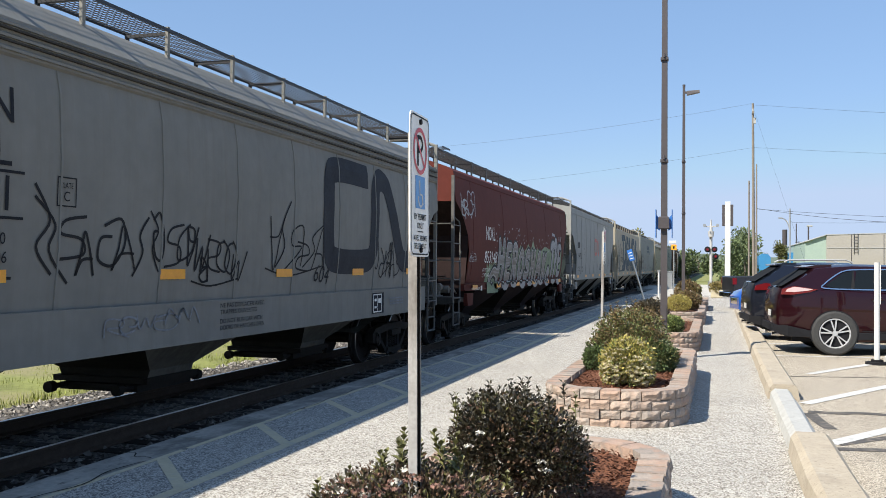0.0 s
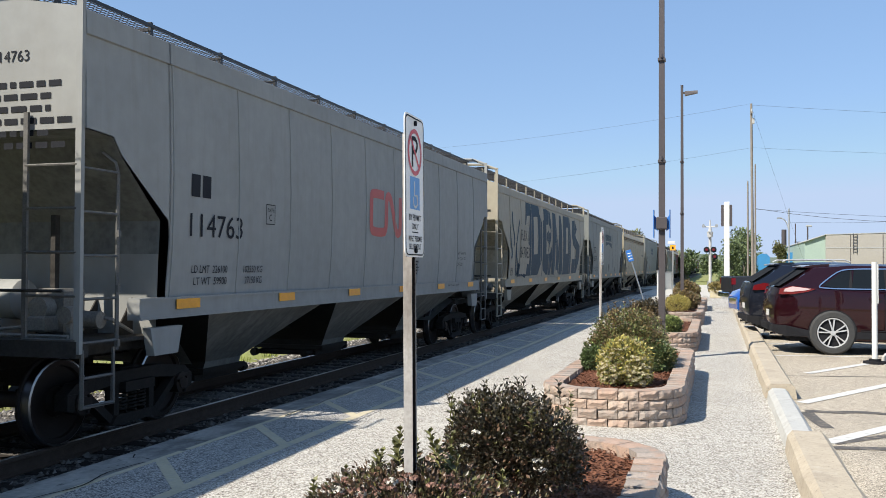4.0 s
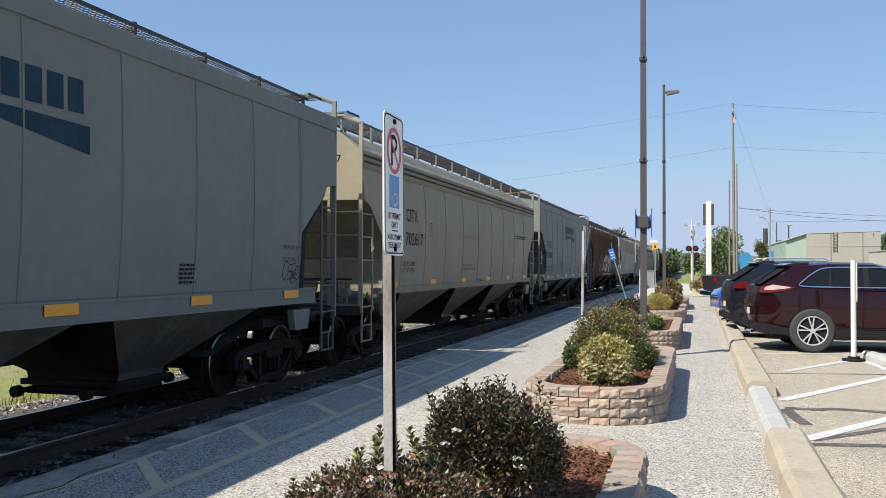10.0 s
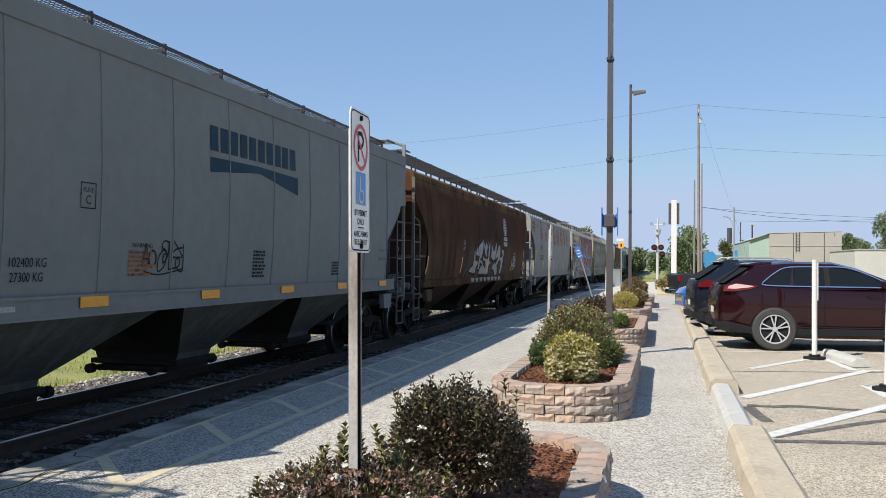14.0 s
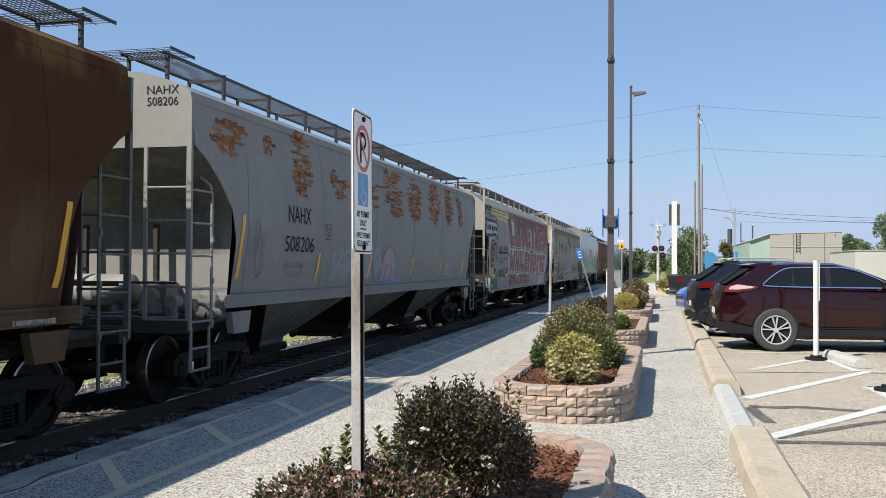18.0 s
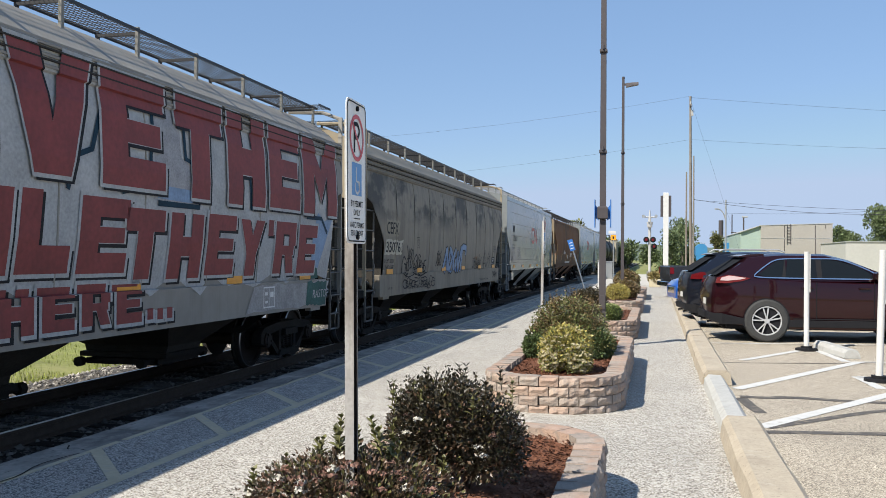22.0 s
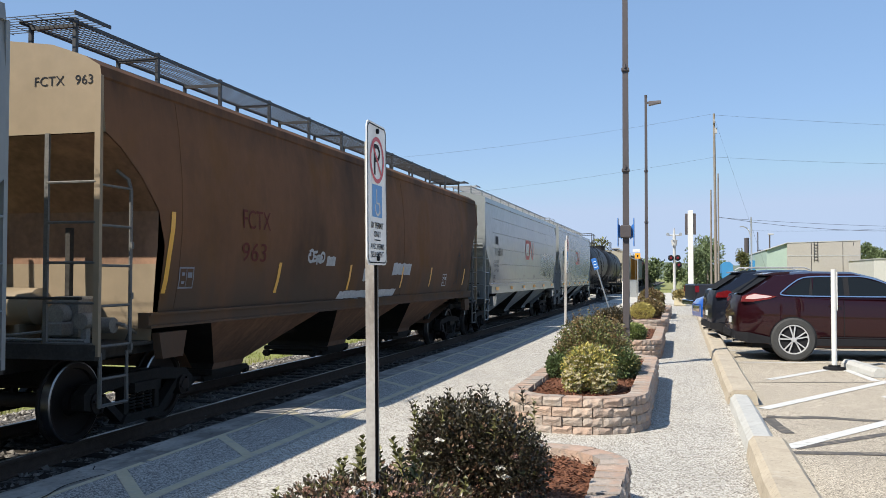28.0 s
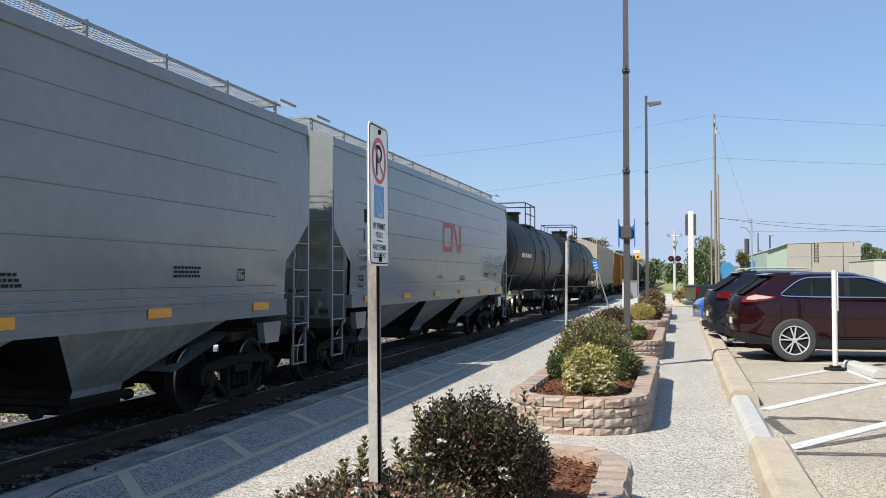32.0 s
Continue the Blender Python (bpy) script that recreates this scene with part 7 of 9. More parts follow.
letters(C10, "CLOSE HOPPER GATES & ROOF HATCHES BEFORE MOVING CAR", 12.05, 1.06, 0.05, INK, 1.72)
letters(C10, "CLOSE HOPPER GATES & ROOF HATCHES BEFORE MOVING CAR", 3.0, 1.06, 0.05, INK, 1.72)
letters(C10, "JACK HERE", 1.45, 1.10, 0.05, INK, 0.34)
end_letters(C10, "CEFX", 0.42, 4.14, 0.095, width=0.36)
end_letters(C10, "350761", 0.40, 3.95, 0.10, width=0.56)

# silver-grey cars
for c, num, a in ((C11, "115001", "224900"), (C13, "115690", "224500"), (C14, "115626", "224500")):
    initials_bar(c, 1.55, 2.88, 0.26)
    letters(c, num, 1.53, 2.51, 0.27, INK, 1.18)
    weights(c, 1.30, 2.14, a, "61500")
    letters(c, "CU FT  5459", 1.30, 1.98, 0.08, INK, 0.8)
    wave_mark(c, 7.45, 2.52, 1.9, 0.70, 0.15, CNRED)
    letters(c, "W W W", 6.9, 1.80, 0.09, INK, 0.5)
    consol(c, 1.25, 1.66, 0.22)
    bars(c, 9.3, 1.86, 0.6, 0.03, 3, INK, 15)
    bars(c, 12.4, 1.95, 0.6, 0.03, 3, INK, 16)
    consol(c, 14.0, 1.80, 0.16)
    end_letters(c, num, 0.60, 3.94, 0.10, width=0.47)
    end_letters(c, "= =", 0.62, 4.14, 0.09, width=0.20)
side_shape(C13, [[(0.9, 1.60), (15.6, 1.60), (15.6, 1.625), (0.9, 1.625)]], SKYP, 0.004, "blue_line", "thin blue painted line")
side_shape(C14, [[(0.9, 1.60), (15.2, 1.60), (15.2, 1.625), (0.9, 1.625)]], SKYP, 0.004, "blue_line", "thin blue painted line")
scrawl(C11, 2.9, 1.80, 0.9, 0.45, OUTL, 111, 0.03, 3)

# plain brown car
rough_patch(C12, 6.05, 2.02, 0.42, 0.16, PALEP, 121)
rough_patch(C12, 7.92, 1.75, 0.50, 0.24, PALEP, 122)
rough_patch(C12, 9.68, 1.88, 1.38, 0.24, PALEP, 123)
rough_patch(C12, 6.70, 1.445, 3.40, 0.135, PALEP, 124, 24)
scrawl(C12, 5.3, 2.05, 0.65, 0.20, PALEP, 125, 0.05, 4)
scrawl(C12, 15.0, 1.5, 1.2, 1.1, BLACKP, 126, 0.02, 5)
slant_strips(C12, [4.1, 7.1, 10.3, 12.6, 16.0])
slant_strips(C12, [1.1], 1.65, 0.95)
consol(C12, 13.84, 1.60, 0.30, PALEP)
consol(C12, 1.45, 1.7, 0.26, OUTL)
letters(C12, "963", 3.0, 2.05, 0.26, P_RED, 0.75)
letters(C12, "FCTX", 3.0, 2.5, 0.26, P_RED, 0.85)
end_letters(C12, "FCTX   963", 0.69, 3.86, 0.10, width=0.71)
bars(C15, 2.7, 2.6, 2.2, 0.16, 1, INKW, 18, 0.01)


def motions():
    """The train passes at an even speed; its wheels roll while they are near."""
    for root, u in TRAIN:
        walk(root, [(t, pose(XC, u - SPEED * t, ZR)) for t in (0, 4, 8, 12, 16, 20, 24, 28, 32)])
    for w, a, at in WHEELSETS:
        t0, t1 = max(0.0, (at - 34) / SPEED), min(32.0, (at - 4) / SPEED)
        if t1 <= t0:
            continue
        rows = [] if t0 == 0 else [(0.0, 0.0)]
        n = max(1, math.ceil((t1 - t0) / 0.0667))
        ang = 0.0
        for k in range(n + 1):
            t = t0 + (t1 - t0) * k / n
            rows.append((t, (t - t0) * SPEED / 0.457))
        if t1 < 32:
            rows.append((32.0, rows[-1][1]))
        seen = set()
        keep = []
        for t, r in rows:
            if frame(t) not in seen:
                seen.add(frame(t))
                keep.append((t, r))
        walk(w, [(t, Matrix.Translation((0, a, 0.457)) @ Matrix.Rotation(r, 4, "X")) for t, r in keep])


# ---- kerbs and lot furniture ----
def kerb_stone(L, w=0.40, h=0.19, seed=0):
    r = random.Random(seed)
    g = G()
    n = max(2, int(L / 0.5))
    rings = []
    for k in range(n + 1):
        y = L * k / n
        j = [r.uniform(-0.008, 0.008) for _ in range(6)]
        rings.append([(0 + j[0], y, 0), (w + j[1], y, 0), (w - 0.02 + j[2], y, h - 0.05 + j[3]), (w - 0.07, y, h + j[4] * 0.5), (0.07, y, h + j[5] * 0.5), (0.02 + j[3], y, h - 0.05)])
    g.loft(rings)
    return g


for k, (a, b) in enumerate([(-3.0, 1.9), (1.95, 5.35), (5.4, 8.80), (12.3, 14.95), (14.99, 17.6), (17.64, 21.0), (21.05, 24.6), (24.65, 28.2), (28.25, 31.8), (31.85, 35.4), (35.45, 39.0)]):
    thing("kerb_stone", "worn tan concrete kerb stone edging the parking lot", "kerb", pose(0.565 + 0.002 * a, a, 0), "kerb stones along the lot", "", kerb_stone(b - a, 0.38, seed=k), KERB)
g = kerb_stone(3.40, 0.29, 0.14, 40)
thing("kerb_stone", "white-painted lower kerb piece filling a gap", "kerb", pose(0.60, 8.84, 0), "kerb stones along the lot", "", g, KERB_WHITE)


def wheel_stop(m):
    g = G()
    n = 6
    rings = []
    for k in range(n + 1):
        y = 1.75 * k / n
        rings.append([(-0.13, y, 0), (0.13, y, 0), (0.12, y, 0.08), (0.07, y, 0.14), (-0.07, y, 0.14), (-0.12, y, 0.08)])
    g.loft(rings)
    return thing("wheel_stop", "white-painted concrete parking wheel stop", "wheel stop", m, "", "", g, KERB_WHITE)


wheel_stop(pose(2.95, 17.85, 0.004, 0, 0, -173))


def bay_post(m, tilt=0.0):
    root = thing("bay_post", "white parking-bay marker post on a black rubber foot", "post", m @ pose(0, 0, 0, 0, tilt, 0), "white bay posts")
    part("foot", G().cyl((0, 0, 0), (0, 0, 0.05), 0.19, 14).cyl((0, 0, 0.05), (0, 0, 0.09), 0.10, 12), TRIM, root, "black rubber foot")
    part("pole", G().cyl((0, 0, 0.06), (0, 0, 1.78), 0.048, 10), WHITE, root, smooth=True)
    part("plate", G().box(0.03, 0.06, -0.02, 0.22, 1.05, 1.74, 0, 0.008), WHITE, root, "white sign plate")
    return root


bay_post(pose(2.64, 17.35, -0.01))
bay_post(pose(2.93, 13.25, -0.01), 1.5)

# cracks along the worn platform edge
rc = random.Random(9)
for k in range(9):
    a = 4.5 + k * 2.3
    pts = [(-4.60 + rc.uniform(-0.05, 0.06), a + 0.42 * i) for i in range(6)]
    if k % 3 == 1:
        pts = [(-4.97 + 0.09 * i, a + rc.uniform(-0.12, 0.12)) for i in range(5)]
    g = G()
    for q in ribbon(smooth_line(pts, 4), rc.uniform(0.008, 0.016)):
        g.add([(x, y, 0.0115) for x, y in q], [(0, 1, 2, 3)])
    part("crack", g, TIE, platform, "thin dark crack in the concrete")

# crack seals on the lot
SEAL = mat("weathered_tar_seal", (0.090, 0.083, 0.076), 0.7, 0, 0.25, 6, 0.3, 60)
mix_in(SEAL, (0.259, 0.223, 0.173), 9.0, 0.50, 0.68, amount=0.7)
for k, pts in enumerate([[(1.0, 14.95), (2.2, 15.2), (3.4, 15.46), (5.0, 15.6)], [(0.98, 11.37), (1.3, 11.34), (1.61, 11.44), (2.46, 11.31), (4.5, 11.5)], [(1.02, 9.11), (1.5, 9.2), (2.02, 9.28), (3.2, 9.5)], [(1.05, 9.33), (1.52, 9.82), (2.32, 10.64), (3.3, 11.3)], [(0.99, 11.25), (1.03, 10.7), (1.10, 10.2)]]):
    g = G()
    for q in ribbon(smooth_line(pts, 6), (0.045, 0.17, 0.15, 0.12, 0.14)[k]):
        g.add([(x, y, 0.0) for x, y in q], [(0, 1, 2, 3)])
    part("crack_seal", g, SEAL, lot, "dark tar-filled crack")


# ---- accessible-parking sign ----
ENAMEL = mat("white_sign_enamel", (0.78, 0.77, 0.73), 0.5, 0, 0.08, 6, 0.1, 80)
PALEBLUE = mat("faded_sign_blue", (0.09, 0.27, 0.55), 0.45, 0, 0.08, 6)
POSTM = mat("stained_post_steel", (0.36, 0.345, 0.32), 0.7, 0.1, 0.2, 6, spec=0.25)
mix_in(POSTM, (0.10, 0.075, 0.055), 4.0, 0.52, 0.68, (1, 1, 0.25), amount=0.7)

# dark tone of an added lining: shade inside the post's channel
CHANNEL_SHADE = mat("dark_rusted_steel", (0.030, 0.025, 0.022), 0.85, 0, 0.3, 9, 0.2, 60, spec=0.2)


def permit_sign(m):
    """A tall narrow white sign on a galvanised channel post; its face looks along +x."""
    root = thing("parking_sign", "white permit-parking sign on a galvanised steel post", "sign", m, "permit parking signs")
    part("post", G().prism([(-0.044, -0.033), (-0.002, -0.033), (-0.002, -0.028), (-0.040, -0.028), (-0.040, 0.028), (-0.002, 0.028), (-0.002, 0.033), (-0.044, 0.033)], "z", 0.0, 2.27), POSTM, root, "pale galvanised channel post with brown staining")
    part("channel_inside", G().prism([(-0.039, -0.0275), (-0.006, -0.0275), (-0.006, -0.024), (-0.035, -0.024), (-0.035, 0.024), (-0.006, 0.024), (-0.006, 0.0275), (-0.039, 0.0275)], "z", 0.0, 2.265), CHANNEL_SHADE, root, "dark lining for the shade inside the channel")
    hw, z0, z1, c = 0.152, 1.70, 2.355, 0.035
    outline = []
    for cx, cz, a0 in ((hw - c, z1 - c, 0), (-hw + c, z1 - c, 90), (-hw + c, z0 + c, 180), (hw - c, z0 + c, 270)):
        for k in range(5):
            t = radians(a0 + 22.5 * k)
            outline.append((cx + c * math.cos(t), cz + c * math.sin(t)))
    plate = part("plate", G().prism(outline, "x", 0.0, 0.004), ENAMEL, root, "white enamelled plate")

    def flat(name, polys, mt, x=0.006, label=""):
        g = G()
        for p in polys:
            g.add([(x, a, b) for a, b in p], [tuple(range(len(p)))])
        return part(name, g, mt, plate, label)

    inner = [(a * 0.93, z0 + (b - z0) * 0.965 + 0.011) for a, b in outline]
    flat("border", ribbon(inner + inner[:1], 0.006), INK)

    def arc(cy, cz, r, a0, a1, w, n=28):
        return ribbon([(cy + r * math.cos(radians(a0 + (a1 - a0) * k / n)), cz + r * math.sin(radians(a0 + (a1 - a0) * k / n))) for k in range(n + 1)], w)

    cz = 2.185
    flat("letter_p", ribbon([(-0.035, cz - 0.07), (-0.035, cz + 0.07)], 0.022) + ribbon(smooth_line([(-0.035, cz + 0.062), (0.01, cz + 0.062), (0.04, cz + 0.035), (0.01, cz + 0.002), (-0.035, cz + 0.002)], 5), 0.020), INK, 0.0055)
    flat("red_ring", arc(0, cz, 0.098, 0, 360, 0.020) + ribbon([(-0.068, cz + 0.068), (0.068, cz - 0.068)], 0.016), RED, 0.0062, "red ring with a slash")
    flat("blue_panel", [[(-0.075, 1.92), (0.075, 1.92), (0.075, 2.07), (-0.075, 2.07)]], PALEBLUE, 0.0052, "pale blue square")
    flat("wheel_symbol", arc(0.005, 1.965, 0.034, -200, 40, 0.011) + ribbon([(-0.012, 2.05), (-0.008, 1.985), (0.025, 1.985), (0.042, 1.94)], 0.012), WHITE, 0.0062)
    for txt, z, h in (("BY PERMIT", 1.868, 0.028), ("ONLY", 1.828, 0.028), ("AVEC PERMIS", 1.772, 0.026), ("SEULEMENT", 1.735, 0.026)):
        uv, fs, asp = text_mesh(txt, 0.01)
        w = min(0.25, asp * h)
        g = G()
        g.add([(0.006, (a - 0.5) * w, z + b * h) for a, b in uv], fs)
        part("sign_text", g.mesh("sign_text", INK, fix=False), None, plate)
    flat("dash", [[(-0.045, 1.812), (0.045, 1.812), (0.045, 1.817), (-0.045, 1.817)]], INK)
    for z in (z0 + 0.03, z1 - 0.035):
        part("bolt", G().cyl((0.003, 0, z), (0.014, 0, z), 0.012, 8), TRIM, plate)
    return root


permit_sign(pose(-1.333, 3.985, 0.0, 0, -0.6, 1.5))
permit_sign(pose(-1.93, 16.0, 0.0, 0, 0.6, 0))


# ---- lamp posts ----
def lamp_post(m, h, label, head=True):
    root = thing("street_lamp", label, "lamp post", m, "bronze lamp posts")
    part("base", G().cyl((0, 0, 0), (0, 0, 0.10), 0.24, 18), CONC, root, "round concrete footing")
    part("pole", G().loft([[(s * a, t * a, z) for s, t in ((-1, -1), (1, -1), (1, 1), (-1, 1))] for z, a in ((0.09, 0.060), (h * 0.5, 0.053), (h, 0.044))]), POLE, root)
    part("hand_hole", G().box(-0.05, 0.05, -0.083, -0.07, 0.7, 0.95), POLE, root)
    for z in (3.55, 5.4):
        if z < h:
            part("bracket", G().box(-0.068, 0.068, -0.09, 0.08, z, z + 0.06, 0, 0.01).cyl((0, -0.10, z + 0.05), (0, -0.10, z + 0.12), 0.02, 8), POLE, root)
    if head:
        arm = part("arm", G().box(0.0, 0.22, -0.04, 0.04, h - 0.22, h - 0.15), POLE, root)
        part("lamp_head", G().loft([[(0.10, -0.12, h - 0.29), (0.10, 0.12, h - 0.29), (0.10, 0.10, h - 0.14), (0.10, -0.10, h - 0.14)],
                                    [(0.54, -0.12, h - 0.21), (0.54, 0.12, h - 0.21), (0.54, 0.10, h - 0.13), (0.54, -0.10, h - 0.13)]]), POLE, arm, "flat shoebox lamp head")
        part("cap", G().cyl((0, 0, h), (0, 0, h + 0.10), 0.05, 10), POLE, root)
    return root


pole1 = lamp_post(pose(-0.945, 16.9, 0), 8.1, "tall square bronze lamp post with a blue speaker bracket")
g = G()
g.box(-0.095, 0.095, -0.15, -0.065, 2.34, 2.57, 0, 0.02)
box1 = part("control_box", g, POLE, pole1, "small grey box strapped to the pole")
for s in (-1, 1):
    part("blue_panel", G().prism([(s * 0.075, 2.32), (s * 0.137, 2.36), (s * 0.142, 2.61), (s * 0.075, 2.53)], "y", -0.05, 0.05), BLUE, box1, "folded blue sheet panel")
    part("blade", G().box(s * 0.142 - 0.006, s * 0.142 + 0.006, -0.10, 0.10, 2.19, 2.70), BLUE, box1)
lamp_post(pose(-1.155, 33.5, 0), 8.09, "tall square bronze lamp post with a flat head")


# ---- planters ----
def ring_path(x0, x1, y0, y1, r, step):
    """Points and headings round a rectangle with rounded corners."""
    segs = []
    segs.append(("l", (x0 + r, y0), (x1 - r, y0)))
    segs.append(("a", (x1 - r, y0 + r), -90))
    segs.append(("l", (x1, y0 + r), (x1, y1 - r)))
    segs.append(("a", (x1 - r, y1 - r), 0))
    segs.append(("l", (x1 - r, y1), (x0 + r, y1)))
    segs.append(("a", (x0 + r, y1 - r), 90))
    segs.append(("l", (x0, y1 - r), (x0, y0 + r)))
    segs.append(("a", (x0 + r, y0 + r), 180))
    lens = [math.hypot(s[2][0] - s[1][0], s[2][1] - s[1][1]) if s[0] == "l" else r * math.pi / 2 for s in segs]
    total = sum(lens)
    n = round(total / step)

    def at(d):
        d %= total
        for s, l in zip(segs, lens):
            if d <= l:
                if s[0] == "l":
                    t = d / l
                    return s[1][0] + (s[2][0] - s[1][0]) * t, s[1][1] + (s[2][1] - s[1][1]) * t, math.degrees(math.atan2(s[2][1] - s[1][1], s[2][0] - s[1][0]))
                a = radians(s[2] + 90 * d / l)
                return s[1][0] + r * math.cos(a), s[1][1] + r * math.sin(a), math.degrees(a) + 90
            d -= l
        return at(0)
    return at, total, n


def block_mesh(seed, L=0.212, h=0.1, depth=0.2):
    """A split-faced wall block; its rough face looks along -y, x runs along the wall."""
    r = random.Random(seed)
    g = G()
    nx, nz = 4, 3
    grid = []
    for j in range(nz + 1):
        for i in range(nx + 1):
            edge = i in (0, nx) or j in (0, nz)
            y = (0.007 + r.uniform(-0.005, 0.005) if edge else r.uniform(-0.018, 0.004))
            grid.append(((-L / 2 + 0.004 + (L - 0.008) * i / nx), y, 0.003 + (h - 0.005) * j / nz))
    fs = [(j * (nx + 1) + i, j * (nx + 1) + i + 1, (j + 1) * (nx + 1) + i + 1, (j + 1) * (nx + 1) + i) for j in range(nz) for i in range(nx)]
    g.add(grid, fs)
    k = 0.8
    a = [(-L / 2 + 0.004, 0.008, 0.003), (L / 2 - 0.004, 0.008, 0.003), (L / 2 * k, depth, 0.003), (-L / 2 * k, depth, 0.003)]
    b = [(x, y, h - 0.002) for x, y, _ in a]
    g.add(a + b, [(4, 5, 6, 7), (1, 2, 6, 5), (2, 3, 7, 6), (3, 0, 4, 7)])
    return g


BLOCKS = [block_mesh(k).mesh("block", BLOCK, fix=False) for k in range(6)]
PLANTERS = []


def planter(x0, x1, y0, y1, courses=4, full=True):
    root = thing("planter", "raised planter walled with tan and pink split-faced blocks", "planter", None, "row of block planters")
    at, total, n = ring_path(x0, x1, y0, y1, 0.66, 0.213)
    soil = G()
    ring = [at(total * k / 60) for k in range(60)]
    cx, cy = (x0 + x1) / 2, (y0 + y1) / 2
    hz = 0.1 * courses - 0.10
    rings = []
    for f, z in ((0.86, hz), (0.6, hz + 0.02), (0.25, hz + 0.05)):
        rings.append([(cx + (x - cx) * (f if f > 0.5 else f), cy + (y - cy) * (0.955 if f > 0.8 else f), z + 0.015 * noise.noise(Vector((x * 5, y * 5, f * 9)))) for x, y, _ in ring])
    soil.loft(rings, True, False)
    soil.add(rings[-1], [tuple(range(60))])
    part("mulch_bed", soil, MULCH, root, "red-brown bark mulch", True)
    core = G()
    rr = []
    for z in (0.0, hz - 0.03):
        rr.append([(x - math.sin(radians(a)) * 0.10, y + math.cos(radians(a)) * 0.10, z) for x, y, a in ring])
    core.loft(rr, True, True)
    part("fill", core, MULCH, root)
    PLANTERS.append((root, at, total, n, courses, y0))
    return root, hz


p1, soil1 = planter(-1.90, -0.335, 1.3, 6.95)
p2, soil2 = planter(-1.86, -0.335, 9.55, 15.2)
p3, soil3 = planter(-1.80, -0.36, 18.25, 23.9)
p4, soil4 = planter(-1.78, -0.36, 26.9, 32.4)
p5, soil5 = planter(-1.78, -0.36, 35.4, 41.0)


# ---- shrubs ----
def leaf_cloud(n, cx, cy, cz, rx, ry, rz, size, seed, shell=0.55, lobes=7, up=0.3, spikes=0, fold=0.35):
    """Leaves on an uneven rounded crown, each a folded diamond; the outline has lobes and gaps."""
    rs = np.random.RandomState(seed)
    d = rs.normal(size=(n, 3))
    d /= np.linalg.norm(d, axis=1)[:, None]
    d[:, 2] = np.where(d[:, 2] < -0.92, -d[:, 2] * 0.5, d[:, 2])
    wide = np.where(d[:, 2] < 0, 1.0 / np.sqrt(np.maximum(0.4, 1 - d[:, 2] ** 2)), 1.0)
    lob = rs.normal(size=(lobes, 3))
    lob[:, 2] = np.abs(lob[:, 2])
    lob /= np.linalg.norm(lob, axis=1)[:, None]
    near = (d @ lob.T).max(1)
    rad = (1 - shell * rs.rand(n) ** 2) * (0.74 + 0.30 * np.clip((near - 0.55) / 0.45, 0, 1)) * (1 + 0.05 * rs.normal(size=n))
    p = d * (rad[:, None] * np.stack([wide, wide, 1 + 0 * wide], 1)) * np.array([rx, ry, rz]) + np.array([cx, cy, cz])
    out = d * np.array([1, 1, 1.0]) + np.array([0, 0, up]) + rs.normal(size=(n, 3)) * 0.55
    if spikes:
        extra_p, extra_o = [], []
        for k in range(spikes):
            a = rs.normal(size=3)
            a[2] = abs(a[2]) + 0.9
            a /= np.linalg.norm(a)
            base = a * np.array([rx, ry, rz]) * 0.85 + np.array([cx, cy, cz])
            L = rs.uniform(0.12, 0.30) * min(1.4, rz * 2.6)
            for q in range(22):
                extra_p.append(base + a * np.array([0.30, 0.30, 1.0]) * L * (q / 21 - 0.25) + rs.normal(size=3) * 0.006)
                o = rs.normal(size=3)
                o[2] = abs(o[2]) * 0.5 + 0.35
                extra_o.append(o)
        p = np.vstack([p, extra_p])
        out = np.vstack([out, extra_o])
        n = len(p)
    out /= np.linalg.norm(out, axis=1)[:, None]
    side = np.cross(out, rs.normal(size=(n, 3)))
    side /= np.linalg.norm(side, axis=1)[:, None] + 1e-9
    nor = np.cross(side, out)
    L = size * rs.uniform(0.6, 1.25, size=n)[:, None]
    w = L * 0.30
    v = np.stack([p, p + out * L * 0.45 + side * w + nor * w * fold, p + out * L, p + out * L * 0.45 - side * w + nor * w * fold], 1).reshape(-1, 3)
    return v, n


def leaf_mesh(name, v, n, m):
    idx = np.arange(n) * 4
    f = np.concatenate([np.stack([idx, idx + 1, idx + 2], 1), np.stack([idx, idx + 2, idx + 3], 1)])
    me = bpy.data.meshes.new(name)
    me.from_pydata(v.tolist(), [], f.tolist())
    me.materials.append(m)
    me.update()
    return me


def leafy(name, col, island=0.4, rough=0.5, var=0.2, trans=0.15):
    m = mat(name, col, rough, 0, var, 3.0, island=island)
    b = m.node_tree.nodes["Principled BSDF"]
    b.inputs["Subsurface Weight"].default_value = 0.0
    b.inputs["Transmission Weight"].default_value = 0.0
    return m


DARK_LEAF = leafy("dark_bronze_leaf", (0.040, 0.034, 0.018), 0.6, 0.40)
OLIVE_LEAF = leafy("olive_leaf", (0.115, 0.112, 0.036), 0.5)
GREEN_LEAF = leafy("green_leaf", (0.061, 0.090, 0.027), 0.45)
RED_LEAF = leafy("red_brown_leaf", (0.135, 0.090, 0.036), 0.5)
YEL_LEAF = leafy("yellow_green_leaf", (0.345, 0.290, 0.075), 0.40)
LIME_LEAF = leafy("pale_lime_leaf", (0.216, 0.259, 0.079), 0.40)
PINK_FL = leafy("faded_pink_flower", (0.194, 0.104, 0.076), 0.45, 0.8)
WHITE_FL = leafy("white_flower", (0.562, 0.533, 0.461), 0.2, 0.8)
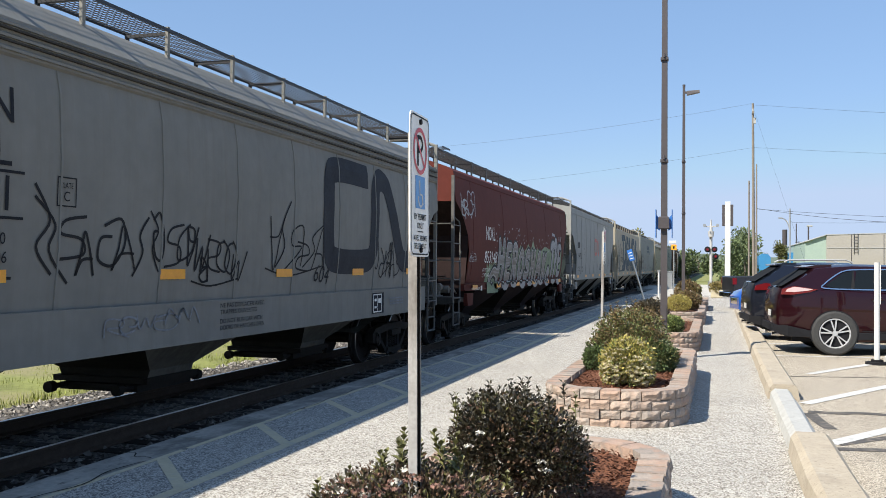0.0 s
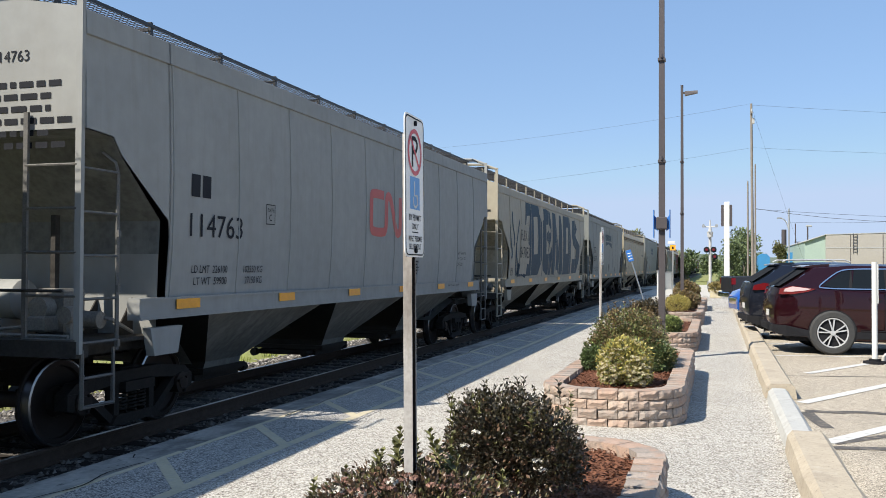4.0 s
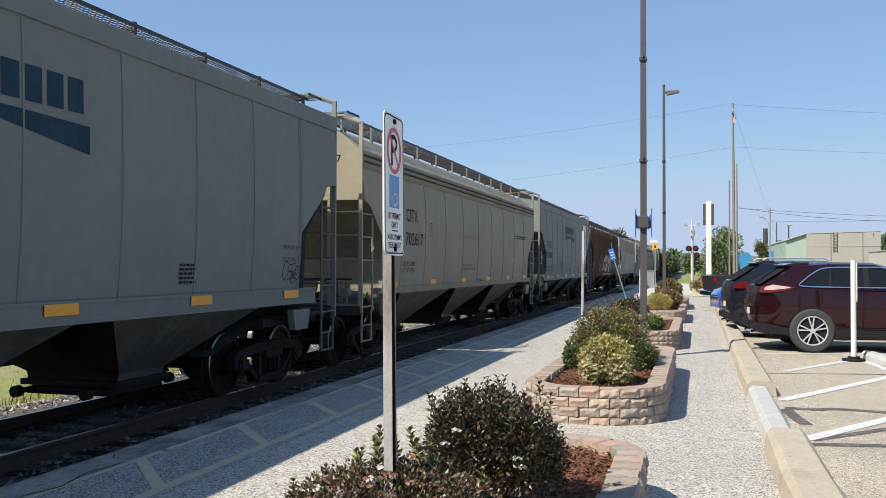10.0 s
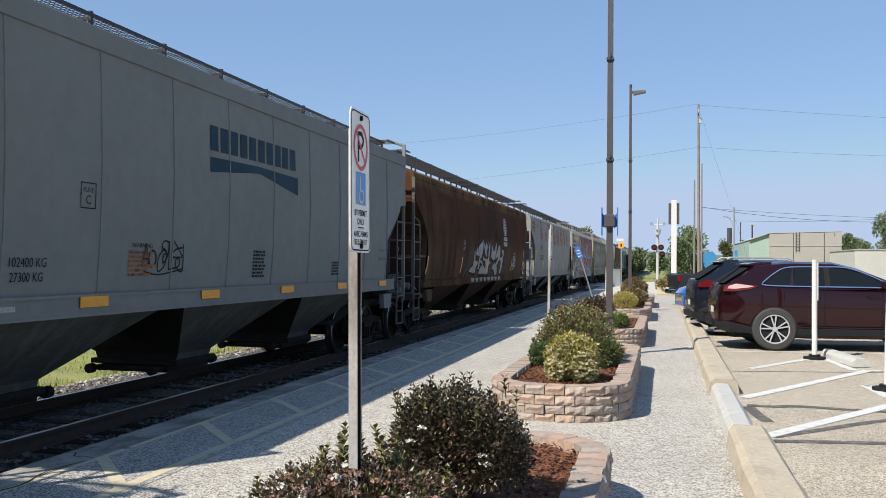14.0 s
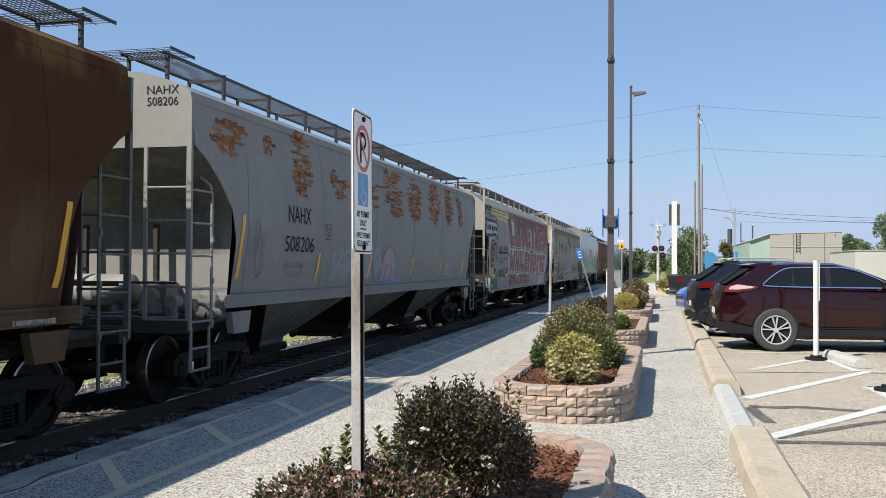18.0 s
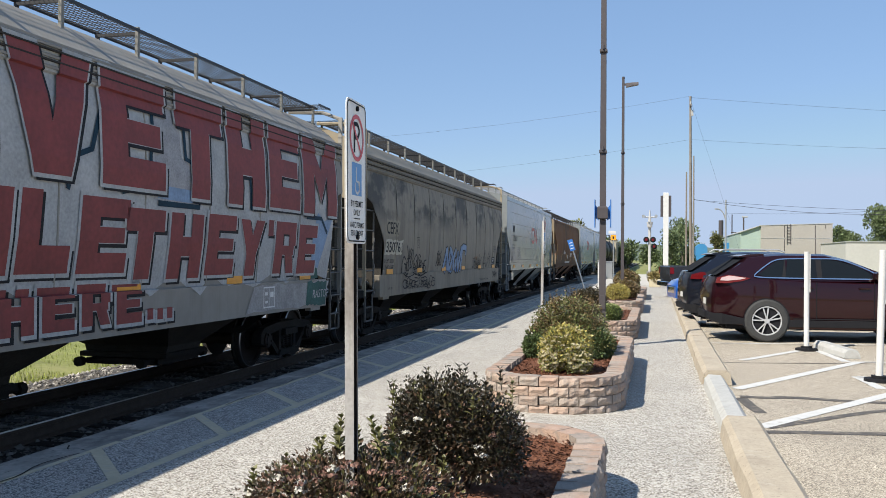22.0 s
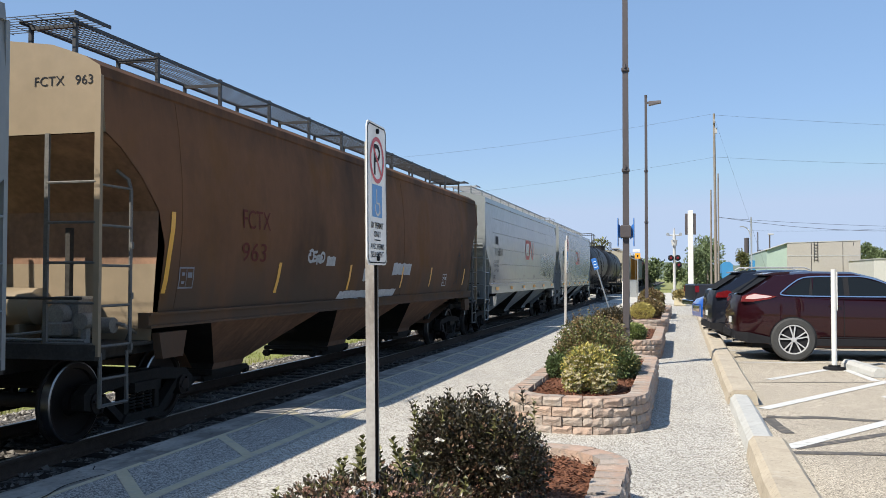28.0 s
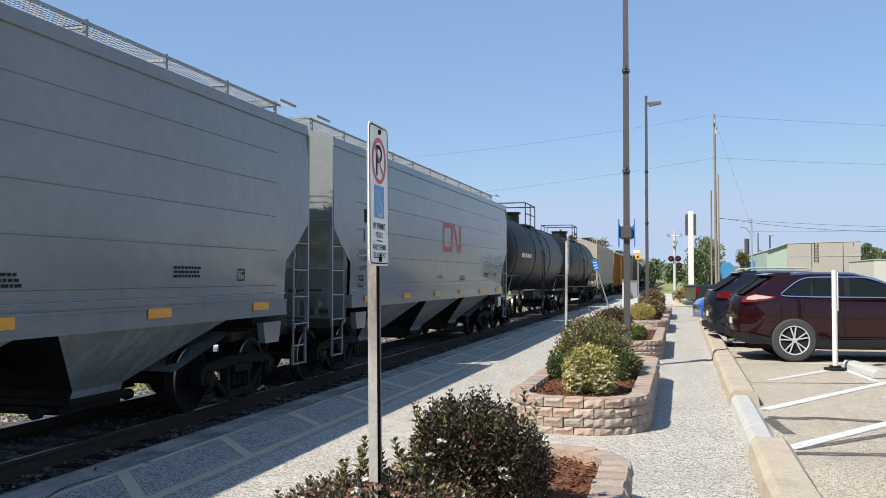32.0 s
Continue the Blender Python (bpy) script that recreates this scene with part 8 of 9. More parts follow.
CREAM_FL = leafy("cream_flower", (0.475, 0.418, 0.259), 0.3, 0.8)
TWIG = mat("twig_bark", (0.06, 0.045, 0.035), 0.9, 0, 0.2, 9)


def flower_heads(pts, r, seed):
    """Small domed heads, each a cluster of tiny petals."""
    rs = np.random.RandomState(seed)
    P, O = [], []
    for c in pts:
        k = 26
        d = rs.normal(size=(k, 3))
        d[:, 2] = np.abs(d[:, 2])
        d /= np.linalg.norm(d, axis=1)[:, None]
        P.append(np.array(c) + d * r * np.array([1, 1, 0.6]))
        O.append(d)
    p, o = np.vstack(P), np.vstack(O)
    n = len(p)
    o = o + rs.normal(size=(n, 3)) * 0.4
    o /= np.linalg.norm(o, axis=1)[:, None]
    s = np.cross(o, rs.normal(size=(n, 3)))
    s /= np.linalg.norm(s, axis=1)[:, None] + 1e-9
    L = r * 0.75
    v = np.stack([p - s * L * 0.5, p + np.cross(s, o) * L * 0.5, p + s * L * 0.5, p - np.cross(s, o) * L * 0.5 + o * L * 0.3], 1).reshape(-1, 3)
    return v, n


def shrub(label, x, y, z, rx, ry, h, leaves, seed, spikes=0, flowers=(), name="shrub", lobes=7, shell=0.55, blobs=((0, 0, 0.52, 1, 1, 0.52),)):
    """Stems, leaves and flower heads; blobs are rounded masses of the crown, as shares of rx, ry and h."""
    root = thing(name, label, "shrub", pose(x, y, z), "planted shrubs")
    r = random.Random(seed)
    for k in range(7):
        a = 6.283 * k / 7
        t = Vector((rx * 0.6 * math.cos(a), ry * 0.6 * math.sin(a), h * r.uniform(0.5, 0.7)))
        part("stem", G().tube([(0.03 * math.cos(a), 0.03 * math.sin(a), -0.03), t * 0.45 + Vector((0, 0, 0.05)), t], 0.008, 5), TWIG, root)
    tot = sum(b[3] * b[4] * b[5] for b in blobs)
    for k, (count, size, m) in enumerate(leaves):
        vs, ns = [], 0
        for j, (bx, by, bz, sx, sy, sz) in enumerate(blobs):
            v, n = leaf_cloud(int(count * sx * sy * sz / tot), bx * rx, by * ry, bz * h, sx * rx, sy * ry, sz * h, size, seed * 10 + k + 57 * j, shell, lobes, spikes=spikes if k == 0 and j == 0 else spikes // 3 if k == 0 else 0)
            vs.append(v)
            ns += n
        part("foliage", leaf_mesh("foliage", np.vstack(vs), ns, m), None, root)
    for k, (count, rad, m) in enumerate(flowers):
        rs = np.random.RandomState(seed * 31 + k)
        d = rs.normal(size=(count, 3))
        d[:, 2] = np.abs(d[:, 2]) * 0.8 if count < 200 else d[:, 2] * 0.8 + 0.1
        d[:, 1] -= 0.5
        d /= np.linalg.norm(d, axis=1)[:, None]
        bl = np.array([blobs[i % len(blobs)] for i in range(count)])
        full = np.array([rx, ry, h])
        pts = (bl[:, :3] + d * bl[:, 3:] * rs.uniform(0.86, 1.0, size=(count, 1))) * full
        if count <= 30:
            for p in pts:
                v, n = flower_heads([p], rad, seed + k)
                part("flower_head", leaf_mesh("flower_head", v, n, m), None, root)
        else:
            v, n = flower_heads(pts, rad, seed + k)
            tagged(part("blossom", leaf_mesh("blossom", v, n, m), None, root), "many small flower heads", kind="stuff")
    return root


BRONZE_LEAF = leafy("bronze_leaf", (0.100, 0.062, 0.036), 0.6, 0.42)


def shoots(root, ends, m, seed, leaf=0.045, span=0.2):
    """Young upright stems above the crown, each with pairs of pointed leaves; ends are the tips."""
    r = random.Random(seed)
    for x, y, z in ends:
        g = G()
        lean = Vector((r.uniform(-0.3, 0.3), r.uniform(-0.3, 0.3), 1.0)).normalized()
        tip = Vector((x, y, z))
        g.tube([tip - lean * span * 1.3, tip - lean * span * 0.5, tip], 0.0035, 4)
        n = max(5, int(span / 0.017))
        for k in range(n):
            f = k / (n - 1)
            c = tip - lean * span * (1 - f)
            for q in (0, 1):
                a = k * 1.57 + q * 3.14159 + r.uniform(-0.4, 0.4)
                out = Vector((math.cos(a), math.sin(a), r.uniform(0.15, 0.7) + 0.6 * f)).normalized()
                side = out.cross(Vector((0, 0, 1))).normalized()
                up = side.cross(out)
                L = leaf * r.uniform(0.75, 1.1) * (1.0 - 0.35 * f)
                w = L * 0.33
                g.add([c, c + out * L * 0.5 + side * w + up * w * 0.4, c + out * L, c + out * L * 0.5 - side * w + up * w * 0.4], [(0, 1, 2), (0, 2, 3)])
        part("shoot", g.mesh("shoot", m, fix=False), None, root, "upright leafy shoot")


FOUR = ((-0.25, 0.0, 0.55, 0.72, 0.80, 0.44), (0.25, 0.0, 0.50, 0.62, 0.75, 0.42), (0.56, -0.05, 0.40, 0.46, 0.60, 0.32), (-0.56, -0.1, 0.52, 0.44, 0.60, 0.40))
bush = shrub("dense dark bronze-leaved shrub with a few white flower heads", -1.075, 5.0, soil1, 0.40, 0.42, 0.66, [(15000, 0.026, DARK_LEAF), (3600, 0.026, BRONZE_LEAF), (700, 0.028, OLIVE_LEAF)], 3, 12, [(12, 0.022, WHITE_FL), (14, 0.016, PINK_FL)], lobes=16, shell=0.75, blobs=FOUR)
rs = random.Random(31)
shoots(bush, [(rs.uniform(-0.36, 0.20), rs.uniform(-0.25, 0.25), rs.uniform(0.60, 0.71)) for k in range(18)], DARK_LEAF, 32, 0.056, 0.10)
shoots(bush, [(rs.uniform(-0.40, 0.36), rs.uniform(-0.3, 0.2), rs.uniform(0.56, 0.66)) for k in range(9)], OLIVE_LEAF, 33, 0.050, 0.10)
low = shrub("low bronze shrub covered in faded pink flower heads", -1.36, 4.02, soil1 - 0.02, 0.50, 0.46, 0.42, [(7000, 0.026, BRONZE_LEAF), (5000, 0.026, DARK_LEAF), (1200, 0.030, OLIVE_LEAF)], 4, 6, [(210, 0.021, PINK_FL), (14, 0.026, WHITE_FL)], lobes=14, shell=0.7)
shoots(low, [(-0.46, -0.1, 0.36), (-0.36, 0.05, 0.40), (0.30, -0.05, 0.40), (0.40, 0.1, 0.42), (0.18, 0.12, 0.47), (-0.22, 0.15, 0.45)], OLIVE_LEAF, 34, 0.060, 0.14)
slim = shrub("upright leafy olive shoots beside a sign post", -1.42, 4.22, soil1 - 0.02, 0.20, 0.16, 0.40, [(700, 0.030, BRONZE_LEAF), (500, 0.030, OLIVE_LEAF)], 5, 0, lobes=5)
shoots(slim, [(-0.06, -0.05, 0.58), (-0.12, 0.04, 0.50), (0.02, -0.08, 0.53), (0.06, 0.05, 0.56), (0.12, -0.03, 0.52), (0.17, 0.06, 0.55), (-0.17, 0.0, 0.46), (0.21, -0.06, 0.48), (-0.02, 0.08, 0.50), (-0.22, 0.05, 0.44)], OLIVE_LEAF, 35, 0.068, 0.18)
shrub("round yellow-green bush thick with small pale flowers", -1.0, 10.55, soil2 - 0.02, 0.295, 0.32, 0.56, [(4800, 0.038, YEL_LEAF), (1400, 0.038, LIME_LEAF), (1200, 0.036, OLIVE_LEAF)], 6, 0, [(330, 0.025, CREAM_FL)], lobes=26, shell=0.45, blobs=((0, 0, 0.52, 1, 1, 0.49), (-0.45, -0.4, 0.34, 0.55, 0.6, 0.32), (0.45, -0.4, 0.32, 0.55, 0.6, 0.30)))
shrub("wide olive shrub with bronze new growth", -1.15, 12.6, soil2 - 0.02, 0.58, 0.75, 0.80, [(5000, 0.036, RED_LEAF), (8000, 0.036, OLIVE_LEAF), (2600, 0.036, GREEN_LEAF), (1200, 0.036, LIME_LEAF)], 8, 40, lobes=14, shell=0.7, blobs=((0, 0, 0.5, 0.85, 0.9, 0.5), (0.4, -0.4, 0.35, 0.55, 0.6, 0.35), (-0.5, -0.3, 0.3, 0.5, 0.6, 0.32)))
shrub("green leafy bush beneath a taller shrub", -0.71, 12.1, soil2 - 0.02, 0.20, 0.35, 0.37, [(3500, 0.04, GREEN_LEAF), (800, 0.04, OLIVE_LEAF)], 9, 10)
shrub("green shrub trailing at a planter's edge", -1.56, 12.0, soil2 - 0.02, 0.15, 0.3, 0.32, [(2200, 0.04, GREEN_LEAF)], 10, 8)
shrub("soft grey-green low bush in a planter", -0.90, 19.1, soil3 - 0.02, 0.25, 0.30, 0.36, [(3000, 0.045, LIME_LEAF), (1800, 0.04, GREEN_LEAF)], 11, 6)
shrub("dark bronze-leaved shrub in a planter", -1.45, 20.6, soil3 - 0.02, 0.45, 0.5, 0.62, [(4000, 0.05, DARK_LEAF), (1500, 0.05, RED_LEAF)], 12, 12)
shrub("round yellow bush in a planter", -1.10, 28.0, soil4 - 0.02, 0.37, 0.38, 0.53, [(4500, 0.035, YEL_LEAF)], 13, 0, lobes=16, shell=0.35)
shrub("brownish-red rounded shrub in a planter", -0.98, 29.3, soil4 - 0.02, 0.5, 0.55, 0.60, [(4500, 0.06, RED_LEAF), (1500, 0.06, OLIVE_LEAF)], 14, 12)
shrub("brownish shrub in a distant planter", -1.05, 36.6, soil5 - 0.02, 0.55, 0.7, 0.8, [(2500, 0.08, RED_LEAF), (800, 0.08, OLIVE_LEAF)], 15, 8)


# ---- parked vehicles ----
def car_paint(name, col):
    m = mat(name, col, 0.35, 0.6, 0.04, 3, 0, 60, spec=0.2, coat=0.8)
    m.node_tree.nodes["Principled BSDF"].inputs["Coat Roughness"].default_value = 0.03
    return m


def wheel_parts(root, x, y, r, out):
    """Tyre, alloy rim with paired spokes; out is the side that faces outwards (+1 or -1)."""
    wheel = part("wheel", G().cyl((x, y - out * 0.11, r), (x, y + out * 0.05, r), r * 0.66, 24), TRIM, root)
    n = 32
    prof = [(-0.11, r * 0.66), (-0.115, r * 0.92), (-0.09, r), (0.07, r), (0.10, r * 0.92), (0.105, r * 0.72), (0.085, r * 0.66)]
    g = G()
    g.loft([[(x + q * math.cos(6.28319 * i / n), y + out * d, r + q * math.sin(6.28319 * i / n)) for i in range(n)] for d, q in prof], True, False)
    part("tyre", g, TYRE, wheel, smooth=True)
    g = G()
    g.torus((x, y + out * 0.085, r), (0, 1, 0), r * 0.655, 0.015, 32, 6)
    for k in range(5):
        for da in (-0.19, 0.19):
            t = 6.283 * k / 5 + 0.4
            p = Vector((math.cos(t + da * 0.5), 0, math.sin(t + da * 0.5))) * r * 0.12
            q = Vector((math.cos(t + da), 0, math.sin(t + da))) * r * 0.63
            c = Vector((x, y + out * 0.075, r))
            s = Vector((-math.sin(t), 0, math.cos(t))) * 0.0115
            o = Vector((0, out * 0.022, 0))
            g.add([c + p - s, c + q - s * 1.2, c + q + s * 1.2, c + p + s, c + p - s + o, c + q - s * 1.2 + o * 0.6, c + q + s * 1.2 + o * 0.6, c + p + s + o], [(4, 5, 6, 7), (0, 1, 5, 4), (2, 3, 7, 6), (1, 2, 6, 5)])
    g.cyl((x, y + out * 0.07, r), (x, y + out * 0.105, r), r * 0.12, 14)
    part("rim", g, ALLOY, wheel, "silver alloy rim with paired spokes")
    return wheel


REARGLASS = mat("sooty_rear_glass", (0.020, 0.022, 0.026), 0.35, 0, 0.02, 3, spec=0.0)
DARKGLASS = mat("dark_car_glass", (0.008, 0.010, 0.011), 0.03, 0, 0.02, 3, spec=0.32)


def suv(label, paint, m, dims, nose=False):
    """A parked sport-utility car; x runs from its rear axle to its front, the origin lies on the ground under the axle's middle."""
    Lr, wb, Lf, W, H, r = dims
    root = thing("parked_suv", label, "car", m, "parked vehicles")
    belt = H * 0.70
    # rear overhang, tailgate, sides, bonnet: half width, underside, shoulder height
    st = [(-Lr, 0.78, 0.46, belt - 0.36), (-Lr + 0.03, 0.84, 0.40, belt - 0.10), (-Lr + 0.09, 0.895, 0.36, belt + 0.05), (-0.42, 0.95, 0.32, belt + 0.06), (0.0, 0.965, 0.27, belt + 0.05), (0.8, 0.955, 0.26, belt + 0.01),
          (1.7, 0.955, 0.26, belt - 0.01), (2.35, 0.955, 0.26, belt - 0.02), (wb, 0.955, 0.28, belt - 0.07), (wb + 0.45, 0.93, 0.28, belt - 0.15), (wb + Lf - 0.15, 0.86, 0.30, belt - 0.27), (wb + Lf, 0.74, 0.36, belt - 0.42)]
    g = G()
    rings = []
    for x, w, lo, hi in st:
        half = [(w * 0.90, lo), (w * 0.985, lo + 0.12), (w, lo + (hi - lo) * 0.45), (w * 1.005, hi - 0.16), (w * 0.985, hi - 0.05), (w * 0.92, hi)]
        rings.append([(x, -a * W / 0.965, b) for a, b in half] + [(x, a * W / 0.965, b) for a, b in reversed(half)])
    g.loft(rings)
    part("body", g, paint, root, smooth=True)
    # roof and pillars
    top = [(-Lr + 0.09, 0.03, 0.93), (-Lr + 0.42, 0.24, 0.86), (-Lr + 0.74, H - belt - 0.05, 0.77), (0.35, H - belt, 0.735), (1.15, H - belt - 0.01, 0.73), (1.62, H - belt - 0.13, 0.76), (2.55, 0.0, 0.86)]
    rings = []
    for x, hh, w in top:
        rings.append([(x, -0.93 * W / 0.965, belt - 0.02), (x, -(0.93 + (w - 0.93) * 0.92) * W / 0.965, belt + hh * 0.92), (x, -w * 0.82 * W / 0.965, belt + hh), (x, w * 0.82 * W / 0.965, belt + hh), (x, (0.93 + (w - 0.93) * 0.92) * W / 0.965, belt + hh * 0.92), (x, 0.93 * W / 0.965, belt - 0.02)])
    part("roof", G().loft(rings, False, False), paint, root, smooth=True)

    def side_y(z):
        return (0.93 + (0.735 - 0.93) * (z - belt) / (H - belt)) * W / 0.965

    for s in (-1, 1):
        def panel(name, poly, mt, off, label=""):
            g = G()
            g.add([(x, s * (side_y(z) + off), z) for x, z in poly], [tuple(range(len(poly)))])
            return part(name, g, mt, root, label)
        zt = H - 0.13
        panel("rear_quarter_glass", [(-0.16, belt + 0.10), (0.02, belt + 0.06), (0.30, belt + 0.055), (0.36, zt + 0.0), (0.20, zt - 0.03)], DARKGLASS, 0.012)
        panel("side_window", [(0.36, belt + 0.055), (0.95, belt + 0.05), (0.95, zt + 0.02), (0.42, zt + 0.01)], DARKGLASS, 0.012, "dark tinted door glass")
        panel("side_window", [(1.05, belt + 0.05), (2.10, belt + 0.045), (1.72, zt - 0.12), (1.35, zt - 0.01), (1.05, zt + 0.02)], DARKGLASS, 0.012, "dark tinted door glass")
        for a, b in ((0.30, 0.37), (0.95, 1.06)):
            panel("pillar", [(a - 0.005, belt + 0.05), (b + 0.005, belt + 0.05), (b + 0.005, zt + 0.015), (a + 0.06 if a < 0.5 else a - 0.005, zt + 0.005)], TRIM, 0.010, "black window pillar")
        line = [(-0.22, belt + 0.10), (0.04, belt + 0.045), (2.25, belt + 0.03)]
        arch = [(-0.22, belt + 0.10), (-0.02, zt - 0.13), (0.18, zt - 0.01), (0.42, zt + 0.025), (0.95, zt + 0.03), (1.38, zt + 0.015), (1.80, zt - 0.13), (2.25, belt + 0.03)]
        g = G()
        for pts in (line, arch):
            for q in ribbon(smooth_line(pts, 4), 0.022):
                g.add([(x, s * (side_y(z) + 0.017), z) for x, z in q], [(0, 1, 2, 3)])
        part("window_trim", g, CHROME, root, "bright chrome window surround")
        g = G()
        for a, b in ((0.52, 0.27),):
            g.box(-0.45, wb - 0.45, *sorted((s * W * 0.975, s * W * 1.005)), 0.30, 0.44, 0, 0.01)
        g.box(0.5, wb - 0.5, *sorted((s * W * 1.0, s * W * 1.01)), 0.455, 0.475)
        part("sill_cladding", g, TRIM, root, "black plastic sill")
        for x in (0.0, wb):
            g = G()
            a0 = [(x + (r + 0.022) * math.cos(radians(t)), r + (r + 0.022) * math.sin(radians(t))) for t in range(-20, 201, 10)]
            g.add([(px, s * W * 1.006, max(0.24, pz)) for px, pz in a0], [tuple(range(len(a0)))])
            part("wheel_arch", g, TRIM, root, "black wheel-arch lining")
            wheel_parts(root, x, s * (W - 0.055), r, s)
        for x in (0.66, 1.72):
            part("door_handle", G().box(x, x + 0.2, *sorted((s * W, s * (W + 0.035))), belt - 0.17, belt - 0.13, 0, 0.01), paint, root)
        for x in (0.93, 2.0):
            part("door_gap", G().box(x, x + 0.008, *sorted((s * W * 0.99, s * W * 1.004)), 0.46, belt - 0.03), TRIM, root)
        part("mirror", G().box(1.98, 2.14, *sorted((s * W * 0.97, s * (W + 0.19))), belt + 0.02, belt + 0.17, 0, 0.03), paint, root)
        g = G()
        g.tube([(-0.25, s * 0.66, H + 0.0), (-0.15, s * 0.66, H + 0.05), (1.1, s * 0.66, H + 0.05), (1.25, s * 0.66, H - 0.01)], 0.016, 6)
        if nose:
            part("roof_rail", g, ALLOY, root, "silver roof rail")
        x0 = -Lr + 0.10
        part("tail_lamp", G().prism([(x0 - 0.03, 1.15), (x0 + 0.0, 1.26), (x0 + 0.22, 1.315), (x0 + 0.64, 1.255), (x0 + 0.50, 1.20), (x0 + 0.20, 1.15)], "y", *sorted((s * 0.55, s * W * 0.994))), LENS, root, "red tail lamp wrapping the corner")
        if not nose:
            part("reversing_lamp", G().prism([(x0 + 0.05, 1.205), (x0 + 0.08, 1.258), (x0 + 0.22, 1.302), (x0 + 0.56, 1.256), (x0 + 0.46, 1.228), (x0 + 0.20, 1.20)], "y", *sorted((s * 0.60, s * W * 0.999))), LENS_PALE, root, "clear inner lamp lens")
        part("head_lamp", G().prism([(wb + Lf - 0.5, 0.80), (wb + Lf - 0.06, 0.70), (wb + Lf - 0.10, 0.60), (wb + Lf - 0.4, 0.68)], "y", *sorted((s * 0.5, s * 0.88))), CHROME, root)
    x0 = -Lr
    rg = G()
    rg.add([(x0 + 0.10, -0.76, belt + 0.085), (x0 + 0.10, 0.76, belt + 0.085), (x0 + 0.70, 0.64, H - 0.07), (x0 + 0.70, -0.64, H - 0.07)], [(0, 1, 2, 3)])
    part("rear_window", rg, REARGLASS, root, "dark rear glass")
    part("spoiler", G().prism([(x0 + 0.58, H - 0.085), (x0 + 0.56, H - 0.06), (x0 + 0.74, H - 0.024), (x0 + 1.04, H - 0.008), (x0 + 1.04, H - 0.06)], "y", -0.66, 0.66), paint, root)
    g = G()
    g.loft([[(x0 - 0.035, y, z) for y, z in ((-0.80, 0.42), (0.80, 0.42), (0.83, 0.56), (-0.83, 0.56))], [(x0 + 0.2, y, z) for y, z in ((-0.93, 0.34), (0.93, 0.34), (0.955, 0.55), (-0.955, 0.55))], [(x0 + 0.62, y, z) for y, z in ((-W * 1.006, 0.34), (W * 1.006, 0.34), (W * 1.006, 0.46), (-W * 1.006, 0.46))]])
    part("rear_bumper", g, TRIM, root, "black plastic lower bumper")
    part("number_plate", G().box(x0 - 0.012, x0 + 0.01, -0.16, 0.16, 0.70, 0.82), WHITE, root, "white plate with plain bars")
    for yy in (-0.45, 0.45):
        part("exhaust_tip", G().cyl((x0 - 0.03, yy, 0.35), (x0 + 0.2, yy, 0.35), 0.04, 10), CHROME, root)
    part("grille", G().box(wb + Lf - 0.10, wb + Lf + 0.012, -0.52, 0.52, belt - 0.66, belt - 0.46, 0, 0.01), CHROME, root, "bright front grille")
    part("underbody", G().box(x0 + 0.3, wb + Lf - 0.3, -0.8, 0.8, 0.24, 0.36), TRIM, root)
    return root


MAROON = car_paint("maroon_car_enamel", (0.026, 0.0035, 0.0065))
NAVY = car_paint("navy_black_enamel", (0.016, 0.019, 0.030))
BLUECAR = car_paint("bright_blue_enamel", (0.02, 0.12, 0.50))
DARKGREY = car_paint("dark_grey_enamel", (0.05, 0.052, 0.056))
EDGE_DIMS = (1.04, 2.85, 0.96, 0.965, 1.745, 0.42)


def parked(x, y, heading, flip=False):
    """Pose from the ground point under the near rear wheel's middle."""
    a = radians(heading)
    off = 0.875
    return pose(x - math.sin(a) * off, y + math.cos(a) * off, 0, 0, 0, heading)


suv("dark maroon sport-utility car parked nose-in on the lot", MAROON, parked(2.12, 18.9, 5.0), EDGE_DIMS)
suv("navy-black sport-utility car with silver roof rails, parked", NAVY, parked(1.74, 22.3, 6.0), (1.02, 2.85, 0.98, 0.975, 1.80, 0.40), True)
suv("bright blue truck parked with its nose to the path", BLUECAR, pose(4.06, 31.2, 0, 0, 0, 190.0), (0.95, 2.65, 0.95, 0.94, 1.66, 0.38))
suv("blue car parked on the far side of the lot", BLUECAR, pose(9.8, 31.0, 0, 0, 0, 12.0), (0.95, 2.65, 0.95, 0.90, 1.55, 0.33))
suv("white car parked on the far side of the lot", car_paint("white_car_enamel", (0.7, 0.7, 0.69)), pose(13.5, 40.5, 0, 0, 0, 12.0), (0.95, 2.75, 0.95, 0.93, 1.70, 0.35))


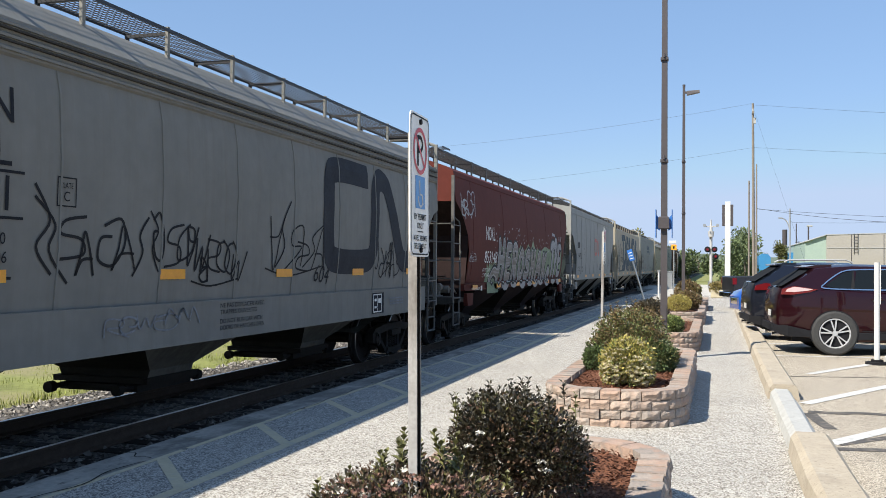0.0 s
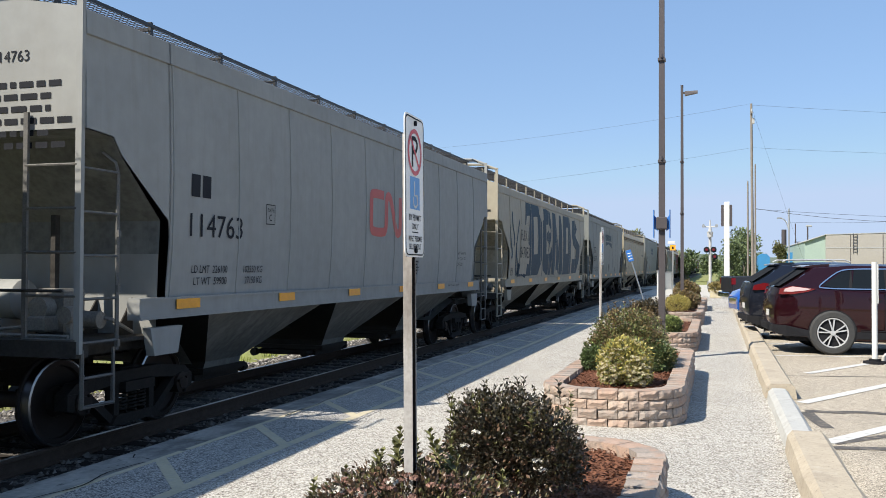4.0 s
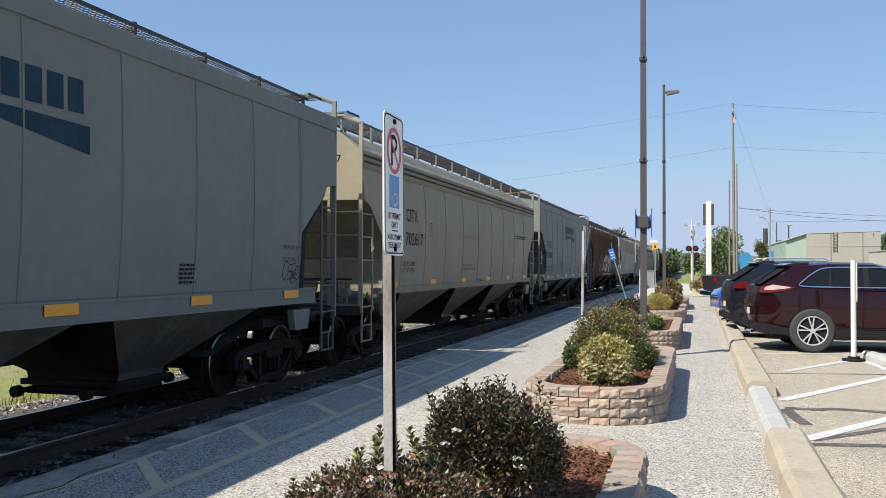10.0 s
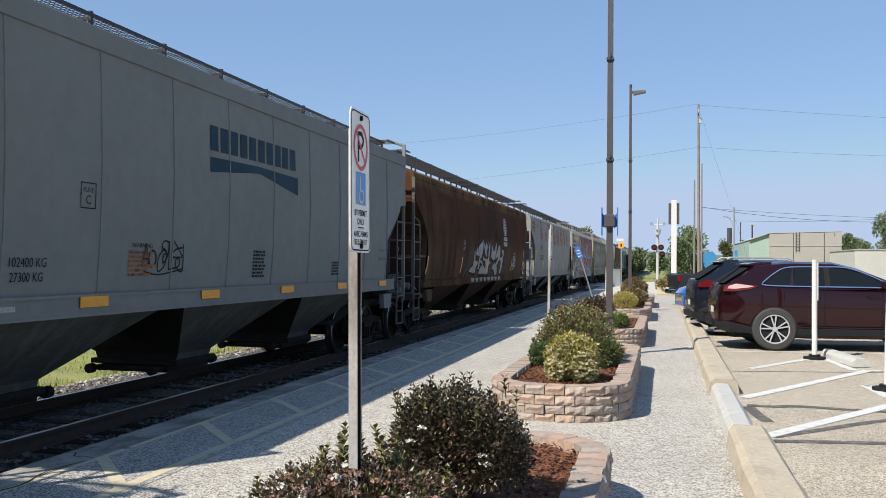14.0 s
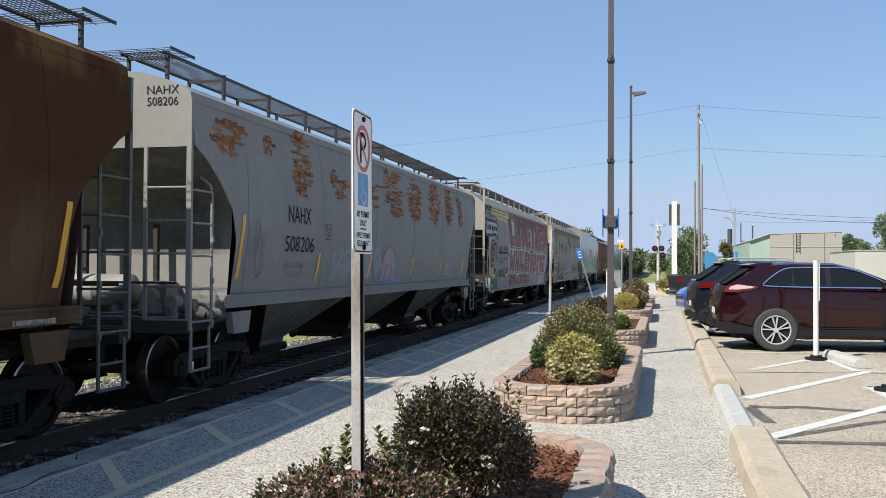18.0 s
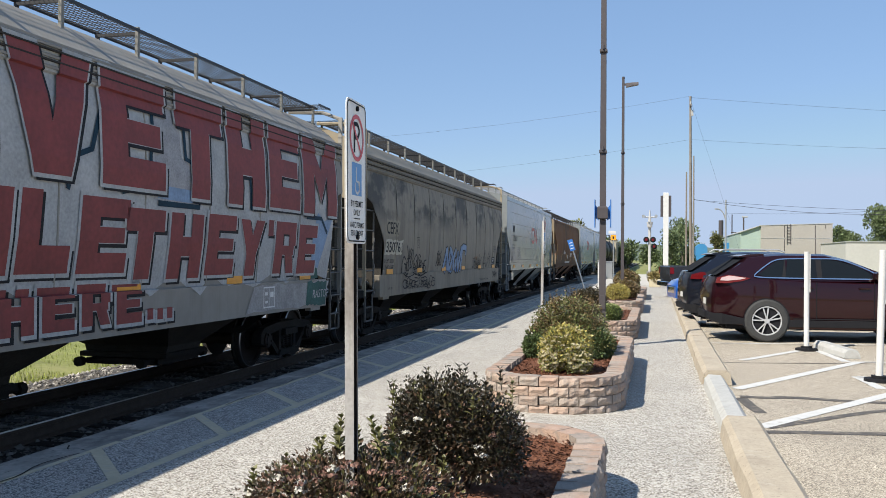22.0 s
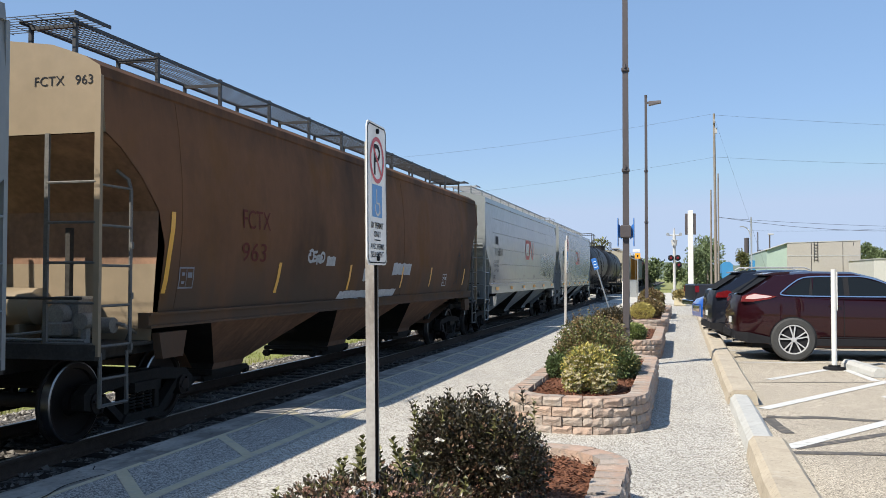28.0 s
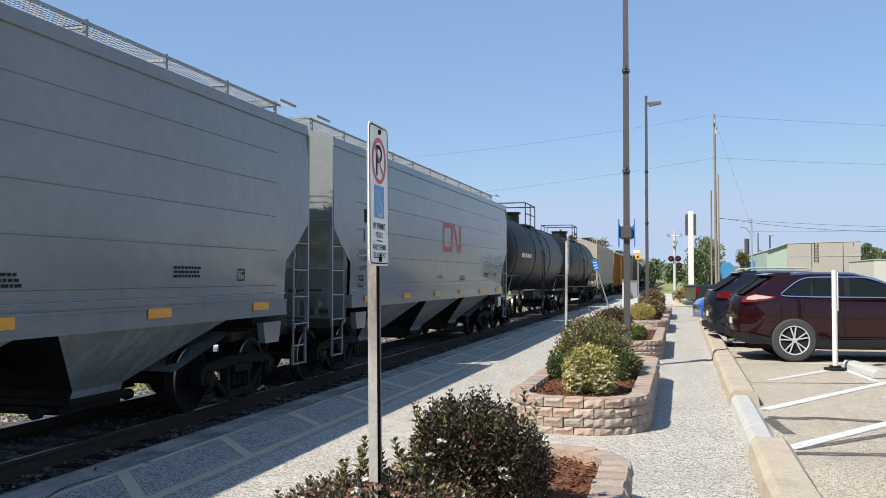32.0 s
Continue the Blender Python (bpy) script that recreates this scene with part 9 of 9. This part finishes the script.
def pickup(m):
    root = thing("pickup_truck", "dark grey pickup truck with an open box, parked nose-in", "pickup truck", m, "parked vehicles")
    g = G()
    g.box(-1.2, 0.75, -0.98, -0.88, 0.55, 1.32, 0, 0.03)
    g.box(-1.2, 0.75, 0.88, 0.98, 0.55, 1.32, 0, 0.03)
    g.box(-1.2, 0.75, -0.9, 0.9, 0.55, 0.75)
    part("box", g, DARKGREY, root)
    part("tailgate", G().box(-1.26, -1.18, -0.88, 0.88, 0.72, 1.30, 0, 0.02), DARKGREY, root)
    g = G()
    g.loft([[(x, -w, z0), (x, w, z0), (x, w * 0.97, z1), (x, -w * 0.97, z1)] for x, w, z0, z1 in ((0.78, 0.98, 0.5, 1.25), (3.2, 0.98, 0.5, 1.22), (4.4, 0.95, 0.5, 1.1), (4.7, 0.85, 0.55, 0.95))])
    part("body", g, DARKGREY, root)
    g = G()
    g.loft([[(x, -w, 1.2), (x, w, 1.2), (x, w * 0.84, z), (x, -w * 0.84, z)] for x, w, z in ((0.80, 0.92, 1.22), (0.98, 0.92, 1.86), (2.4, 0.92, 1.88), (3.2, 0.92, 1.22))])
    part("cab", g, DARKGREY, root)
    for s in (-1, 1):
        part("tail_lamp", G().box(-1.27, -1.12, *sorted((s * 0.90, s * 0.985)), 1.0, 1.25), LENS, root)
        g = G()
        g.add([(1.1, s * 0.915, 1.28), (2.9, s * 0.915, 1.28), (2.35, s * 0.81, 1.78), (1.15, s * 0.81, 1.80)], [(0, 1, 2, 3)])
        part("side_window", g, DARKGLASS, root)
        for x in (0.0, 3.65):
            wheel_parts(root, x, s * 0.88, 0.39, s)
    part("rear_bumper", G().box(-1.36, -1.2, -0.95, 0.95, 0.48, 0.68, 0, 0.02), CHROME, root)
    return root


pickup(pose(1.62, 38.6, 0, 0, 0, 12.5))

# ---- crossing, poles, wires, far buildings and trees ----
FARGREY = mat("far_grey_paint", (0.360, 0.360, 0.346), 0.6, 0, 0.1, 2)


def utility_pole(x, y, h, r, lean, arm=True, label="tall weathered wooden utility pole"):
    root = thing("utility_pole", label, "utility pole", pose(x, y, -0.3, 0, lean, 0), "utility poles")
    part("pole", G().cyl((0, 0, 0), (0, 0, h + 0.3), r, 10, 0, r * 0.65), WOOD, root, smooth=True)
    if arm:
        part("crossarm", G().box(-0.06, 0.06, -0.6, 0.6, h - 0.45, h - 0.34), WOOD, root)
        g = G()
        for s in (-0.5, 0.5):
            part("insulator", G().cyl((0, s, h - 0.34), (0, s, h - 0.14), 0.05, 8), FARGREY, root)
        part("transformer_bracket", G().box(0.03, 0.20, -0.08, 0.08, h - 1.1, h - 0.7, 0, 0.02), FARGREY, root)
    return root


utility_pole(2.45, 66.0, 13.0, 0.115, -0.35)
utility_pole(2.14, 66.4, 7.7, 0.075, 0.0, False, "short wooden service pole beside a taller one")
utility_pole(2.60, 65.6, 8.75, 0.07, 0.0, False, "short wooden service pole beside a taller one")


def wire(p, q, sag, r, label="thin dark overhead cable"):
    pts = []
    n = 14
    for k in range(n + 1):
        t = k / n
        v = Vector(p).lerp(Vector(q), t)
        v.z -= sag * 4 * t * (1 - t)
        pts.append(v)
    thing("overhead_wire", label, "wire", None, "overhead wires", "", G().tube(pts, r, 4), BLACKM)


wire((2.40, 66, 12.9), (37.0, 63, 9.6), 0.3, 0.008)
wire((2.42, 66, 9.95), (37.0, 63, 8.4), 0.5, 0.008)
wire((2.6, 65.6, 5.72), (36.0, 60, 8.3), 2.3, 0.017)
wire((2.6, 65.6, 5.68), (36.0, 66, 5.2), 0.65, 0.013)
wire((6.67, 92, 6.0), (40.0, 95, 8.6), 0.9, 0.012)
wire((2.40, 66, 13.0), (-40, 78, 12.0), 0.8, 0.007)
wire((2.42, 66, 9.95), (-40, 74, 7.4), 0.7, 0.007)
wire((2.45, 66, 12.5), (6.5, 66.5, -0.2), 0.0, 0.006, "steel guy wire staying a pole")

# white pylon sign
root = thing("pylon_sign", "tall blank white pylon sign with a dark side panel", "sign", pose(0.89, 80, 0))
part("pylon", G().box(-0.22, 0.22, -0.2, 0.2, -0.3, 7.2, 0, 0.03), WHITE, root)
for s in (-1, 1):
    part("side_panel", G().box(*sorted((s * 0.225, s * 0.45)), -0.12, 0.12, 5.15, 6.95, 0, 0.02), POLE, root, "dark sign panel")

# crossing signals
MASTM = mat("silver_mast_paint", (0.446, 0.439, 0.418), 0.6, 0.1, 0.1, 6)
root = thing("crossing_signal", "silver railway crossing mast with lamps and crossed arms", "crossing signal", pose(-0.43, 76, 0))
part("mast", G().cyl((0, 0, -0.3), (0, 0, 4.9), 0.12, 12), MASTM, root, smooth=True)
part("base", G().cyl((0, 0, -0.3), (0, 0, 0.55), 0.24, 14), GALV, root)
g = G()
for s in (-1, 1):
    g.prism([(-0.55, 4.3 - s * 0.32 - 0.09), (-0.55, 4.3 - s * 0.32 + 0.09), (0.55, 4.3 + s * 0.32 + 0.09), (0.55, 4.3 + s * 0.32 - 0.09)], "x", -0.12 - s * 0.012, -0.11 - s * 0.012)
part("crossbuck", g, WHITE, root, "white crossed boards")
lampbar = part("lamp_bar", G().cyl((-0.36, 0, 3.1), (0.36, 0, 3.1), 0.04, 8), MASTM, root)
for s, z in ((-0.27, 3.1), (0.27, 3.1), (0.36, 2.55)):
    lamp = part("signal_lamp", G().cyl((s, -0.18, z), (s, -0.14, z), 0.24, 18), TRIM, lampbar, "round black signal target")
    part("hood", G().cyl((s, -0.34, z), (s, -0.18, z), 0.12, 12), TRIM, lamp)
    part("lens", G().cyl((s, -0.35, z), (s, -0.345, z), 0.10, 14), LENS, lamp)
gantry = part("top_bar", G().cyl((-0.6, 0, 4.95), (0.6, 0, 4.95), 0.05, 8).cyl((0, 0, 4.8), (0, 0, 5.5), 0.10, 10, 0, 0.05), MASTM, root)
for s in (-0.5, 0.5):
    part("top_lamp", G().cyl((s, -0.15, 5.02), (s, 0.15, 5.02), 0.13, 12), GALV, gantry)
part("bell", G().cyl((0, -0.14, 4.1), (0, -0.14, 4.55), 0.20, 12, 0, 0.26), MASTM, root)
root = thing("signal_cabinet", "grey metal railway equipment cabinet beside the crossing", "cabinet", pose(-3.6, 72, -0.02))
part("body", G().box(-0.35, 0.35, -0.3, 0.3, 0, 1.3, 0, 0.02), GALV, root)
part("lid", G().box(-0.4, 0.4, -0.35, 0.35, 1.3, 1.36), GALV, root)

# platform-end signs
root = thing("platform_sign", "blue station sign on a leaning grey post", "sign", pose(-3.08, 42, 0, 0, -17, 0))
part("post", G().cyl((0, 0, 0), (0, 0, 2.5), 0.035, 8), GALV, root)
part("board", G().box(-0.12, 0.12, -0.05, -0.03, 2.02, 2.55, 0, 0.01), BLUE, root, "small blue board")
for z in (2.12, 2.25, 2.38):
    part("text_bar", G().box(-0.08, 0.08, -0.056, -0.051, z, z + 0.03), INKW, root)
root = thing("warning_sign", "square yellow warning sign on a grey post", "sign", pose(-2.55, 58, 0))
part("post", G().cyl((0, 0, 0), (0, 0, 3.1), 0.04, 8), GALV, root)
part("board", G().box(-0.17, 0.17, -0.05, -0.03, 2.72, 3.06, 0, 0.01), ORANGE, root, "yellow board")
part("symbol", G().box(-0.05, 0.05, -0.056, -0.051, 2.80, 2.96), INK, root)
part("upper_board", G().box(-0.30, 0.14, -0.05, -0.03, 3.12, 3.30, 0, 0.01), WHITE, root, "small white board")
root = thing("marker_post", "short white marker post at the platform's end", "post", pose(-3.1, 52, 0))
part("post", G().cyl((0, 0, 0), (0, 0, 1.4), 0.05, 10), WHITE, root)
part("cap", G().cyl((0, 0, 1.4), (0, 0, 1.5), 0.09, 10), GALV, root)
root = thing("planter_box", "small straw-coloured box of dry grass by the path", "box", pose(0.0, 52, 0))
part("box", G().box(-0.32, 0.32, -0.3, 0.3, 0, 0.45, 0, 0.03), YELLOW_WORN, root)
part("foliage", leaf_mesh("foliage", *leaf_cloud(700, 0, 0, 0.5, 0.34, 0.35, 0.32, 0.16, 77), leafy("dry_grass", (0.245, 0.194, 0.072))), None, root)

# industrial buildings
BEIGE = mat("beige_wall_panel", (0.331, 0.306, 0.270), 0.85, 0, 0.06, 0.4, 0.1, 20)
MINT = mat("mint_wall_panel", (0.302, 0.382, 0.324), 0.7, 0, 0.06, 0.5)
TARP = mat("blue_sheet", (0.036, 0.194, 0.396), 0.5, 0, 0.1, 1)
root = thing("industrial_building", "long low beige-panelled industrial building with a mint-green end", "building", pose(0, 130, -0.5))
part("wall", G().prism([(14.0, 0), (23.1, 0), (23.1, 6.80), (14.0, 6.55)], "y", 0, 40), BEIGE, root)
part("end_wall", G().prism([(11.4, 0), (14.0, 0), (14.0, 6.55), (11.4, 5.65)], "y", 0.3, 40), MINT, root, "mint-green cladding")
part("roof", G().prism([(11.3, 5.63), (14.0, 6.57), (23.2, 6.82), (23.2, 6.92), (14.0, 6.67), (11.3, 5.73)], "y", -0.06, 40.2), FARGREY, root)
for x, z in ((17.0, 0.0), (20.9, 0.0), (22.2, 6.2)):
    part("panel_joint", G().box(x, x + 0.07, -0.03, 0.0, z, 6.62), POLE, root)
g = G()
for k in range(6):
    g.box(17.35, 17.8, -0.10, -0.06, 4.3 + 0.4 * k, 4.35 + 0.4 * k)
g.box(17.33, 17.38, -0.12, -0.04, 4.1, 6.75)
g.box(17.77, 17.82, -0.12, -0.04, 4.1, 6.75)
part("wall_ladder", g, POLE, root, "dark steel wall ladder")
part("ledge", G().box(14.0, 23.1, -0.05, 0.0, 4.84, 4.92), FARGREY, root)
root = thing("shed", "long low pale-grey shed behind the lot", "building", pose(0, 112, -0.5))
part("wall", G().box(21.3, 60, 0, 16, 0, 4.05), mat("pale_shed_wall", (0.432, 0.418, 0.382), 0.8, 0, 0.06, 0.4), root)
part("roof", G().box(21.2, 60.2, -0.1, 16.2, 4.05, 4.15), FARGREY, root)
for x0, x1, h in ((6.3, 8.2, 4.3), (10.4, 13.0, 4.5)):
    root = thing("sheeted_stack", "low stack of goods under a bright blue sheet", "stack", pose(0, 150, -0.5), "blue sheeted stacks")
    part("sheet", G().prism([(x0, 0), (x1, 0), (x1 - 0.1, h * 0.9), (x1 - 0.5, h), (x0 + 0.6, h * 1.02), (x0 + 0.1, h * 0.92)], "y", 0, 6), TARP, root)
root = thing("factory_stack", "thin steel stacks and pipework of a far plant", "chimney", pose(9.0, 180, -0.5))
for x, h, r in ((3.2, 9.3, 0.45), (5.2, 10.4, 0.10), (7.3, 10.0, 0.14)):
    part("stack", G().cyl((x, 0, 0), (x, 0, h), r, 10), POLE, root)
part("gantry", G().box(5.0, 8.6, -0.1, 0.1, 6.9, 7.05), POLE, root)
part("roof_fan", G().box(7.0, 8.0, -0.2, 0.2, 9.8, 10.1, 0, 0.05), FARGREY, root)
root = thing("street_lamp", "curved grey street lamp on the far road", "lamp post", pose(6.67, 92, 0), "far street lamps")
part("pole", G().cyl((0, 0, -0.3), (0, 0, 7.3), 0.08, 8), GALV, root)
part("arm", G().tube([(0, 0, 5.3), (-0.22, 0, 6.0), (-0.45, 0, 6.3), (-0.75, 0, 6.4)], 0.05, 6), GALV, root)
part("lamp_head", G().box(-1.05, -0.65, -0.12, 0.12, 6.36, 6.48, 0, 0.03), GALV, root)


# trees: trunk, limbs, clumps of leaves
FARLEAF = leafy("far_tree_leaf", (0.115, 0.150, 0.062), 0.5, 0.7)
FARLEAF2 = leafy("far_tree_leaf_olive", (0.112, 0.112, 0.043), 0.5, 0.7)


def tree(x, y, h, w, seed, n=2600, m=None, leaf=0.5, low=0.25):
    r = random.Random(seed)
    root = thing("tree", "leafy green deciduous tree with an uneven crown", "tree", pose(x, y, -0.5), "far trees")
    g = G()
    g.cyl((0, 0, 0), (0, 0, h * 0.45), w * 0.045, 8, 0, w * 0.025)
    tips = []
    for k in range(9):
        a = 6.283 * k / 9 + r.uniform(-0.3, 0.3)
        z = h * r.uniform(low + 0.1, 0.85)
        rad = w * 0.5 * r.uniform(0.3, 0.75) * (1.15 - abs(z / h - 0.5))
        t = (rad * math.cos(a), rad * math.sin(a), z)
        g.cyl((0, 0, h * r.uniform(0.2, 0.42)), t, w * 0.018, 5, 0, w * 0.006)
        tips.append(t)
    part("trunk", g, WOOD, root)
    vs, c = [], 0
    per = n // (len(tips) + 2)
    for k, t in enumerate(tips + [(0, 0, h * 0.78), (0, 0, h * 0.5)]):
        v, q = leaf_cloud(per, *t, w * r.uniform(0.2, 0.30), w * r.uniform(0.2, 0.3), h * r.uniform(0.12, 0.2), leaf, seed * 50 + k, 0.8, 6)
        vs.append(v)
        c += q
    part("crown", leaf_mesh("crown", np.vstack(vs), c, m or FARLEAF), None, root)
    return root


tree(1.5, 98, 5.7, 2.9, 21, 3600, leaf=0.26, low=0.05)
tree(2.9, 101, 6.7, 3.4, 22, 4200, leaf=0.26, low=0.05)
tree(-4.6, 150, 5.0, 4.0, 23, 1500, leaf=0.5, low=0.05)
tree(-0.8, 156, 4.6, 4.0, 29, 1500, leaf=0.5, low=0.05)
tree(9.6, 150, 6.2, 2.2, 24, 1600, FARLEAF2, 0.34, 0.1)
tree(13.3, 150, 6.3, 1.8, 25, 1400, FARLEAF, 0.32, 0.1)
tree(6.8, 160, 4.8, 4.2, 32, 1800, FARLEAF, 0.4, 0.05)
tree(27.6, 150, 8.0, 3.4, 26, 3000, leaf=0.4, low=0.05)
tree(33.0, 146, 10.8, 5.6, 27, 5200, leaf=0.4)
tree(31.0, 160, 6.6, 5.0, 33, 2600, leaf=0.45, low=0.05)
tree(39.0, 150, 10.0, 8.0, 28, 4500, leaf=0.45)
for k in range(9):
    tree(-9 - 6.5 * k + 3 * (k % 2), 240 + 18 * (k % 3), 6.0 + (k * 7 % 4) * 0.5, 7.0, 40 + k, 900, FARLEAF, 1.0, 0.1)
for k in range(8):
    tree(-14 - 4 * (k % 2), 60 + 24 * k, (6.5 + (k * 5 % 3)) * (1 if k < 5 else 0.75), 6.0, 60 + k, 1100, FARLEAF2 if k % 3 else FARLEAF, 0.6, 0.05)

# distant wooded skyline
g = G()
pts = []
rs = random.Random(5)
for k in range(161):
    x = -700 + k * 8.75
    pts.append((x, 9 + 3.5 * noise.noise(Vector((k * 0.21, 0, 0))) + rs.uniform(-0.8, 0.8)))
for (x0, h0), (x1, h1) in zip(pts, pts[1:]):
    g.add([(x0, 620, -3), (x1, 620, -3), (x1, 620, h1), (x0, 620, h0)], [(0, 1, 2, 3)])
skyline = setting("backdrop", "hazy line of far woods along the horizon", g, mat("far_woods", (0.144, 0.180, 0.158), 0.95, 0, 0.25, 0.1))

# ---- many small pieces: ties, stones, grass, chips, planter blocks ----
TIES = [G().box(-1.3, 1.3, -0.115, 0.115, -0.35, -0.165, 0, 0.015).mesh("tie", TIE)]
for k in range(-12, 90):
    ob = new("tie", TIES[0])
    ob.parent = railway
    ob.matrix_basis = pose(XC + rng.uniform(-0.03, 0.03), k * 0.53 + rng.uniform(-0.02, 0.02), ZR + rng.uniform(-0.012, 0.0), 0, 0, rng.uniform(-0.8, 0.8))


def scatter_stones(name, n, x0, x1, y0, y1, z, smin, smax, seed, m, label, height):
    rs = np.random.RandomState(seed)
    base = np.array([(1, 0, 0), (-1, 0, 0), (0, 1, 0), (0, -1, 0), (0, 0, 1), (0, 0, -1)], float)
    fs = np.array([(0, 2, 4), (2, 1, 4), (1, 3, 4), (3, 0, 4), (2, 0, 5), (1, 2, 5), (3, 1, 5), (0, 3, 5)])
    x = rs.uniform(x0, x1, n)
    y = y0 + (y1 - y0) * rs.rand(n) ** 1.7
    s = rs.uniform(smin, smax, n)
    v = base[None] * (1 + 0.35 * rs.normal(size=(n, 6, 1))) * s[:, None, None] * np.array([1, 1, 0.7])
    a = rs.uniform(0, 6.28, n)
    c, q = np.cos(a)[:, None], np.sin(a)[:, None]
    vx, vy = v[:, :, 0] * c - v[:, :, 1] * q, v[:, :, 0] * q + v[:, :, 1] * c
    tilt = rs.uniform(-0.6, 0.6, n)[:, None]
    vz = v[:, :, 2] + vx * tilt
    zz = np.array([height(a0, b0) for a0, b0 in zip(x, y)])
    P = np.stack([vx + x[:, None], vy + y[:, None], vz + zz[:, None] + z], 2).reshape(-1, 3)
    F = (fs[None] + (np.arange(n) * 6)[:, None, None]).reshape(-1, 3)
    me = bpy.data.meshes.new(name)
    me.from_pydata(P.tolist(), [], F.tolist())
    me.materials.append(m)
    me.update()
    return tagged(new(name, me), label, "stones", kind="stuff")


def bed_z(x, y):
    return -0.385 if -9.5 < x < -5.6 else (-0.36 if x > -5.6 else -0.42 - max(0.0, (-9.7 - x)) * 0.16)


scatter_stones("ballast_stones", 9000, -9.4, EDGE - 0.02, 2.0, 42, 0.0, 0.02, 0.05, 3, STONE, "loose grey-brown broken stones between the rails", bed_z)
scatter_stones("ballast_stones", 4200, -10.5, -9.0, 4.0, 60, 0.0, 0.018, 0.05, 4, STONE_PALE, "loose stones on the far track shoulder, in a paler sunlit tone", bed_z)


def grass_patch(n, x0, x1, y0, y1, hmin, hmax, seed):
    rs = np.random.RandomState(seed)
    x = x1 - (x1 - x0) * rs.rand(n) ** 1.6
    y = y0 + (y1 - y0) * rs.rand(n) ** 1.5
    clump = np.array([noise.noise(Vector((a * 0.9, b * 0.9, 0))) for a, b in zip(x, y)])
    h = rs.uniform(hmin, hmax, n) * (0.8 + 0.7 * clump)
    a = rs.uniform(0, 6.28, n)
    w = 0.012
    zb = np.interp(x, [-25, -14, -9.9], [-0.05, -0.22, -0.42])
    bend = rs.uniform(0.1, 0.6, n) * h
    dx, dy = np.cos(a), np.sin(a)
    p0 = np.stack([x - dy * w, y + dx * w, zb - 0.03], 1)
    p1 = np.stack([x + dy * w, y - dx * w, zb - 0.03], 1)
    p2 = np.stack([x + dx * bend, y + dy * bend, zb + h], 1)
    P = np.stack([p0, p1, p2], 1).reshape(-1, 3)
    me = bpy.data.meshes.new("grass")
    me.from_pydata(P.tolist(), [], np.arange(3 * n).reshape(-1, 3).tolist())
    me.materials.append(BLADE)
    me.update()
    return tagged(new("grass", me), "uneven yellow-green grass beyond the track", "grass", kind="stuff")


grass_patch(60000, -20, -9.7, 5, 60, 0.05, 0.17, 6)


def chips(name, n, x0, x1, y0, y1, z, seed):
    rs = np.random.RandomState(seed)
    x, y = rs.uniform(x0, x1, n), rs.uniform(y0, y1, n)
    a, t = rs.uniform(0, 6.28, n), rs.uniform(-0.5, 0.5, n)
    l, w = rs.uniform(0.012, 0.035, n), rs.uniform(0.004, 0.011, n)
    dx, dy = np.cos(a), np.sin(a)
    zz = z + rs.uniform(0.0, 0.03, n)
    P = np.stack([np.stack([x - dx * l - dy * w, y - dy * l + dx * w, zz - t * l], 1), np.stack([x - dx * l + dy * w, y - dy * l - dx * w, zz - t * l + 0.004], 1),
                  np.stack([x + dx * l + dy * w, y + dy * l - dx * w, zz + t * l], 1), np.stack([x + dx * l - dy * w, y + dy * l + dx * w, zz + t * l + 0.004], 1)], 1).reshape(-1, 3)
    me = bpy.data.meshes.new(name)
    me.from_pydata(P.tolist(), [], np.arange(4 * n).reshape(-1, 4).tolist())
    me.materials.append(MULCH)
    me.update()
    return tagged(new(name, me), "red-brown shredded bark chips", "mulch", kind="stuff")


chips("mulch_chips", 5000, -1.7, -0.55, 3.4, 6.7, soil1 + 0.01, 1)
chips("mulch_chips", 5000, -1.62, -0.55, 9.8, 14.9, soil2 + 0.01, 2)
chips("mulch_chips", 1500, -1.6, -0.55, 18.5, 23.6, soil3 + 0.01, 3)

for root, at, total, n, courses, y0 in PLANTERS:
    for c in range(courses):
        for k in range(n):
            x, y, a = at(total * (k + 0.5 * (c % 2)) / n)
            ob = new("block", BLOCKS[rng.randrange(6)])
            ob.parent = root
            ob.matrix_basis = pose(x, y, 0.1 * c - 0.02 + rng.uniform(-0.003, 0.003), 0, 0, a + rng.uniform(-1.5, 1.5)) @ pose(0, rng.uniform(-0.006, 0.006), 0)

motions()
